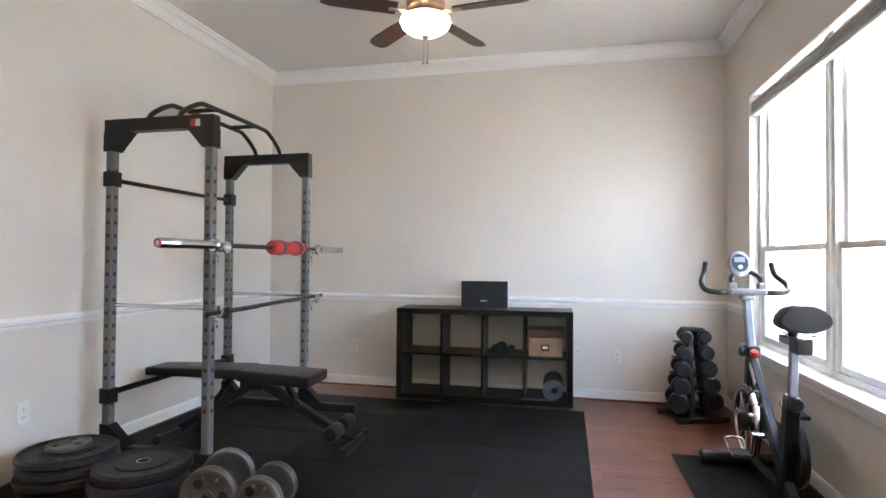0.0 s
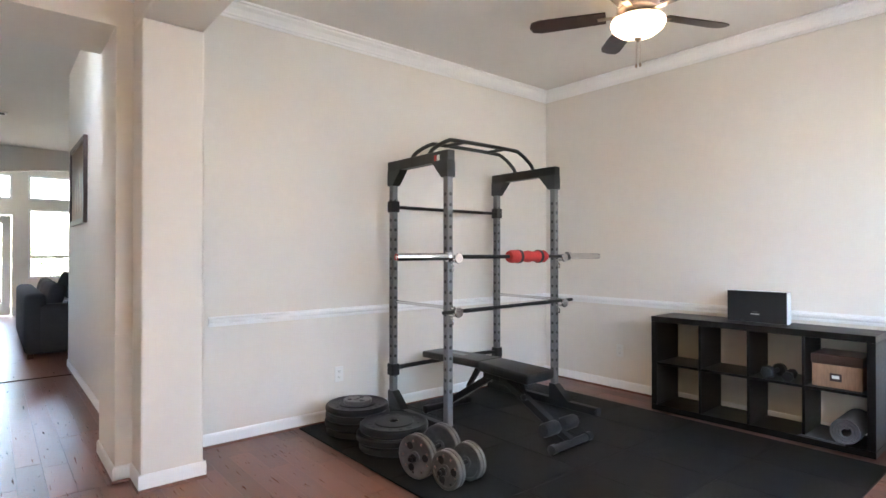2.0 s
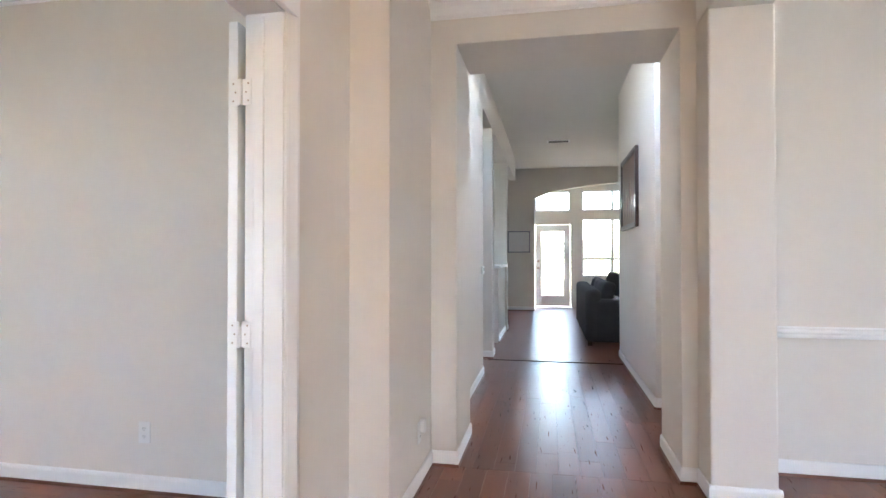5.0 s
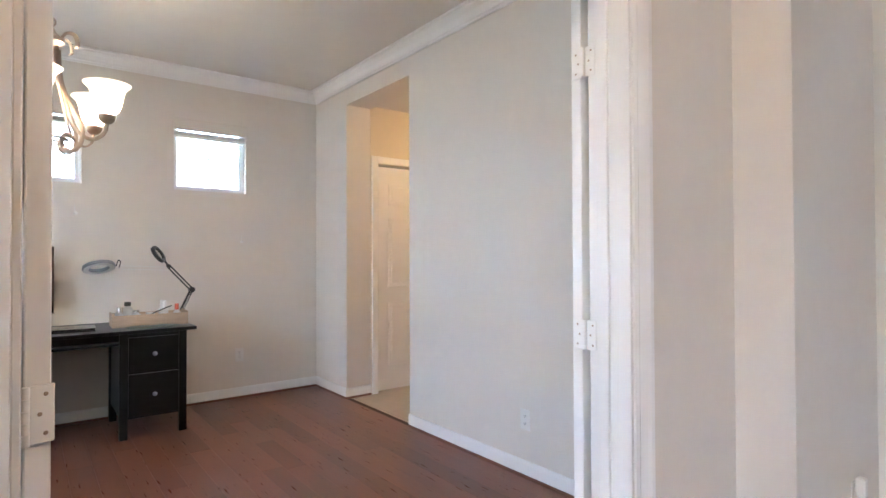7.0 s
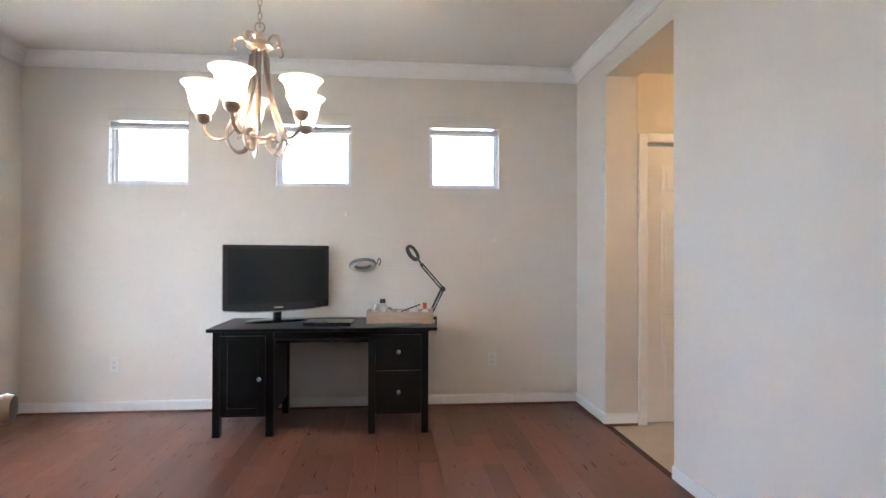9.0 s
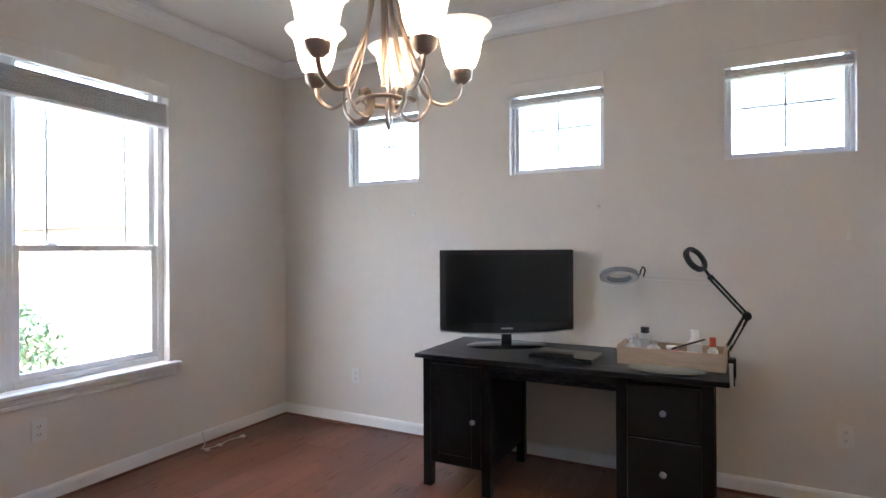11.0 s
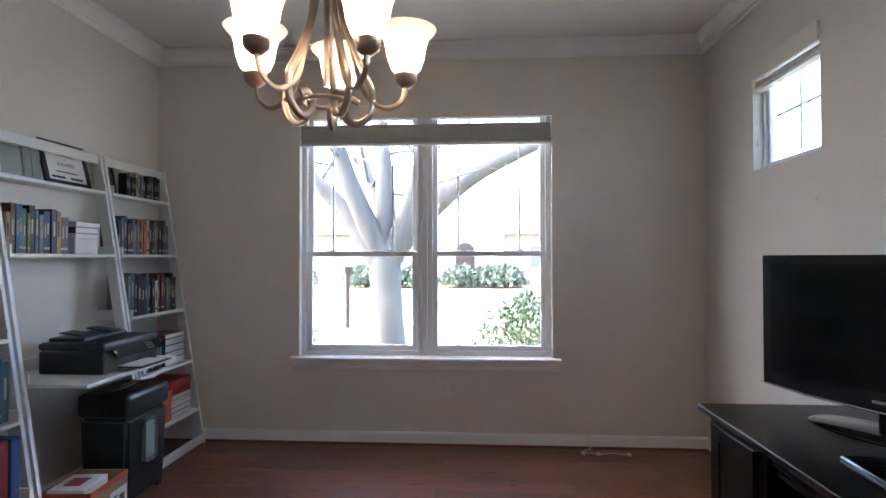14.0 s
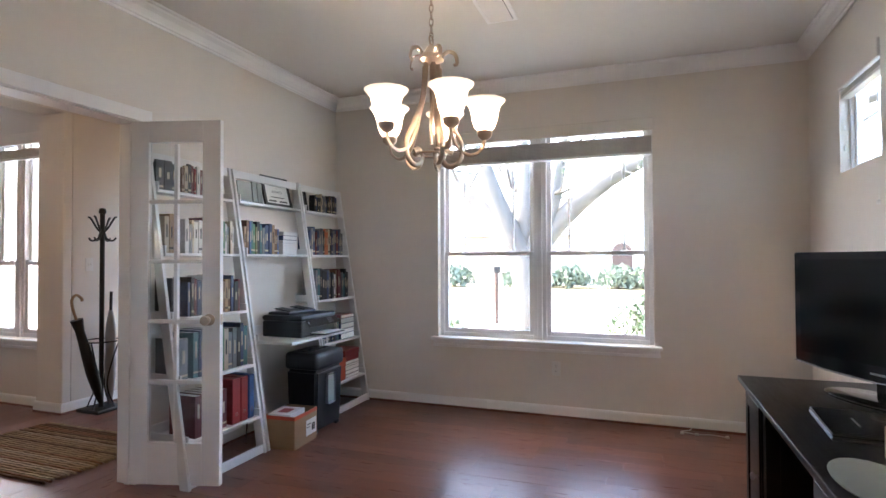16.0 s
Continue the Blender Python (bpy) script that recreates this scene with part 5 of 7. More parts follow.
for z0, z1 in ((0.15, 0.44), (0.455, 0.69)):
    dw = part("drawer_front", box(1.138, 1.452, 0.022, 0.044, z0, z1, 0.004), DESKBLACK, desk)
    part("knob", lathe(KNOB, 16, pose(1.295, 0.022, (z0 + z1) / 2, 90, 0, 0)), GREYPLASTIC, dw, "grey metal knob", True)
part("apron", box(0.44, 1.10, 0.05, 0.07, DH - 0.075, DH - 0.025, 0.002), DESKBLACK, desk)
part("keyboard_tray", box(0.45, 1.09, 0.06, 0.36, DH - 0.105, DH - 0.088, 0.002), DESKBLACK, desk)
part("foot_rail", bar((0.415, 0.07, 0.17), (0.415, DD - 0.06, 0.17), 0.03, 0.03, 0.003), DESKBLACK, desk)

# ---- television ----
tv = base("television", pose(0.646, -4.797, DH + 0.001, 0, 0, 180 + 28.7), "black flat television standing on desk", "television")
bm = bmesh.new()
TW, TZ0, TZ1 = 0.40, 0.078, 0.575
edge = [(-TW, TZ0 + 0.022), (-TW * 0.6, TZ0 + 0.006), (0, TZ0), (TW * 0.6, TZ0 + 0.006), (TW, TZ0 + 0.022), (TW, TZ1), (-TW, TZ1)]
f1 = [bm.verts.new((x, -0.022, z)) for x, z in edge]
f2 = [bm.verts.new((x, 0.022, z)) for x, z in edge]
for i in range(len(edge)):
    j = (i + 1) % len(edge)
    bm.faces.new((f1[i], f1[j], f2[j], f2[i]))
bm.faces.new(f1[::-1])
bm.faces.new(f2)
bmesh.ops.bevel(bm, geom=list(bm.edges), offset=0.004, segments=2, affect="EDGES")
part("bezel", bm, GLOSSBLACK, tv, "gloss black bezel")
part("screen", box(-TW + 0.035, TW - 0.035, -0.0235, -0.0222, TZ0 + 0.062, TZ1 - 0.03), SCREEN, tv, "dark blank screen")
bm = tube([(x, -0.0225, z - 0.003) for x, z in edge[:5]], 0.004, 6)
part("lower_trim", bm, CHROME, tv, "thin silver lower trim", True)
part("back_shell", box(-0.30, 0.30, 0.0225, 0.065, TZ0 + 0.06, TZ1 - 0.08, 0.02, seg=2), PLASTIC, tv)
part("name_bar", box(-0.035, 0.035, -0.0232, -0.0224, TZ0 + 0.024, TZ0 + 0.033), CHROME, tv, "small silver name mark")
part("neck", box(-0.03, 0.03, -0.005, 0.03, 0.012, TZ0 + 0.02, 0.006), GLOSSBLACK, tv)
part("stand", lathe([(0, 0), (0.235, 0), (0.238, 0.005), (0.225, 0.011), (0.05, 0.017), (0, 0.017)], 40, Matrix.Diagonal((1, 0.52, 1, 1))), GLOSSBLACK, tv, "oval gloss stand", True)

# ---- things on the desk ----
lap = base("laptop", pose(0.235, -4.60, DH + 0.001, 0, 0, 176), "closed black laptop lying on desk", "laptop")
part("base_shell", box(-0.17, 0.17, -0.115, 0.115, 0, 0.012, 0.004), PLASTIC, lap)
part("lid", box(-0.17, 0.17, -0.115, 0.115, 0.0125, 0.022, 0.004), GLOSSBLACK, lap, "gloss black lid")
part("edge_trim", box(0.1705, 0.1725, -0.09, 0.09, 0.003, 0.010), CHROME, lap, "silver port edge")
part("mark_bar", box(-0.05, 0.05, -0.02, -0.014, 0.0222, 0.0228), STEEL_GREY, lap)
tray = base("wooden_tray", pose(-0.28, -4.68, DH + 0.001, 0, 0, 178), "pale wooden tray full of craft supplies", "tray")
PALEWOOD = material("pale_wood", (0.50, 0.36, 0.25), 0.6, grain=0.2, scale=16, stretch=(0.6, 4, 4))
TW2, TD2 = 0.245, 0.12
part("bottom", box(-TW2, TW2, -TD2, TD2, 0, 0.008), PALEWOOD, tray)
part("front_side", box(-TW2, TW2, -TD2, -TD2 + 0.01, 0.0085, 0.085, 0.002), PALEWOOD, tray)
part("back_side", box(-TW2, TW2, TD2 - 0.01, TD2, 0.0085, 0.085, 0.002), PALEWOOD, tray)
for s in (-1, 1):
    part("end_side", box(s * TW2 - (0.01 if s > 0 else 0), s * TW2 + (0 if s > 0 else 0.01), -TD2 + 0.0105, TD2 - 0.0105, 0.0085, 0.095, 0.002), PALEWOOD, tray)


def bottle(name, x, y, r, h, mat, cap, cap_h, label, cap_label):
    b = base(name, tray.matrix_world @ pose(x, y, 0.0085), label, "bottle", "craft supplies in tray")
    part("body", lathe([(0, 0), (r, 0), (r, h * 0.8), (r * 0.55, h * 0.93), (r * 0.5, h), (0, h)], 20), mat, b, smooth=True)
    part("cap", lathe([(0, h), (r * 0.62, h), (r * 0.6, h + cap_h), (0, h + cap_h)], 16), cap, b, cap_label, True)


JAR = material("clear_jar_plastic", (0.6, 0.62, 0.63), 0.15)
bottle("glass_jar", -0.185, 0.02, 0.034, 0.105, JAR, CHROME, 0.02, "clear jar with silver lid in tray", "silver lid")
bottle("glass_jar", -0.19, -0.06, 0.03, 0.09, JAR, CHROME, 0.02, "clear jar with silver lid in tray", "silver lid")
bottle("black_capped_jar", -0.135, 0.05, 0.036, 0.13, JAR, PLASTIC, 0.03, "clear bottle with black cap in tray", "black cap")
bottle("glass_jar", -0.085, -0.01, 0.033, 0.085, JAR, CHROME, 0.018, "clear jar with silver lid in tray", "silver lid")
bottle("red_tub", 0.005, -0.02, 0.048, 0.07, RED, PAPER, 0.012, "red tub with pale band in tray", "pale lid")
bottle("white_bottle", 0.10, 0.05, 0.035, 0.115, PAPER, PAPER, 0.045, "white squeeze bottle in tray", "white cap")
bottle("glue_bottle", 0.185, 0.0, 0.024, 0.09, PAPER, ORANGE, 0.045, "white glue bottle with red nozzle in tray", "red nozzle")
tl = base("hand_tool", tray.matrix_world @ pose(0.06, -0.04, 0.085), "thin dark hand tool lying across tray", "tool")
part("shaft", rod((-0.05, -0.04, 0.002), (0.09, 0.05, 0.045), 0.005, 8), PLASTIC, tl)
part("tip", rod((-0.05, -0.04, 0.002), (-0.09, -0.06, -0.012), 0.003, 8), CHROME, tl)
pp = base("plastic_lid", pose(-0.27, -4.475, DH + 0.001), "translucent oval plastic lid lying on desk", "lid")
part("disc", lathe([(0, 0.0), (0.15, 0.0), (0.17, 0.006), (0.172, 0.009), (0.165, 0.008), (0.145, 0.004), (0, 0.004)], 36, Matrix.Diagonal((1, 0.55, 1, 1))), LCD, pp, smooth=True)

lamp = base("magnifier_lamp", pose(-0.525, -4.84, DH), "black clamp arm lamp with ring magnifier", "desk lamp")
part("clamp", box(-0.03, 0.03, -0.03, 0.035, 0.0, 0.022, 0.003), PLASTIC, lamp)
part("clamp_side", box(-0.042, -0.03, -0.03, 0.03, -0.075, 0.022, 0.003), PLASTIC, lamp)
part("clamp_screw", rod((-0.036, 0, -0.12), (-0.036, 0, -0.06), 0.006, 10), CHROME, lamp)
part("socket", rod((0, 0, 0.02), (0, 0, 0.06), 0.014, 14), PLASTIC, lamp, smooth=True)
E1, E2, E3 = (-0.092, -0.04, 0.235), (0.072, -0.07, 0.425), (0.45, -0.09, 0.42)
for o in (-0.012, 0.012):
    part("lower_arm", bar((o, o, 0.055), (E1[0] + o, E1[1] + o, E1[2]), 0.011, 0.011, 0.001), STEEL_BLACK, lamp)
    part("middle_arm", bar((E1[0] + o, E1[1] - o, E1[2]), (E2[0] + o, E2[1] - o, E2[2]), 0.011, 0.011, 0.001), STEEL_BLACK, lamp)
    part("front_arm", bar((E2[0], E2[1], E2[2] - 0.02 + o), (E3[0] - 0.05, E3[1], E3[2] + o), 0.006, 0.006, 0.001), PLATEWHITE, lamp, "white front arm")
part("elbow", rod((E1[0], E1[1] - 0.025, E1[2]), (E1[0], E1[1] + 0.025, E1[2]), 0.022, 14), PLASTIC, lamp, smooth=True)
part("joint", rod((E2[0], E2[1] - 0.02, E2[2]), (E2[0], E2[1] + 0.02, E2[2]), 0.016, 14), PLASTIC, lamp, smooth=True)
part("tension_spring", rod((-0.02, 0.012, 0.09), (-0.07, -0.02, 0.19), 0.006, 8), CHROME, lamp)
hd = part("magnifier_ring", lathe([(0.052, -0.012), (0.072, -0.012), (0.075, 0), (0.072, 0.012), (0.052, 0.012), (0.049, 0), (0.052, -0.012)], 36, pose(0.145, -0.07, 0.52, 58, 0, 238)), PLASTIC, lamp, "tilted black magnifier ring", True)
part("lens", lathe([(0, 0.004), (0.05, 0.0015), (0.05, -0.0015), (0, -0.004)], 28, pose(0.145, -0.07, 0.52, 58, 0, 238)), GLASS, hd, "glass lens", True)
part("head_bracket", rod(E2, (0.105, -0.07, 0.475), 0.008, 8), STEEL_BLACK, lamp)
rg = part("ring_light", lathe([(0.064, -0.013), (0.104, -0.013), (0.108, -0.004), (0.104, 0.013), (0.064, 0.013), (0.060, 0.004), (0.064, -0.013)], 36, pose(0.54, -0.09, 0.425, 24, 6, 0)), GREYPLASTIC, lamp, "grey ring light", True)
part("diffuser", lathe([(0.068, -0.0148), (0.100, -0.0148), (0.100, -0.0138), (0.068, -0.0138)], 36, pose(0.54, -0.09, 0.425, 24, 6, 0)), PLATEWHITE, rg, "white diffuser", True)
part("ring_bracket", tube(smooth_path([(0.41, -0.09, 0.42), (0.40, -0.09, 0.46), (0.415, -0.09, 0.475), (0.43, -0.09, 0.43)], 4), 0.004, 6), STEEL_BLACK, lamp, smooth=True)

# ---- chandelier ----
CHX, CHY, CZ = 0.375, -3.068, 1.705
ch = base("chandelier", pose(CHX, CHY, CEIL_O), "brushed nickel chandelier with five lit glass shades", "chandelier")
oz = CZ - CEIL_O
part("ceiling_canopy", lathe([(0, 0), (0.065, 0), (0.06, -0.02), (0.02, -0.035), (0, -0.035)], 24), NICKEL, ch, smooth=True)
n_links = 17
for k in range(n_links):
    z = -0.035 - 0.0315 * k
    if z < oz + 0.58:
        break
    a = radians(90 * (k % 2))
    pts = [(0.009 * math.cos(t) * math.cos(a), 0.009 * math.cos(t) * math.sin(a), z - 0.018 + 0.020 * math.sin(t)) for t in [2 * math.pi * j / 12 for j in range(13)]]
    part("chain_link", tube(pts, 0.0022, 6), NICKEL, ch, smooth=True)
part("top_ring", tube([(0.022 * math.cos(t), 0, oz + 0.565 + 0.022 * math.sin(t)) for t in [2 * math.pi * j / 20 for j in range(21)]], 0.004, 8), NICKEL, ch, smooth=True)
part("crown_cap", lathe([(0, oz + 0.555), (0.012, oz + 0.545), (0.03, oz + 0.515), (0.055, oz + 0.495), (0.058, oz + 0.475), (0.035, oz + 0.46), (0, oz + 0.455)], 24), NICKEL, ch, "bell shaped cap", True)
for k in range(5):
    a = 2 * math.pi * k / 5 + 0.09

    def at(r, z):
        return (r * math.cos(a), r * math.sin(a), oz + z)

    leaf = [at(0.04, 0.48), at(0.07, 0.515), at(0.105, 0.505), at(0.115, 0.465), at(0.10, 0.455)]
    part("crown_leaf", tube(smooth_path(leaf, 5), 0.009, 8, flat=0.45), NICKEL, ch, smooth=True)
    strap = [at(0.028, 0.47), at(0.035, 0.38), at(0.055, 0.28), at(0.10, 0.17), at(0.135, 0.10), at(0.13, 0.035), at(0.095, 0.0), at(0.06, 0.01), at(0.05, 0.045), at(0.07, 0.07), at(0.095, 0.06)]
    part("scroll_strap", tube(smooth_path(strap, 6), 0.0115, 8, flat=0.45), NICKEL, ch, "curved nickel scroll strap", True)
    armp = [at(0.04, 0.44), at(0.048, 0.33), at(0.075, 0.20), at(0.115, 0.09), at(0.175, 0.052), at(0.225, 0.08), at(0.238, 0.13)]
    arm_ob = part("arm", tube(smooth_path(armp, 6), 0.0085, 8, flat=0.6), NICKEL, ch, "curved nickel arm", True)
    cup = lathe([(0, 0.205), (0.016, 0.207), (0.032, 0.222), (0.035, 0.245), (0.03, 0.247), (0, 0.247)], 20, pose(0.238 * math.cos(a), 0.238 * math.sin(a), oz - 0.085))
    part("shade_holder", cup, NICKEL, arm_ob, smooth=True)
    sh = lathe([(0.027, 0.247), (0.044, 0.262), (0.056, 0.295), (0.062, 0.330), (0.070, 0.357), (0.090, 0.377), (0.0935, 0.382), (0.090, 0.382), (0.067, 0.361), (0.059, 0.332), (0.053, 0.296), (0.041, 0.266), (0.027, 0.251)],
               28, pose(0.238 * math.cos(a), 0.238 * math.sin(a), oz - 0.085))
    part("glass_shade", sh, SHADE, arm_ob, "lit bell shaped glass shade", True)
    part("bulb", lathe([(0, 0.252), (0.012, 0.255), (0.022, 0.28), (0.024, 0.30), (0.017, 0.32), (0, 0.327)], 14, pose(0.238 * math.cos(a), 0.238 * math.sin(a), oz - 0.085)), BULB, arm_ob, "glowing bulb", True)
part("lower_ring", tube([(0.062 * math.cos(t), 0.062 * math.sin(t), oz + 0.055) for t in [2 * math.pi * j / 32 for j in range(33)]], 0.006, 8), NICKEL, ch, smooth=True)
part("centre_rod", rod((0, 0, oz + 0.10), (0, 0, oz + 0.46), 0.008, 10), NICKEL, ch)

vent = base("ceiling_vent", pose(1.30, -3.12, CEIL_O), "white slotted ceiling air vent", "air vent")
part("vent_frame", box(-0.19, 0.19, -0.10, 0.10, -0.012, -0.001, 0.003), TRIM, vent)
# dark sheet paints the shade of the duct; no duct is cut
part("duct_shade", box(-0.165, 0.165, -0.075, 0.075, -0.014, -0.0125), SLOT, vent)
for k in range(16):
    part("slat", bar((-0.155 + 0.0207 * k, -0.073, -0.017), (-0.155 + 0.0207 * k, 0.073, -0.017), 0.011, 0.002, roll=0.5), TRIM, vent)

# ---- ladder shelves ----
LEVELS = (1.71, 1.335, 0.952, 0.59, 0.25)


def rail_y(z):
    return -1.555 + 0.16 * z


def ladder_shelf(x0, x1, levels, label, deep=None):
    s = base("ladder_shelf", pose(x0, OFF_N, 0), label, "bookshelf", "white ladder shelves")
    w = x1 - x0
    yy = lambda z: rail_y(z) - OFF_N
    for x in (0.0, w - 0.022):
        bm = bmesh.new()
        pts = [(yy(0) - 0.004, 0.0), (yy(0) + 0.062, 0.0), (yy(1.935) + 0.062, 1.935), (yy(1.935), 1.935)]
        a = [bm.verts.new((x, y, z)) for y, z in pts]
        b = [bm.verts.new((x + 0.022, y, z)) for y, z in pts]
        for i in range(4):
            bm.faces.new((a[i], a[(i + 1) % 4], b[(i + 1) % 4], b[i]))
        bm.faces.new(a)
        bm.faces.new(b[::-1])
        bmesh.ops.bevel(bm, geom=list(bm.edges), offset=0.002, segments=1, affect="EDGES")
        part("side_rail", bm, SHELFWHITE, s, "leaning white side rail")
    part("top_rail", box(0.0225, w - 0.0225, yy(1.9) + 0.012, yy(1.9) + 0.028, 1.875, 1.93, 0.002), SHELFWHITE, s)
    if not deep:
        part("floor_rail", box(0.0225, w - 0.0225, yy(0.03), yy(0.03) + 0.02, 0.004, 0.06, 0.002), SHELFWHITE, s)
    for z in levels:
        f = yy(z) - 0.012
        d = deep if deep and abs(z - deep[0]) < 0.01 else None
        front = d[1] - OFF_N if d else f
        sh = part("shelf_board", box(0.0225, w - 0.0225, front, -0.012, z - 0.018, z, 0.002), SHELFWHITE, s)
        part("back_lip", box(0.0225, w - 0.0225, -0.0115, -0.002, z - 0.018, z + 0.06, 0.001), SHELFWHITE, sh)
        for x in (0.0228, w - 0.0348):
            part("side_lip", box(x, x + 0.012, f + 0.001, -0.0118, z + 0.0004, z + 0.045, 0.002), SHELFWHITE, sh)
    return s


ladder_shelf(0.50, 1.172, LEVELS, "white ladder bookshelf full of books")
ladder_shelf(1.19, 1.972, (1.71, 1.335, 0.735), "white ladder desk shelf holding a printer", (0.735, -1.73))
ladder_shelf(1.985, 2.635, LEVELS, "white ladder bookshelf with books and boxes")

PALETTE = {"navy": (0.03, 0.05, 0.12), "blue": (0.04, 0.10, 0.26), "teal": (0.04, 0.13, 0.14), "green": (0.06, 0.16, 0.08), "red": (0.28, 0.03, 0.03), "maroon": (0.12, 0.02, 0.025), "black": (0.015, 0.015, 0.018),
           "grey": (0.16, 0.17, 0.18), "white": (0.62, 0.60, 0.57), "cream": (0.50, 0.42, 0.30), "brown": (0.14, 0.07, 0.035), "tan": (0.34, 0.22, 0.12), "orange": (0.50, 0.14, 0.05), "olive": (0.16, 0.15, 0.06)}
BOOKMAT = {k: material(k + "_book_cover", c, 0.45, grain=0.12, scale=40, world_space=False) for k, c in PALETTE.items()}
book_rng = random.Random(11)


def book(m, t, h, d, colour, title=True, name="book", category="book"):
    b = base(name, m, "%s upright book with printed spine on shelf" % colour, category, "books on ladder shelves")
    bm = box(0, 0.002, 0, d, 0, h)
    box(t - 0.002, t, 0, d, 0, h, bm=bm)
    box(0.002, t - 0.002, 0, 0.002, 0, h, bm=bm)
    part("cover", bm, BOOKMAT[colour], b)
    part("page_block", box(0.0022, t - 0.0022, 0.0022, d - 0.004, 0.003, h - 0.003), PAPER, b)
    if title and t > 0.012:
        tone = BOOKMAT["cream" if colour not in ("white", "cream", "tan") else "black"]
        z0 = h * book_rng.uniform(0.35, 0.5)
        part("spine_title", box(t * 0.34, t * 0.66, -0.0012, -0.0003, z0, z0 + h * book_rng.uniform(0.22, 0.38)), tone, b, "printed title bar")
        if book_rng.random() < 0.5:
            part("spine_band", box(0.001, t - 0.001, -0.001, -0.0003, h * 0.10, h * 0.10 + 0.012), tone, b, "printed spine band")
    return b


def row_of_books(x0, x1, z, colours, hmin, hmax, tmin=0.016, tmax=0.034, depth=0.15, lean_last=False):
    x, k = x0, 0
    front = rail_y(z) + 0.02
    while True:
        t = book_rng.uniform(tmin, tmax)
        if x + t > x1:
            break
        h = book_rng.uniform(hmin, hmax)
        d = min(depth * book_rng.uniform(0.85, 1.0), OFF_N - 0.02 - front)
        book(pose(x, front + book_rng.uniform(0, 0.012), z + 0.0006), t, h, d, colours[k % len(colours)])
        x += t + 0.0008
        k += 1


row_of_books(0.545, 0.72, 1.71, ["black", "black"], 0.17, 0.19, 0.05, 0.06, 0.12)
row_of_books(0.73, 1.11, 1.71, ["brown", "cream", "black", "maroon", "red", "white", "maroon", "grey", "black", "white", "navy"], 0.16, 0.19, 0.018, 0.03, 0.13)
row_of_books(0.55, 0.66, 1.335, ["cream", "tan", "blue"], 0.16, 0.24, 0.03, 0.04)
row_of_books(0.70, 1.13, 1.335, ["white", "grey", "cream", "white", "white", "maroon", "white", "teal", "navy", "blue", "teal", "green"], 0.18, 0.23)
row_of_books(0.55, 0.62, 0.952, ["black"], 0.22, 0.24, 0.05, 0.06)
row_of_books(0.67, 1.13, 0.952, ["navy", "black", "maroon", "navy", "grey", "white", "navy", "white", "cream", "brown", "orange", "brown", "tan", "brown"], 0.19, 0.25)
row_of_books(0.55, 0.63, 0.59, ["grey"], 0.24, 0.25, 0.06, 0.07, 0.2)
row_of_books(0.66, 1.13, 0.59, ["teal", "navy", "black", "maroon", "navy", "green", "cream", "grey", "grey", "black", "navy"], 0.23, 0.29, 0.03, 0.045, 0.2)
row_of_books(0.62, 0.88, 0.25, ["maroon", "maroon", "brown", "maroon"], 0.24, 0.25, 0.04, 0.055, 0.2)


def binder(x, z, t, h, colour, label):
    b = base("ring_binder", pose(x, rail_y(z) + 0.01, z + 0.0006), label, "binder")
    part("cover", box(0, t, 0, 0.24, 0, h, 0.004), BOOKMAT[colour], b)
    part("paper_block", box(0.006, t - 0.006, 0.01, 0.2405, 0.004, h + 0.0005 - 0.006), PAPER, b)
    part("finger_ring", lathe([(0.008, -0.001), (0.013, -0.001), (0.013, 0.0), (0.008, 0.0)], 16, pose(t / 2, -0.0005, 0.06, 90, 0, 0)), CHROME, b)


binder(0.905, 0.25, 0.075, 0.285, "red", "thick red ring binder on low shelf")
binder(0.985, 0.25, 0.065, 0.285, "red", "red ring binder on low shelf")
binder(1.06, 0.25, 0.05, 0.285, "blue", "blue ring binder on low shelf")
row_of_books(1.235, 1.64, 1.335, ["tan", "brown", "blue", "teal", "green", "olive", "black", "teal", "grey", "navy", "navy", "navy"], 0.19, 0.24)


def flat_book(x, y, z, w, d, h, colour, name="stacked_book"):
    b = base(name, pose(x, y, z), "%s book lying flat in a stack" % colour, "book")
    part("cover", box(0, w, 0, d, 0, h, 0.002), BOOKMAT[colour], b)
    part("page_block", box(0.003, w - 0.003, -0.0004, d - 0.004, 0.003, h - 0.003), PAPER, b)


zz = 1.3356
for hh, cc in ((0.115, "white"),):
    cr = base("white_keepsake_box", pose(1.66, rail_y(1.335) + 0.02, zz), "small white patterned keepsake box", "box")
    part("body", box(0, 0.18, 0, 0.14, 0, 0.085, 0.003), PAPER, cr)
    part("lid", box(-0.003, 0.183, -0.003, 0.143, 0.0855, 0.112, 0.003), SHELFWHITE, cr)
    part("loop_handle", tube(smooth_path([(0.184, 0.03, 0.085), (0.205, 0.03, 0.07), (0.205, 0.03, 0.03), (0.184, 0.03, 0.02)], 5), 0.005, 8), PAPER, cr, smooth=True)
flat_book(1.66, rail_y(1.335) + 0.02, zz + 0.1125, 0.18, 0.13, 0.035, "navy")
flat_book(1.665, rail_y(1.335) + 0.02, zz + 0.148, 0.19, 0.13, 0.03, "white")
row_of_books(2.03, 2.58, 1.335, ["navy", "grey", "navy", "maroon", "navy", "grey", "grey", "grey", "black", "orange", "orange", "cream", "black"], 0.19, 0.24)
row_of_books(2.03, 2.585, 0.952, ["grey", "teal", "black", "black", "black", "navy", "grey", "black", "black", "white", "brown", "maroon", "maroon"], 0.20, 0.27, 0.02, 0.04)
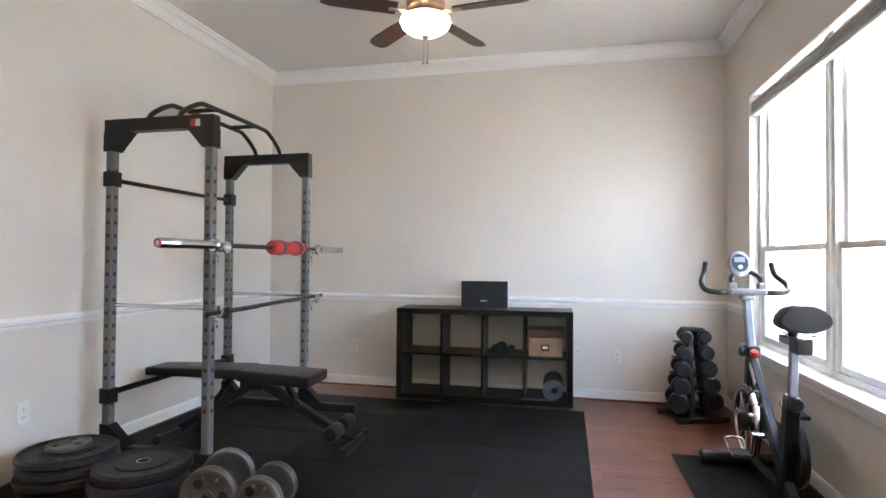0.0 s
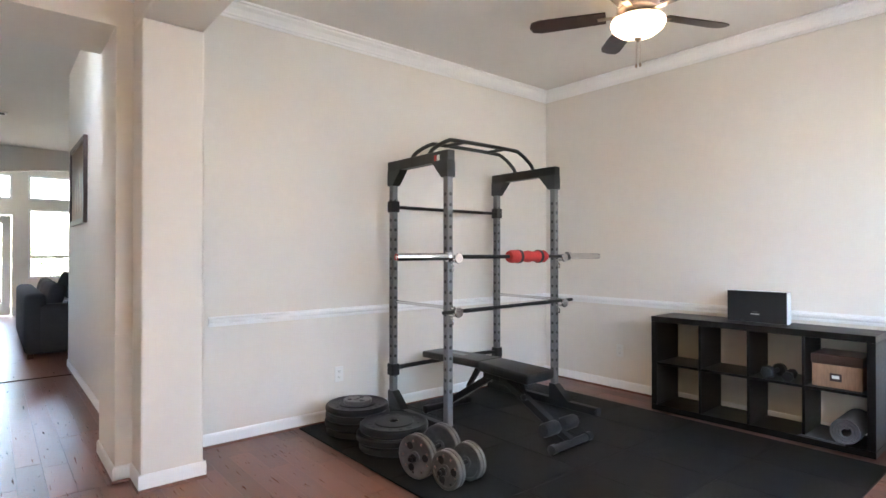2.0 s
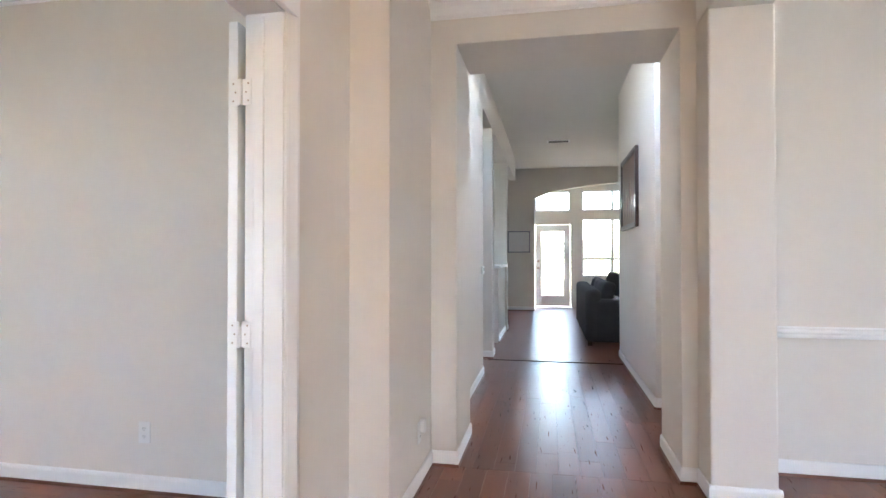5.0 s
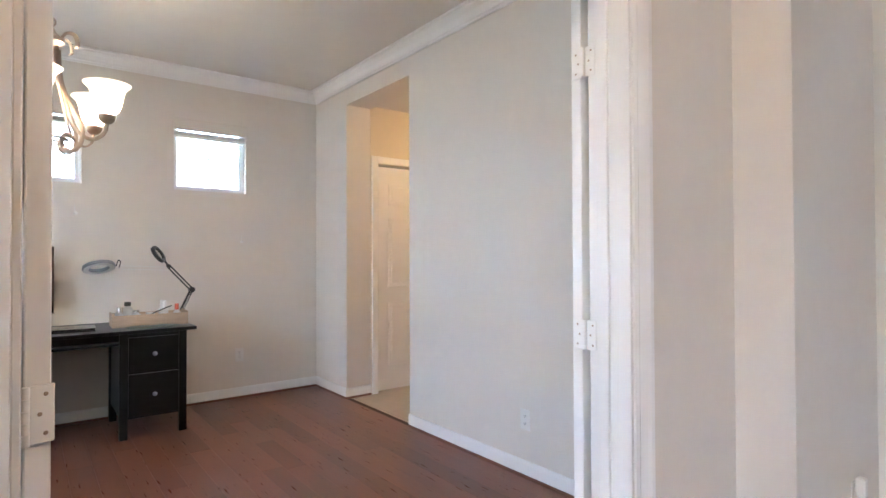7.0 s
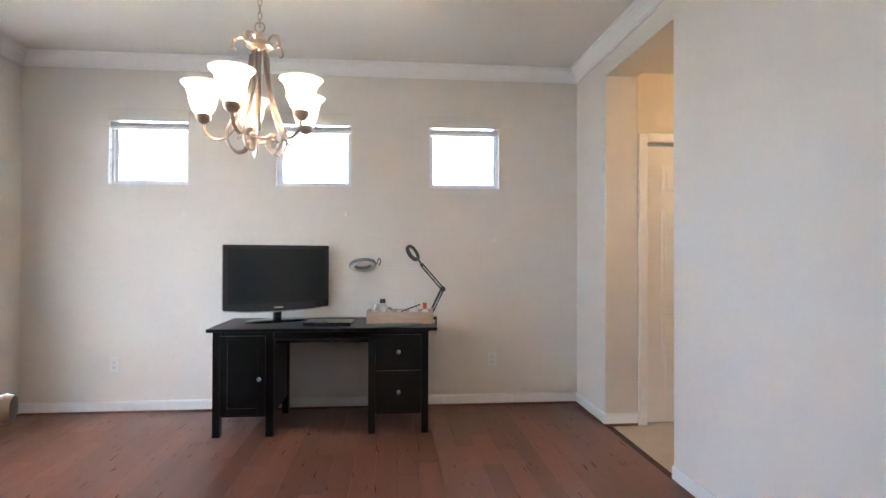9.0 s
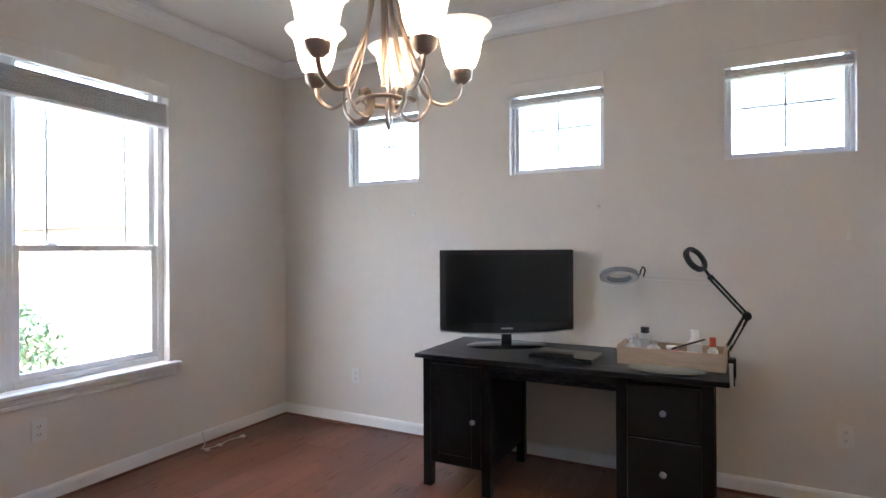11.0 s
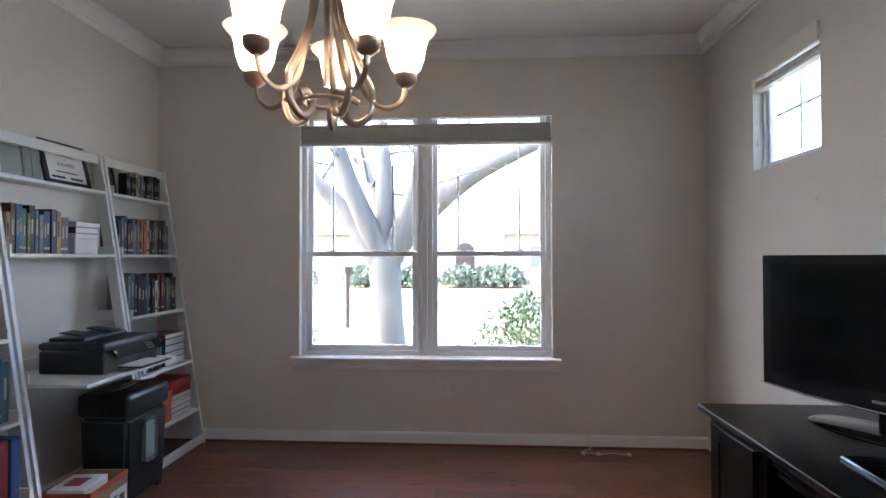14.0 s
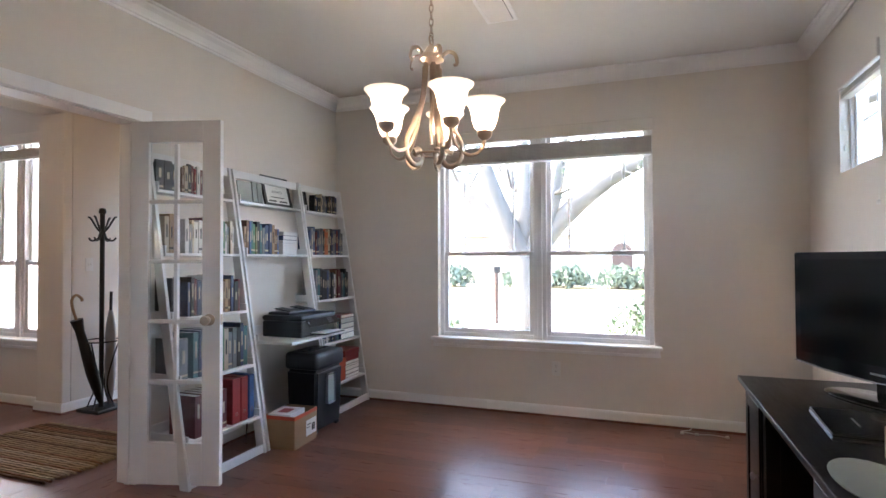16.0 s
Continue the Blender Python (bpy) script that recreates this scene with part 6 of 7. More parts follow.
row_of_books(2.03, 2.30, 0.59, ["teal", "navy", "white", "grey", "black", "navy", "black", "navy"], 0.19, 0.23)
row_of_books(2.18, 2.56, 1.71, ["black", "navy", "black", "black", "cream", "grey", "grey", "navy", "black", "brown", "black", "grey"], 0.12, 0.17, 0.02, 0.035, 0.13)
zz = 0.5906
for hh, cc in ((0.05, "navy"), (0.04, "black"), (0.045, "navy"), (0.045, "black"), (0.03, "maroon")):
    flat_book(2.32, rail_y(0.59) + 0.02, zz, 0.23, 0.17, hh, cc)
    zz += hh + 0.0006

# framed things on the top shelves
def stand_frame(m, w, h, border, face, label, lines):
    f = base("picture_frame", m, label, "picture frame")
    t = 0.018
    bm = box(0, border, 0, t, 0, h, 0.002)
    box(w - border, w, 0, t, 0, h, 0.002, bm)
    box(border, w - border, 0, t, h - border, h, 0.002, bm)
    box(border, w - border, 0, t, 0, border, 0.002, bm)
    part("frame_border", bm, PLASTIC, f)
    sheet = part("mounted_sheet", box(border, w - border, 0.006, 0.010, border, h - border), face, f, "mounted paper sheet")
    for x0, x1, z0, z1 in lines:
        part("text_line", box(border + x0 * (w - 2 * border), border + x1 * (w - 2 * border), 0.0048, 0.0058, border + z0 * (h - 2 * border), border + z1 * (h - 2 * border)), SLOT, sheet)
    return f


cert = pose(1.55, rail_y(1.71) + 0.03, 1.711, -14, 0, 0)
stand_frame(cert, 0.335, 0.25, 0.028, PAPER, "black framed award certificate on top shelf", [(0.06, 0.94, 0.86, 0.93), (0.08, 0.42, 0.07, 0.13), (0.56, 0.9, 0.07, 0.13), (0.2, 0.8, 0.25, 0.28)])
for text, z, size in (("CERTIFICATE", 0.168, 0.024), ("of", 0.148, 0.014), ("AWARD", 0.112, 0.034)):
    cu = bpy.data.curves.new("lettering", "FONT")
    cu.body, cu.size, cu.align_x = text, size, "CENTER"
    tmp = new("tmp_text", cu)
    me = bpy.data.meshes.new_from_object(tmp.evaluated_get(bpy.context.evaluated_depsgraph_get()))
    bpy.data.objects.remove(tmp)
    me.materials.append(SLOT)
    lt = new("printed_word", me)
    lt.parent = [o for o in scene.objects if o.name == "picture_frame"][0]
    lt.matrix_local = pose(0.1675, 0.0055, z, 90, 0, 0)
stand_frame(pose(2.03, rail_y(1.71) + 0.03, 1.711, -10, 0, 8), 0.10, 0.225, 0.018, SLOT, "narrow black picture frame on top shelf", [])
for x, w, h in ((1.245, 0.15, 0.155), (1.405, 0.05, 0.165), (1.46, 0.055, 0.16)):
    gl = base("glass_award", pose(x, rail_y(1.71) + 0.03, 1.711, -6, 0, 0), "clear frosted glass award block on shelf", "award")
    part("block", box(0, w, 0, 0.02, 0.012, h, 0.003), LCD, gl, "frosted glass plate")
    part("foot", box(0.0, w, -0.012, 0.04, 0, 0.0118, 0.003), CHROME, gl)

# orange boxes, papers on the right unit
def lidded_box(x, z, w, h, d, mat_body, mat_lid, label):
    b = base("storage_box_lidded", pose(x, rail_y(z) + 0.015, z + 0.0006), label, "storage box")
    part("body", box(0, w, 0, d, 0, h * 0.72, 0.003), mat_body, b)
    part("lid", box(-0.003, w + 0.003, -0.003, d + 0.003, h * 0.60, h, 0.004), mat_lid, b)


lidded_box(2.03, 0.25, 0.27, 0.19, 0.25, ORANGE, ORANGE, "orange lidded storage box on low shelf")
ob2 = base("storage_box_lidded", pose(2.03, rail_y(0.25) + 0.06, 0.4415), "orange storage box stacked on another", "storage box")
part("body", box(0, 0.17, 0, 0.16, 0, 0.10, 0.003), ORANGE, ob2)
zz = 0.2506
for hh, cc in ((0.03, "maroon"), (0.035, "black"), (0.03, "white"), (0.02, "black"), (0.025, "white")):
    flat_book(2.32, rail_y(0.25) + 0.03, zz, 0.24, 0.2, hh, cc, "stacked_binder")
    zz += hh + 0.0006
rb = base("storage_box_lidded", pose(2.31, rail_y(0.25) + 0.03, zz + 0.001), "dark red lidded storage box on papers", "storage box")
part("body", box(0, 0.25, 0, 0.2, 0, 0.06, 0.003), BOOKMAT["red"], rb)
part("lid", box(-0.004, 0.254, -0.004, 0.204, 0.05, 0.10, 0.004), BOOKMAT["red"], rb)

# ---- printer, shredder, box ----
PZ = 0.736
pr = base("printer", pose(1.63, -1.50, PZ, 0, 0, 0), "black all-in-one inkjet printer on shelf desk", "printer")
bm = box(-0.225, 0.225, -0.17, 0.17, 0, 0.115, 0.012, seg=2)
part("body", bm, PLASTIC, pr)
bm = box(-0.228, 0.228, -0.172, 0.172, 0.116, 0.155, 0.014, seg=2)
part("scanner_lid", bm, PLASTIC, pr, "black scanner lid")
part("feeder", box(-0.20, 0.14, -0.05, 0.14, 0.1552, 0.178, 0.01, seg=2), PLASTIC, pr)
for x in (-0.10, 0.09):
    part("paper_guide", bar((x, -0.02, 0.178), (x, 0.12, 0.196), 0.10, 0.006), PLASTIC, pr)
cp = part("control_panel", merge(None, box(-0.20, 0.20, -0.03, 0.03, 0, 0.006, 0.002), pose(0.02, -0.19, 0.095, 52, 0, 0)), GLOSSBLACK, pr, "sloping gloss control panel")
for k in range(3):
    for j in range(3):
        part("button", merge(None, box(0.06 + 0.022 * k, 0.074 + 0.022 * k, -0.02 + 0.016 * j, -0.01 + 0.016 * j, 0.0061, 0.0075), pose(0.02, -0.19, 0.095, 52, 0, 0)), STEEL_GREY, cp)
part("panel_mark", merge(None, lathe([(0, 0.0061), (0.010, 0.0061), (0.010, 0.007), (0, 0.007)], 16), pose(-0.17, -0.188, 0.10, 52, 0, 0)), GREYPLASTIC, cp, "round silver mark")
part("paper_tray", box(-0.12, 0.15, -0.30, -0.165, 0.014, 0.022, 0.003), PLASTIC, pr)
part("paper_sheet", box(-0.11, 0.12, -0.28, -0.12, 0.0225, 0.026), PAPER, pr, "white sheets in tray")
lp = base("loose_paper", pose(1.885, -1.66, PZ, 0, 0, 12), "white loose papers on shelf desk", "paper")
part("sheets", box(-0.07, 0.06, -0.05, 0.08, 0, 0.004), PAPER, lp)

shd = base("paper_shredder", pose(1.755, -1.55, 0), "black paper shredder bin with clear window", "paper shredder")
bm = box(-0.185, 0.185, -0.135, 0.135, 0.02, 0.47, 0.0)
for v in bm.verts:
    if v.co.z < 0.1:
        v.co.x *= 0.93
        v.co.y *= 0.9
bmesh.ops.bevel(bm, geom=list(bm.edges), offset=0.02, segments=3, affect="EDGES")
part("bin", bm, PLASTIC, shd, "black bin", True)
bm = box(-0.195, 0.195, -0.145, 0.145, 0.473, 0.60, 0.03, seg=4)
part("head_unit", bm, PLASTIC, shd, "black rounded shredder head", True)
part("feed_slot", box(-0.14, 0.14, -0.03, 0.03, 0.5985, 0.607, 0.004), GLOSSBLACK, shd)
# two dark strips paint the shade of feed gap and handle recess
part("slot_gap_shade", box(-0.12, 0.12, -0.006, 0.006, 0.6072, 0.6085), SLOT, shd)
part("handle_slot_shade", box(-0.06, 0.06, -0.138, -0.131, 0.40, 0.44, 0.003), SLOT, shd)
wf = part("window_trim", box(-0.055, 0.055, -0.139, -0.1335, 0.20, 0.43, 0.02, seg=3), GREYPLASTIC, shd, "silver rounded window trim")
part("bin_window", box(-0.043, 0.043, -0.1415, -0.1392, 0.215, 0.385, 0.001), LCD, wf, "clear window with shredded paper")
for s in (-1, 1):
    part("castor", rod((s * 0.13, -0.10, 0.016), (s * 0.16, -0.10, 0.016), 0.016, 12), PLASTIC, shd)
    part("castor", rod((s * 0.13, 0.10, 0.016), (s * 0.16, 0.10, 0.016), 0.016, 12), PLASTIC, shd)

cb = base("cardboard_box", pose(1.395, -1.59, 0, 0, 0, 4), "open brown cardboard box with papers inside", "cardboard box")
cw, cd, chh = 0.15, 0.12, 0.225
for a in ((-cw, cw, -cd, -cd + 0.005), (-cw, cw, cd - 0.005, cd)):
    part("box_side", box(*a, 0.006, chh, 0.001), CARDBOARD, cb)
for x in (-cw, cw - 0.005):
    part("box_side", box(x, x + 0.005, -cd + 0.0052, cd - 0.0052, 0.006, chh, 0.001), CARDBOARD, cb)
part("box_bottom", box(-cw, cw, -cd, cd, 0, 0.0055), CARDBOARD, cb)
part("orange_band", box(-cw - 0.001, cw + 0.001, -cd - 0.0012, -cd - 0.0002, chh - 0.025, chh), ORANGE, cb, "orange printed band")
part("orange_band", box(-cw - 0.0012, -cw - 0.0002, -cd, cd, chh - 0.025, chh), ORANGE, cb, "orange printed band")
sl = part("shipping_label", box(0.0, 0.14, -cd - 0.0014, -cd - 0.0003, 0.05, 0.16), PAPER, cb, "white shipping label")
for k in range(9):
    part("barcode_bar", box(0.075 + 0.005 * k, 0.0775 + 0.005 * k + 0.001 * (k % 2), -cd - 0.0022, -cd - 0.0015, 0.075, 0.125), SLOT, sl)
part("text_bar", box(0.01, 0.06, -cd - 0.0022, -cd - 0.0015, 0.125, 0.132), SLOT, sl)
part("text_bar", box(0.01, 0.05, -cd - 0.0022, -cd - 0.0015, 0.105, 0.111), SLOT, sl)
pk = base("paper_pack", pose(1.375, -1.585, 0.0065, 0, 0, 6), "white paper ream standing in cardboard box", "paper pack")
part("ream", box(-0.10, 0.10, -0.07, 0.10, 0, 0.222, 0.002), PAPER, pk)
part("red_mark", box(-0.05, 0.05, -0.02, 0.06, 0.2222, 0.2228), BOOKMAT["red"], pk)
cable = base("power_cables", pose(1.30, OFF_N - 0.001, 0.40), "two black power cables plugged into wall", "cable")
for k, z in enumerate((0.02, -0.02)):
    pl = part("plug", box(-0.012, 0.012, -0.05, -0.008, z - 0.01, z + 0.01, 0.003), PLASTIC, cable)
    part("cord", tube(smooth_path([(0, -0.05, z), (0.03, -0.08, z - 0.02), (0.06 - 0.02 * k, -0.07, z - 0.12), (0.05, -0.05, -0.39)], 6), 0.004, 6), PLASTIC, cable, smooth=True)
outlet(pose(1.30, OFF_N - 0.001, 0.40, 0, 0, 180))
pc = base("phone_cable", pose(OFF_E - 0.10, -4.30, 0), "white coiled phone cable end on floor", "cable")
part("cord", tube(smooth_path([(0.085, 0.05, 0.10), (0.08, 0.03, 0.012), (0.02, 0.10, 0.006), (-0.02, 0.0, 0.006), (0.0, -0.10, 0.006), (-0.03, -0.20, 0.006)], 8), 0.0035, 6), PLATEWHITE, pc, smooth=True)
for y in (0.10, 0.0, -0.20):
    part("connector", box(-0.04, -0.01, y - 0.012, y + 0.012, 0.001, 0.014, 0.002), PLATEWHITE, pc)

# ---- entry: coat stand, umbrellas, rug ----
cs = base("coat_stand", pose(1.54, 0.47, 0), "black metal coat stand with umbrella holder", "coat stand")
part("foot_plate", box(-0.13, 0.13, -0.13, 0.13, 0.0, 0.03, 0.006), STEEL_BLACK, cs)
part("pole", rod((0, 0, 0.03), (0, 0, 1.70), 0.019, 14), STEEL_BLACK, cs, smooth=True)
part("finial", lathe([(0, 1.70), (0.027, 1.70), (0.03, 1.72), (0.022, 1.745), (0, 1.75)], 16), STEEL_BLACK, cs, smooth=True)
for k in range(4):
    a = math.pi / 2 * k + 0.4
    c, s = math.cos(a), math.sin(a)
    part("coat_hook", tube(smooth_path([(0.015 * c, 0.015 * s, 1.54), (0.05 * c, 0.05 * s, 1.58), (0.10 * c, 0.10 * s, 1.66), (0.12 * c, 0.12 * s, 1.67)], 5), 0.008, 8), STEEL_BLACK, cs, smooth=True)
    part("lower_hook", tube(smooth_path([(0.015 * c, 0.015 * s, 1.54), (0.04 * c, 0.04 * s, 1.48), (0.09 * c, 0.09 * s, 1.465), (0.115 * c, 0.115 * s, 1.49)], 5), 0.008, 8), STEEL_BLACK, cs, smooth=True)
    part("support_rod", tube(smooth_path([(0.115 * c, 0.115 * s, 0.03), (0.05 * c, 0.05 * s, 0.22), (0.10 * c, 0.10 * s, 0.45), (0.15 * c, 0.15 * s, 0.60)], 6), 0.006, 8), STEEL_BLACK, cs, smooth=True)
part("holder_ring", tube([(0.15 * math.cos(t), 0.15 * math.sin(t), 0.60) for t in [2 * math.pi * j / 32 for j in range(33)]], 0.006, 8), STEEL_BLACK, cs, smooth=True)
um = base("umbrella", pose(1.54, 0.47, 0), "closed black umbrella with curved wooden handle", "umbrella")
u0, u1 = Vector((-0.02, -0.04, 0.04)), Vector((-0.21, 0.02, 0.80))
pts = [u0.lerp(u1, k / 8) for k in range(9)]
part("canopy", tube(pts, [0.012, 0.03, 0.042, 0.048, 0.046, 0.042, 0.036, 0.034, 0.05], 12), VINYLBLACK, um, "furled black cloth", True)
part("handle", tube(smooth_path([u1, u1 + Vector((-0.03, 0.005, 0.10)), u1 + Vector((-0.035, 0.005, 0.17)), u1 + Vector((0.0, 0.005, 0.205)), u1 + Vector((0.045, 0.005, 0.175)), u1 + Vector((0.05, 0.005, 0.15))], 6), 0.011, 10), CARDBOARD, um, "curved brown handle", True)
um2 = base("umbrella", pose(1.54, 0.47, 0), "closed grey patterned umbrella in stand", "umbrella")
pts = [Vector((0.06, -0.03, 0.04)).lerp(Vector((0.07, -0.02, 0.86)), k / 7) for k in range(8)]
part("canopy", tube(pts, [0.012, 0.03, 0.04, 0.045, 0.04, 0.045, 0.035, 0.015], 12), GREYPLASTIC, um2, "furled grey cloth", True)
part("handle", rod((0.07, -0.02, 0.86), (0.072, -0.02, 1.02), 0.012, 10), PLASTIC, um2)

rug = base("braided_rug", pose(0.72, -0.10, 0.001, 0, 0, 0), "tan and brown striped woven rug on floor", "rug")
RUGS = [material("rug_" + n, c, 0.95, grain=0.45, scale=45, bump=0.8, bump_scale=90, stretch=(1, 3, 1)) for n, c in (("tan", (0.36, 0.25, 0.15)), ("brown", (0.17, 0.10, 0.06)), ("cream", (0.46, 0.36, 0.25)), ("rust", (0.27, 0.14, 0.08)))]
rr = random.Random(5)
for k in range(30):
    x = -0.42 + k * 0.028
    hw = 0.62 - 0.16 * abs(k / 29 - 0.5) ** 2 + rr.uniform(-0.012, 0.012)
    pts = [(x + 0.004 * math.sin(j * 1.7 + k), -hw + 2 * hw * j / 24, 0.006 + 0.0015 * (j % 2)) for j in range(25)]
    part("woven_strand", tube(pts, 0.0135, 6, flat=0.5), RUGS[rr.choice((0, 0, 1, 2, 3))], rug, smooth=True)

# ---- hall: picture, low things, sofa, far door ----
hp = base("wall_picture", pose(-5.35, 0.699, 1.56, 0, 0, 180), "dark framed city skyline picture on wall", "picture")
bm = box(-0.55, -0.50, -0.0, 0.035, 0, 0.80, 0.004)
box(0.50, 0.55, 0, 0.035, 0, 0.80, 0.004, bm)
box(-0.50, 0.50, 0, 0.035, 0.75, 0.80, 0.004, bm)
box(-0.50, 0.50, 0, 0.035, 0, 0.05, 0.004, bm)
part("frame_border", bm, ESPRESSO, hp)
canvas = part("canvas", box(-0.50, 0.50, 0.002, 0.018, 0.05, 0.75), BOOKMAT["brown"], hp, "brown painted canvas")
for k in range(14):
    h = 0.12 + 0.28 * rr.random()
    part("painted_tower", box(-0.46 + 0.066 * k, -0.415 + 0.066 * k, 0.0182, 0.0195, 0.12, 0.12 + h), BOOKMAT["tan" if k % 2 else "maroon"], canvas)
part("transition_strip", box(-5.87, -5.85, -0.9, 0.7, 0.0, 0.008, 0.003), JOINT, base("floor_transition", pose(0, 0, 0), "dark floor transition strip in hall", "trim", kind="structure"))

sofa = base("sectional_sofa", pose(-8.4, 0.95, 0), "charcoal fabric sectional sofa with loose cushions", "sofa")
part("seat_base", box(-1.1, 1.1, -0.45, 0.45, 0.06, 0.42, 0.05, seg=3), SOFA, sofa, smooth=True)
part("armrest", box(1.1, 1.32, -0.50, 0.45, 0.06, 0.66, 0.05, seg=3), SOFA, sofa, smooth=True)
part("backrest", box(-1.3, 1.32, -0.62, -0.40, 0.06, 0.80, 0.07, seg=3), SOFA, sofa, smooth=True)
for k in range(3):
    part("back_cushion", merge(None, box(-0.35, 0.35, -0.09, 0.09, -0.22, 0.22, 0.07, seg=3), pose(-0.72 + 0.74 * k, -0.32, 0.68, -14, 0, 4 * (k - 1))), SOFA, sofa, smooth=True)
part("chaise", box(-2.2, -1.1, -0.5, 1.4, 0.06, 0.45, 0.05, seg=3), SOFA, sofa, smooth=True)
for k in range(2):
    part("throw_pillow", merge(None, box(-0.25, 0.25, -0.07, 0.07, -0.2, 0.2, 0.06, seg=3), pose(-1.5 + 0.5 * k, 0.1, 0.75, -20, 10, 30)), SOFA, sofa, smooth=True)
for x in (-2.1, -1.0, 1.2):
    for y in (-0.55, 0.38):
        part("foot", box(x - 0.03, x + 0.03, y - 0.03, y + 0.03, 0, 0.062), ESPRESSO, sofa)

fd = base("door_sunroom", pose(-13.13, -0.50, 0.02, 0, 0, 90), "white full-glass exterior door", "door", kind="structure")
bm = box(0, 0.14, -0.02, 0.02, 0, 2.03, 0.003)
box(0.70, 0.84, -0.02, 0.02, 0, 2.03, 0.003, bm)
box(0.14, 0.70, -0.02, 0.02, 1.86, 2.03, 0.003, bm)
box(0.14, 0.70, -0.02, 0.02, 0, 0.26, 0.003, bm)
part("leaf_frame", bm, TRIM, fd)
g = part("pane", box(0.14, 0.70, -0.003, 0.003, 0.26, 1.86), GLASS, fd)
g.visible_shadow = False
part("door_knob", lathe([(0, 0), (0.03, 0), (0.012, 0.015), (0.028, 0.04), (0, 0.06)], 16, pose(0.07, -0.02, 0.95, 90, 0, 0)), NICKEL, fd, smooth=True)
part("deadbolt", lathe([(0, 0), (0.03, 0), (0.028, 0.015), (0, 0.018)], 16, pose(0.07, -0.02, 1.12, 90, 0, 0)), NICKEL, fd, smooth=True)


def fixed_window(name, y0, y1, z0, z1, bars, label):
    w = base(name, pose(-13.16, y0, 0, 0, 0, 90), label, "window", kind="structure")
    d = y1 - y0
    bm = box(0, 0.045, -0.05, 0.03, z0, z1, 0.003)
    box(d - 0.045, d, -0.05, 0.03, z0, z1, 0.003, bm)
    box(0.045, d - 0.045, -0.05, 0.03, z0, z0 + 0.045, 0.003, bm)
    box(0.045, d - 0.045, -0.05, 0.03, z1 - 0.045, z1, 0.003, bm)
    part("window_frame", bm, VINYL, w)
    for kind_, v in bars:
        if kind_ == "h":
            part("meeting_rail", box(0.045, d - 0.045, -0.03, 0.02, v - 0.025, v + 0.025), VINYL, w)
        else:
            part("mullion", box(v - 0.03, v + 0.03, -0.03, 0.02, z0 + 0.045, z1 - 0.045), VINYL, w)
    p = part("pane", box(0.045, d - 0.045, -0.004, 0.0, z0 + 0.045, z1 - 0.045), GLASS, w)
    p.visible_shadow = False


fixed_window("window_transom", -0.52, 0.36, 2.38, 2.9, (), "white transom window above sunroom door")
fixed_window("window_sunroom_1", 0.62, 2.1, 0.75, 2.2, (("h", 1.2), ("v", 0.74)), "white double-hung sunroom window")
fixed_window("window_sunroom_2", 0.62, 2.1, 2.38, 2.9, (("v", 0.74),), "white upper sunroom window")
fixed_window("window_sunroom_3", 2.5, 3.3, 0.75, 2.2, (("h", 1.2),), "white narrow sunroom window")
wp = base("small_picture", pose(-11.999, -0.86, 1.35, 0, 0, 90), "pale small framed picture on far wall", "picture")
bm = box(-0.26, -0.235, -0.02, 0, 0, 0.50, 0.003)
box(0.235, 0.26, -0.02, 0, 0, 0.50, 0.003, bm)
box(-0.235, 0.235, -0.02, 0, 0.475, 0.50, 0.003, bm)
box(-0.235, 0.235, -0.02, 0, 0, 0.025, 0.003, bm)
part("frame_border", bm, GREYPLASTIC, wp)
part("print", box(-0.235, 0.235, -0.012, -0.002, 0.025, 0.475), PAPER, wp)
hv = base("ceiling_vent", pose(-9.0, 0.0, 3.30), "white slotted ceiling air vent", "air vent")
part("vent_frame", box(-0.1, 0.1, -0.2, 0.2, -0.012, -0.001, 0.003), TRIM, hv)
# dark sheet in place of a shaded duct opening
part("duct_shade", box(-0.075, 0.075, -0.17, 0.17, -0.014, -0.0125), SLOT, hv)
th = base("thermostat", pose(-4.85, -0.859, 1.12, 0, 0, 0), "white wall thermostat with small display", "thermostat")
part("housing", box(-0.05, 0.05, 0, 0.025, -0.04, 0.04, 0.005), PLATEWHITE, th)
part("display", box(-0.03, 0.03, 0.0252, 0.0262, -0.01, 0.025), LCD, th)

# ---- front door and sidelight of the entry ----
panel_door("door_front", pose(ENTRY_E + 0.06, -0.745, 0.01, 0, 0, 90), 0.94, 2.065, "white six-panel front door, closed")
sd = base("window_sidelight", pose(ENTRY_E + 0.08, 0.27, 0, 0, 0, 90), "narrow white sidelight window beside front door", "window", kind="structure")
bm = box(0, 0.03, -0.02, 0.02, 0.05, 2.08, 0.002)
box(0.25, 0.28, -0.02, 0.02, 0.05, 2.08, 0.002, bm)
box(0.03, 0.25, -0.02, 0.02, 0.05, 0.09, 0.002, bm)
box(0.03, 0.25, -0.02, 0.02, 2.04, 2.08, 0.002, bm)
part("window_frame", bm, VINYL, sd)
g = part("pane", box(0.03, 0.25, -0.003, 0.003, 0.09, 2.04), GLASS, sd)
g.visible_shadow = False

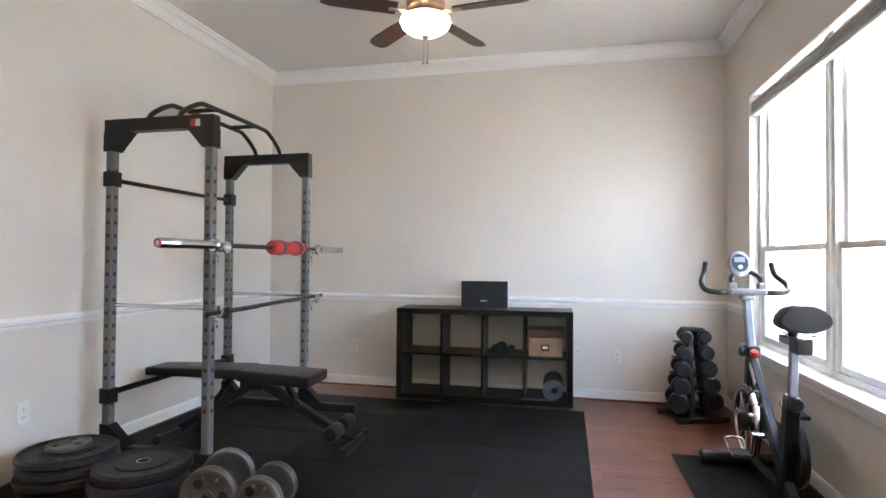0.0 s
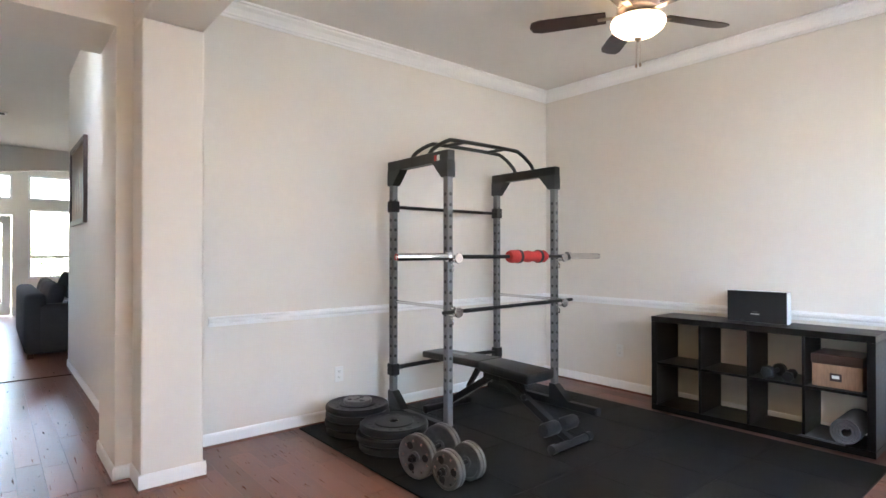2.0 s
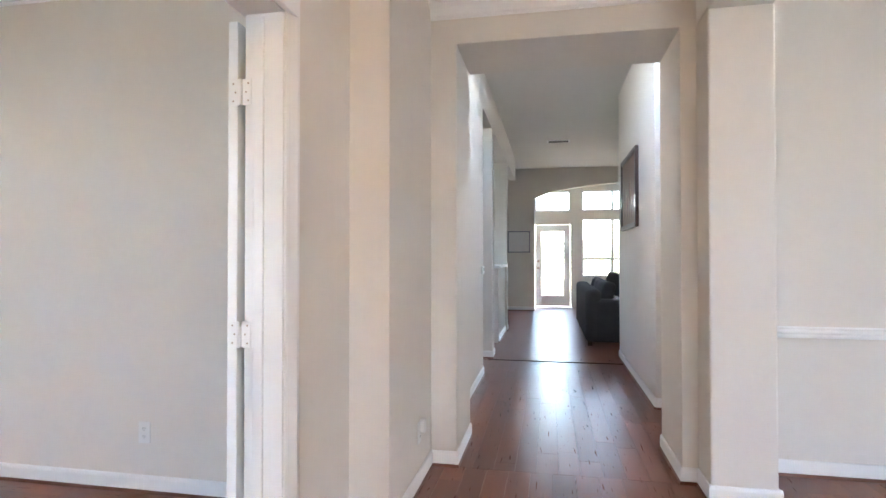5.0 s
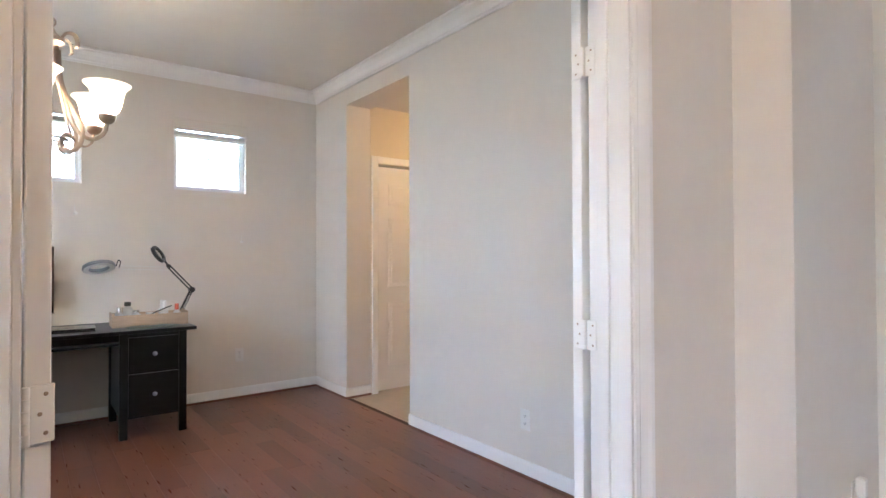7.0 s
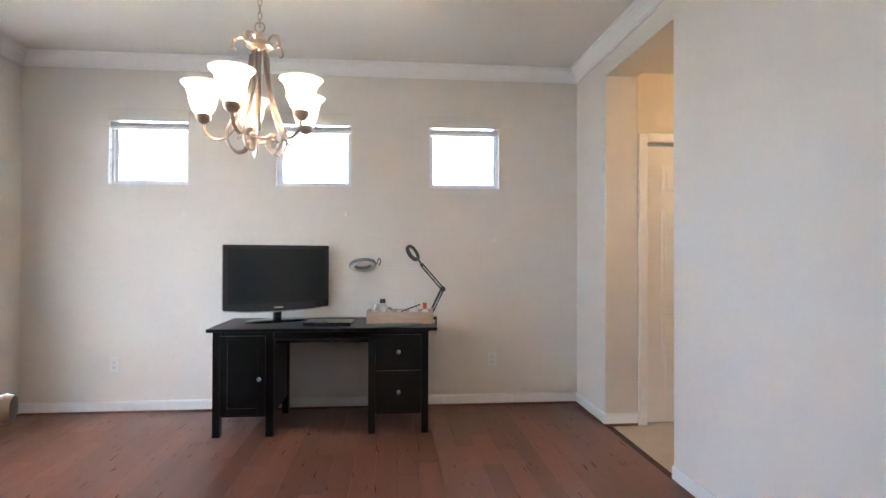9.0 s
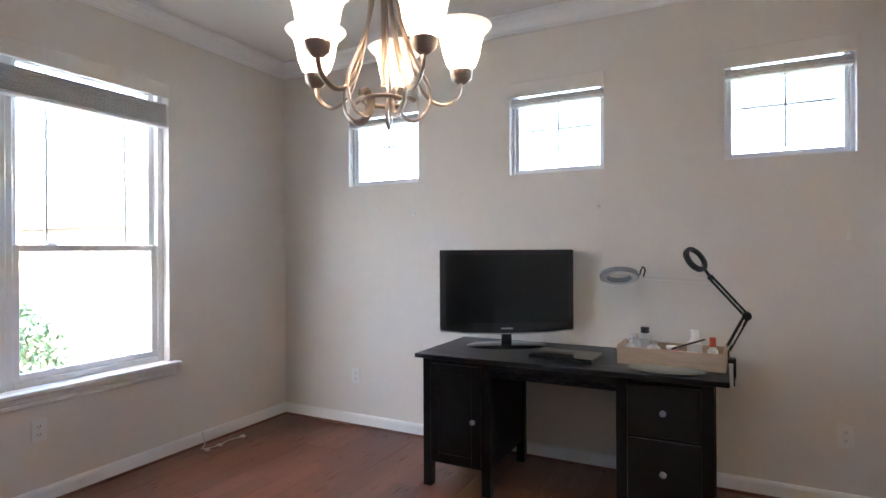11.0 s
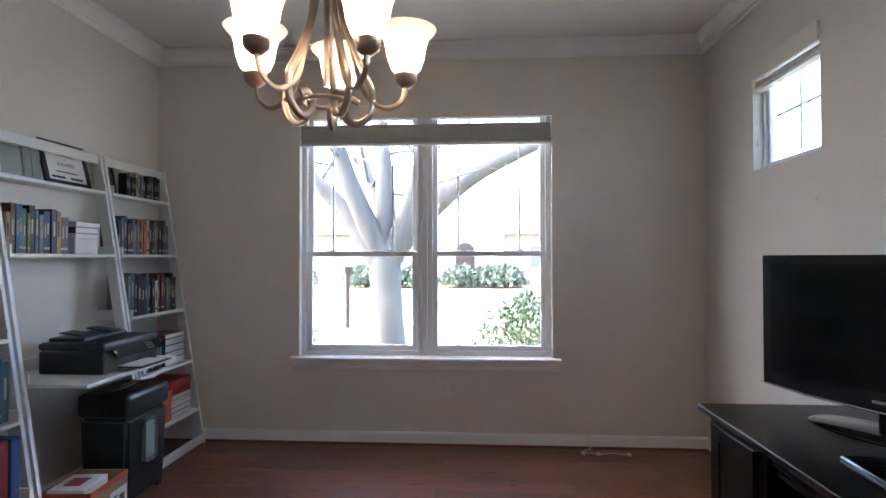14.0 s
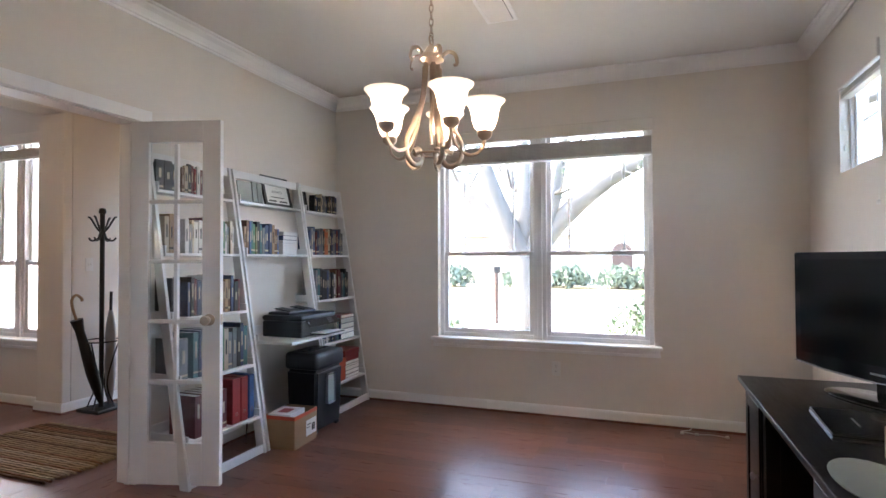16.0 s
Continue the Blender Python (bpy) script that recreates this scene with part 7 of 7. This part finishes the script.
# ---- outdoors ----
GZ = -0.30
GRASS = material("winter_lawn", (0.15, 0.135, 0.075), 0.9, grain=0.4, scale=3, bump=0.8, bump_scale=40)
ASPHALT = material("street_asphalt", (0.09, 0.088, 0.086), 0.9, grain=0.2, scale=20, bump=0.4, bump_scale=200)
CONCRETE = material("concrete", (0.30, 0.285, 0.265), 0.85, grain=0.15, scale=6, bump=0.3, bump_scale=120)
BARK = material("grey_bark", (0.095, 0.088, 0.08), 0.9, grain=0.7, scale=14, bump=1.0, bump_scale=30, stretch=(1, 1, 0.4))
LEAF = material("hedge_leaf", (0.045, 0.085, 0.03), 0.5, grain=0.4, scale=12, random_tone=0.4)
# far hedge leaves, greyed in the colour to imitate window glare
HEDGE = material("glare_washed_hedge", (0.10, 0.125, 0.085), 0.6, grain=0.3, scale=8, random_tone=0.3)
TWIG = material("shrub_twig", (0.14, 0.11, 0.08), 0.8, grain=0.3, scale=30)
# brick lightened in its base colour to imitate flare through the windows
BRICK = material("flare_paled_brick", (0.42, 0.33, 0.27), 0.85, grain=0.25, scale=18, stretch=(1, 1, 2))
ROOF = material("grey_shingle", (0.17, 0.16, 0.155), 0.9, grain=0.3, scale=10, stretch=(1, 1, 4))
SIDING = material("pale_siding", (0.62, 0.62, 0.58), 0.7, grain=0.08, scale=6)
put("ground", box(-300, 300, -300, 300, GZ - 0.5, GZ), GRASS, kind="structure", label="winter lawn reaching the horizon", category="ground")
put("pavement", box(11.4, 12.7, -120, 120, GZ, GZ + 0.03), CONCRETE, kind="structure", label="pale concrete pavement along street", category="pavement")
put("kerb", box(14.4, 14.6, -120, 120, GZ, GZ + 0.02), CONCRETE, kind="structure", label="pale concrete kerb", category="kerb")
put("road", box(14.6, 22.5, -120, 120, GZ - 0.001, GZ + 0.008), ASPHALT, kind="structure", label="grey asphalt street", category="road")
put("walkway", box(2.35, 11.4, -0.9, 0.35, GZ, GZ + 0.02), CONCRETE, kind="structure", label="concrete front walk", category="pavement")
put("porch", box(2.30, 3.6, -1.0, 4.9, GZ, -0.04), CONCRETE, kind="structure", label="concrete porch slab", category="porch")
put("driveway", box(22.6, 30.0, -14.0, -8.0, GZ, GZ + 0.02), CONCRETE, kind="structure", label="concrete driveway across street", category="driveway")

# siding of the neighbouring wing outside the gym window
wing = base("house_wing", pose(3.9, 5.1, 0), "pale siding wing wall across the porch", "house wing")
for k in range(17):
    z = GZ + 0.19 * k
    bd = box(0, 0.03, -2.2, 1.2, z, z + 0.188)
    for v in bd.verts:
        if v.co.z > z + 0.1 and v.co.x < 0.01:
            v.co.x += 0.016
    part("siding_board", bd, SIDING, wing)
part("backing_wall", box(0.031, 0.15, -2.2, 1.2, GZ, 3.0), SIDING, wing)
star = base("metal_star", pose(3.895, 3.45, 1.75, 0, 0, 0), "grey metal barn star hanging on siding", "wall decoration")
bm = bmesh.new()
tip = bm.verts.new((-0.06, 0, 0))
ring = [bm.verts.new((0, (0.24 if k % 2 == 0 else 0.10) * math.sin(k * math.pi / 5), (0.24 if k % 2 == 0 else 0.10) * math.cos(k * math.pi / 5))) for k in range(10)]
for k in range(10):
    bm.faces.new((tip, ring[k], ring[(k + 1) % 10]))
bm.faces.new(ring)
part("star_body", bm, STEEL_GREY, star)


def tree(x, y, label, seed):
    r = random.Random(seed)
    t = base("tree", pose(x, y, GZ), label, "tree")
    part("trunk", tube(smooth_path([(0, 0, -0.1), (0.02, 0.03, 0.3), (0.0, 0.08, 1.1), (0.05, 0.12, 1.75)], 6), [0.40, 0.37, 0.34, 0.31, 0.29, 0.27, 0.26, 0.26, 0.25, 0.25, 0.25, 0.25, 0.25, 0.25, 0.26, 0.26, 0.26, 0.26, 0.26][:19], 14), BARK, t, "thick grey trunk", True)
    limbs = [[(0, 0.12, 1.6), (-0.2, 0.55, 2.6), (-0.4, 0.9, 3.8), (-0.5, 1.4, 5.6)], [(0.05, 0.1, 1.65), (0.1, 0.12, 2.8), (0.3, 0.25, 4.4), (0.2, 0.2, 6.2)],
             [(0.05, 0.05, 1.6), (0.0, -0.55, 2.3), (-0.2, -1.5, 3.0), (-0.4, -3.0, 3.6), (-0.6, -4.6, 3.7), (-0.5, -6.0, 4.4)], [(0.1, 0.1, 1.7), (0.8, 0.5, 2.8), (1.8, 1.2, 4.2), (2.6, 2.2, 5.6)],
             [(0.0, 0.0, 1.6), (-0.1, -0.35, 2.5), (-0.1, -0.6, 3.6), (-0.3, -1.1, 5.4)], [(0.0, 0.15, 1.5), (0.1, 0.8, 2.4), (0.2, 1.7, 3.3), (0.3, 2.8, 4.6)]]
    ends = []
    for pts in limbs:
        sp = smooth_path(pts, 6)
        rad = [0.20 * (1 - 0.78 * k / (len(sp) - 1)) for k in range(len(sp))]
        limb = part("limb", tube(sp, rad, 10), BARK, t, smooth=True)
        for k in range(10):
            i = r.randrange(len(sp) // 3, len(sp))
            p = sp[i]
            q = p + Vector((r.uniform(-1, 1), r.uniform(-1.2, 1.2), r.uniform(-0.2, 1.3)))
            mid_p = p.lerp(q, 0.5) + Vector((r.uniform(-0.15, 0.15),) * 3)
            twigs = tube(smooth_path([p, mid_p, q], 4), [0.03, 0.028, 0.025, 0.022, 0.018, 0.015, 0.012, 0.009, 0.006], 6)
            for j in range(4):
                q2 = q + Vector((r.uniform(-0.6, 0.6), r.uniform(-0.6, 0.6), r.uniform(-0.3, 0.6)))
                tube([mid_p.lerp(q, 0.3 + 0.2 * j), q2], [0.008, 0.003], 5, bm=twigs)
            part("branch", twigs, BARK, limb)
            ends.append(q)
    verts, faces = [], []
    for q in ends:
        for k in range(70):
            c = q + Vector((r.gauss(0, 0.34), r.gauss(0, 0.40), r.gauss(0.05, 0.24)))
            e = Euler((r.uniform(0, 6.28), r.uniform(0, 6.28), r.uniform(0, 6.28)))
            ln, b0 = r.uniform(0.018, 0.032), len(verts)
            for v in (Vector((-ln, 0, 0)), Vector((0, -ln * 0.45, 0.004)), Vector((ln, 0, 0)), Vector((0, ln * 0.45, 0.004))):
                v.rotate(e)
                verts.append(c + v)
            faces += [(b0, b0 + 1, b0 + 2), (b0, b0 + 2, b0 + 3)]
    me = bpy.data.meshes.new("crown")
    me.from_pydata(verts, [], faces)
    me.materials.append(LEAF)
    crown_ob = new("crown", me)
    crown_ob.parent = t
    tagged(crown_ob, "sparse small green leaves", kind="stuff")
    return t


tree(7.5, -2.12, "large grey bare-limbed live oak on lawn", 4)
mulch = base("stone_border", pose(7.5, -2.12, GZ), "ring of pale stones round the tree", "stone border")
STONE = material("pale_stone", (0.36, 0.31, 0.27), 0.9, grain=0.3, scale=8, bump=0.6)
rs = random.Random(9)
for k in range(16):
    a = 2 * math.pi * k / 16
    bm = bmesh.new()
    bmesh.ops.create_icosphere(bm, subdivisions=1, radius=0.14)
    for v in bm.verts:
        v.co = Vector((v.co.x * rs.uniform(0.8, 1.3), v.co.y * rs.uniform(0.8, 1.3), v.co.z * rs.uniform(0.5, 0.8))) + Vector((0.85 * math.cos(a), 0.85 * math.sin(a), 0.06))
    part("stone", bm, STONE, mulch)


def shrub(x, y, rad, h, n, label, seed, name="shrub", leaf=1.0):
    r = random.Random(seed)
    s = base(name, pose(x, y, GZ), label, "shrub")
    tw = bmesh.new()
    for k in range(26):
        a, e = r.uniform(0, 6.28), r.uniform(0.3, 1.0)
        q = Vector((rad * e * math.cos(a), rad * e * math.sin(a), h * r.uniform(0.5, 0.98)))
        tube([(0.04 * math.cos(a), 0.04 * math.sin(a), 0), q * 0.5 + Vector((0, 0, 0.1)), q], [0.014, 0.009, 0.004], 5, bm=tw)
    part("twigs", tw, TWIG, s)
    verts, faces = [], []
    for k in range(n):
        a, u = r.uniform(0, 6.28), r.random()
        rr_ = rad * (0.25 + 0.95 * u ** 0.7) * (1 + 0.3 * math.sin(3 * a + seed) * math.sin(7 * a))
        zc = h * (0.12 + 0.78 * r.random() ** 0.8 + 0.16 * math.sin(5 * a + 2 * seed) * u)
        k2 = max(0.25, 1 - (zc / h) ** 3 * 0.75)
        c = Vector((rr_ * k2 * math.cos(a), rr_ * k2 * math.sin(a), zc))
        e = Euler((r.uniform(0, 6.28), r.uniform(0, 6.28), r.uniform(0, 6.28)))
        ln = leaf * r.uniform(0.025, 0.045)
        b0 = len(verts)
        for p in ((-ln, 0, 0), (0, -ln * 0.45, 0.006), (ln, 0, 0), (0, ln * 0.45, 0.006)):
            v = Vector(p)
            v.rotate(e)
            verts.append(c + v)
        faces += [(b0, b0 + 1, b0 + 2), (b0, b0 + 2, b0 + 3)]
    me = bpy.data.meshes.new("leaves")
    me.from_pydata(verts, [], faces)
    # large-leaved far hedges take the glare-greyed colour
    me.materials.append(LEAF if leaf < 2 else HEDGE)
    lv = new("leaves", me)
    lv.parent = s
    tagged(lv, "small glossy green leaves", kind="stuff")
    return s


shrub(5.3, -4.15, 0.62, 1.22, 2600, "loose green shrub below study window", 1)
shrub(5.0, -3.30, 0.45, 0.62, 900, "low loose green shrub on lawn", 2)
shrub(5.2, -1.35, 0.40, 0.85, 1000, "small loose green shrub on lawn", 3)
post = base("mailbox_post", pose(11.1, -0.55, GZ), "rusty brown slim post with small lamp", "post")
part("post", rod((0, 0, 0), (0, 0, 1.35), 0.05, 12), ESPRESSO, post)
part("cap", box(-0.06, 0.06, -0.10, 0.06, 1.25, 1.42, 0.01), STEEL_BLACK, post)


def house(x, y, w, label, flip):
    h = base("house", pose(x, y, GZ, 0, 0, 0), label, "house")
    part("wall", box(0, 8, -w / 2, w / 2, 0, 3.1), BRICK, h)
    bm = bmesh.new()
    ridge = 6.2
    pts = [(-0.5, -w / 2 - 0.5, 3.0), (-0.5, w / 2 + 0.5, 3.0), (8.5, w / 2 + 0.5, 3.0), (8.5, -w / 2 - 0.5, 3.0), (4, -w / 2 + 3, ridge), (4, w / 2 - 3, ridge)]
    v = [bm.verts.new(p) for p in pts]
    for f in ((0, 1, 5, 4), (1, 2, 5), (2, 3, 4, 5), (3, 0, 4), (0, 3, 2, 1)):
        bm.faces.new([v[i] for i in f])
    part("roof", bm, ROOF, h, "grey shingle roof")
    gb = bmesh.new()
    gy = 1.5 * flip
    pts = [(-0.8, gy - 2.2, 0), (-0.8, gy + 2.2, 0), (-0.8, gy + 2.2, 3.0), (-0.8, gy, 5.2), (-0.8, gy - 2.2, 3.0)]
    a = [gb.verts.new(p) for p in pts]
    b = [gb.verts.new((p[0] + 1.5, p[1], p[2])) for p in pts]
    for i in range(5):
        gb.faces.new((a[i], a[(i + 1) % 5], b[(i + 1) % 5], b[i]))
    gb.faces.new(a)
    gb.faces.new(b[::-1])
    part("gable", gb, SIDING, h, "pale gabled porch front")
    arch_door = bmesh.new()
    pts = [(gy - 0.55, 0.1), (gy + 0.55, 0.1), (gy + 0.55, 2.0)] + [(gy + 0.55 * math.cos(t), 2.0 + 0.5 * math.sin(t)) for t in [math.pi * k / 8 for k in range(1, 8)]] + [(gy - 0.55, 2.0)]
    fa = [arch_door.verts.new((-0.86, p, z)) for p, z in pts]
    ba = [arch_door.verts.new((-0.81, p, z)) for p, z in pts]
    for i in range(len(pts)):
        j = (i + 1) % len(pts)
        arch_door.faces.new((fa[i], fa[j], ba[j], ba[i]))
    arch_door.faces.new(fa)
    arch_door.faces.new(ba[::-1])
    part("door", arch_door, ESPRESSO, h, "arched brown front door")
    for yy in (gy - 4.5, gy - 7.5, gy + 4.5):
        wd = part("window", box(-0.06, -0.005, yy - 0.8, yy + 0.8, 0.9, 2.4), VINYL, h, "white framed window")
        part("window_pane", box(-0.075, -0.061, yy - 0.7, yy + 0.7, 1.0, 2.3), ROOF, wd)
    return h


house(31.0, -4.3, 22, "pale brick single-storey house across street", 1)
house(31.0, 24.0, 22, "pale brick single-storey house along street", -1)
house(31.0, -31.0, 22, "pale brick single-storey house further down street", 1)
for k, yy in enumerate((6.5, 2.6, 1.4, -0.2, -2.6, -4.2, -5.0, -9.0)):
    shrub(28.4, yy, 0.95, 1.25, 1500, "clipped green hedge before house", 20 + k, "hedge", 4.0)
for k in range(6):
    shrub(-17.5 - 0.4 * (k % 2), -2.6 + 1.5 * k, 1.25, 2.2, 2600, "tall green garden hedge behind house", 40 + k, "hedge")

# ---- rubber mat tiles ----
mat = base("rubber_floor_mat", pose(-2.655, 1.755, 0), "black interlocking rubber floor mat tiles", "floor mat")
me = bpy.data.meshes.new("tile")
bt = box(0, 0.584, 0, 0.474, 0, 0.012, 0.002)
bt.to_mesh(me)
bt.free()
me.materials.append(RUBBER)
for i in range(5):
    for j in range(5):
        ob = new("tile", me)
        ob.parent = mat
        ob.matrix_local = pose(i * 0.5855, j * 0.4755, 0)


# ---- floor planks and mat tiles, last ----
def plank_floor(name, x0, x1, y0, y1, along, width, mat, label, seed):
    rng = random.Random(seed)
    fl = base(name, pose(0, 0, 0), label, "floor", kind="structure")
    me = bpy.data.meshes.new("plank")
    b = box(-0.5, 0.5, -0.5, 0.5, -1, 0)
    b.to_mesh(me)
    b.free()
    me.materials.append(mat)
    u0, u1, v0, v1 = (x0, x1, y0, y1) if along == "x" else (y0, y1, x0, x1)
    rows = int(math.ceil((v1 - v0) / width))
    for r in range(rows):
        a, c = v0 + r * width, min(v0 + (r + 1) * width, v1)
        u = u0 - rng.uniform(0, 0.9)
        while u < u1:
            ln = rng.choice((0.55, 0.8, 1.0, 1.2))
            p, q = max(u, u0), min(u + ln, u1)
            u += ln
            if q - p < 0.03 or c - a < 0.01:
                continue
            ob = new("plank", me)
            ob.parent = fl
            gap, top = 0.0012, rng.uniform(-0.0008, 0.0)
            mid, size = ((p + q) / 2, (a + c) / 2), (q - p - gap, c - a - gap)
            if along == "y":
                mid, size = mid[::-1], size[::-1]
            ob.matrix_world = Matrix.LocRotScale((*mid, top), None, (*size, 0.011))


plank_floor("floor_office", OFF_W, OFF_E, OFF_S, OFF_N + 0.02, "y", 0.127, WOOD_Y, "cherry brown hardwood plank floor in study", 3)
plank_floor("floor_gym", GYM_W, GYM_E, 0.80, GYM_N, "x", 0.127, WOOD_X, "cherry brown hardwood plank floor in gym", 4)
plank_floor("floor_entry", HALL_X0, ENTRY_E, OFF_N + 0.02, 0.80, "x", 0.127, WOOD_X, "cherry brown hardwood plank floor in entry", 5)
plank_floor("floor_hall", -5.85, HALL_X0, -2.4, 1.6, "x", 0.127, WOOD_X, "cherry brown hardwood plank floor in hall", 6)
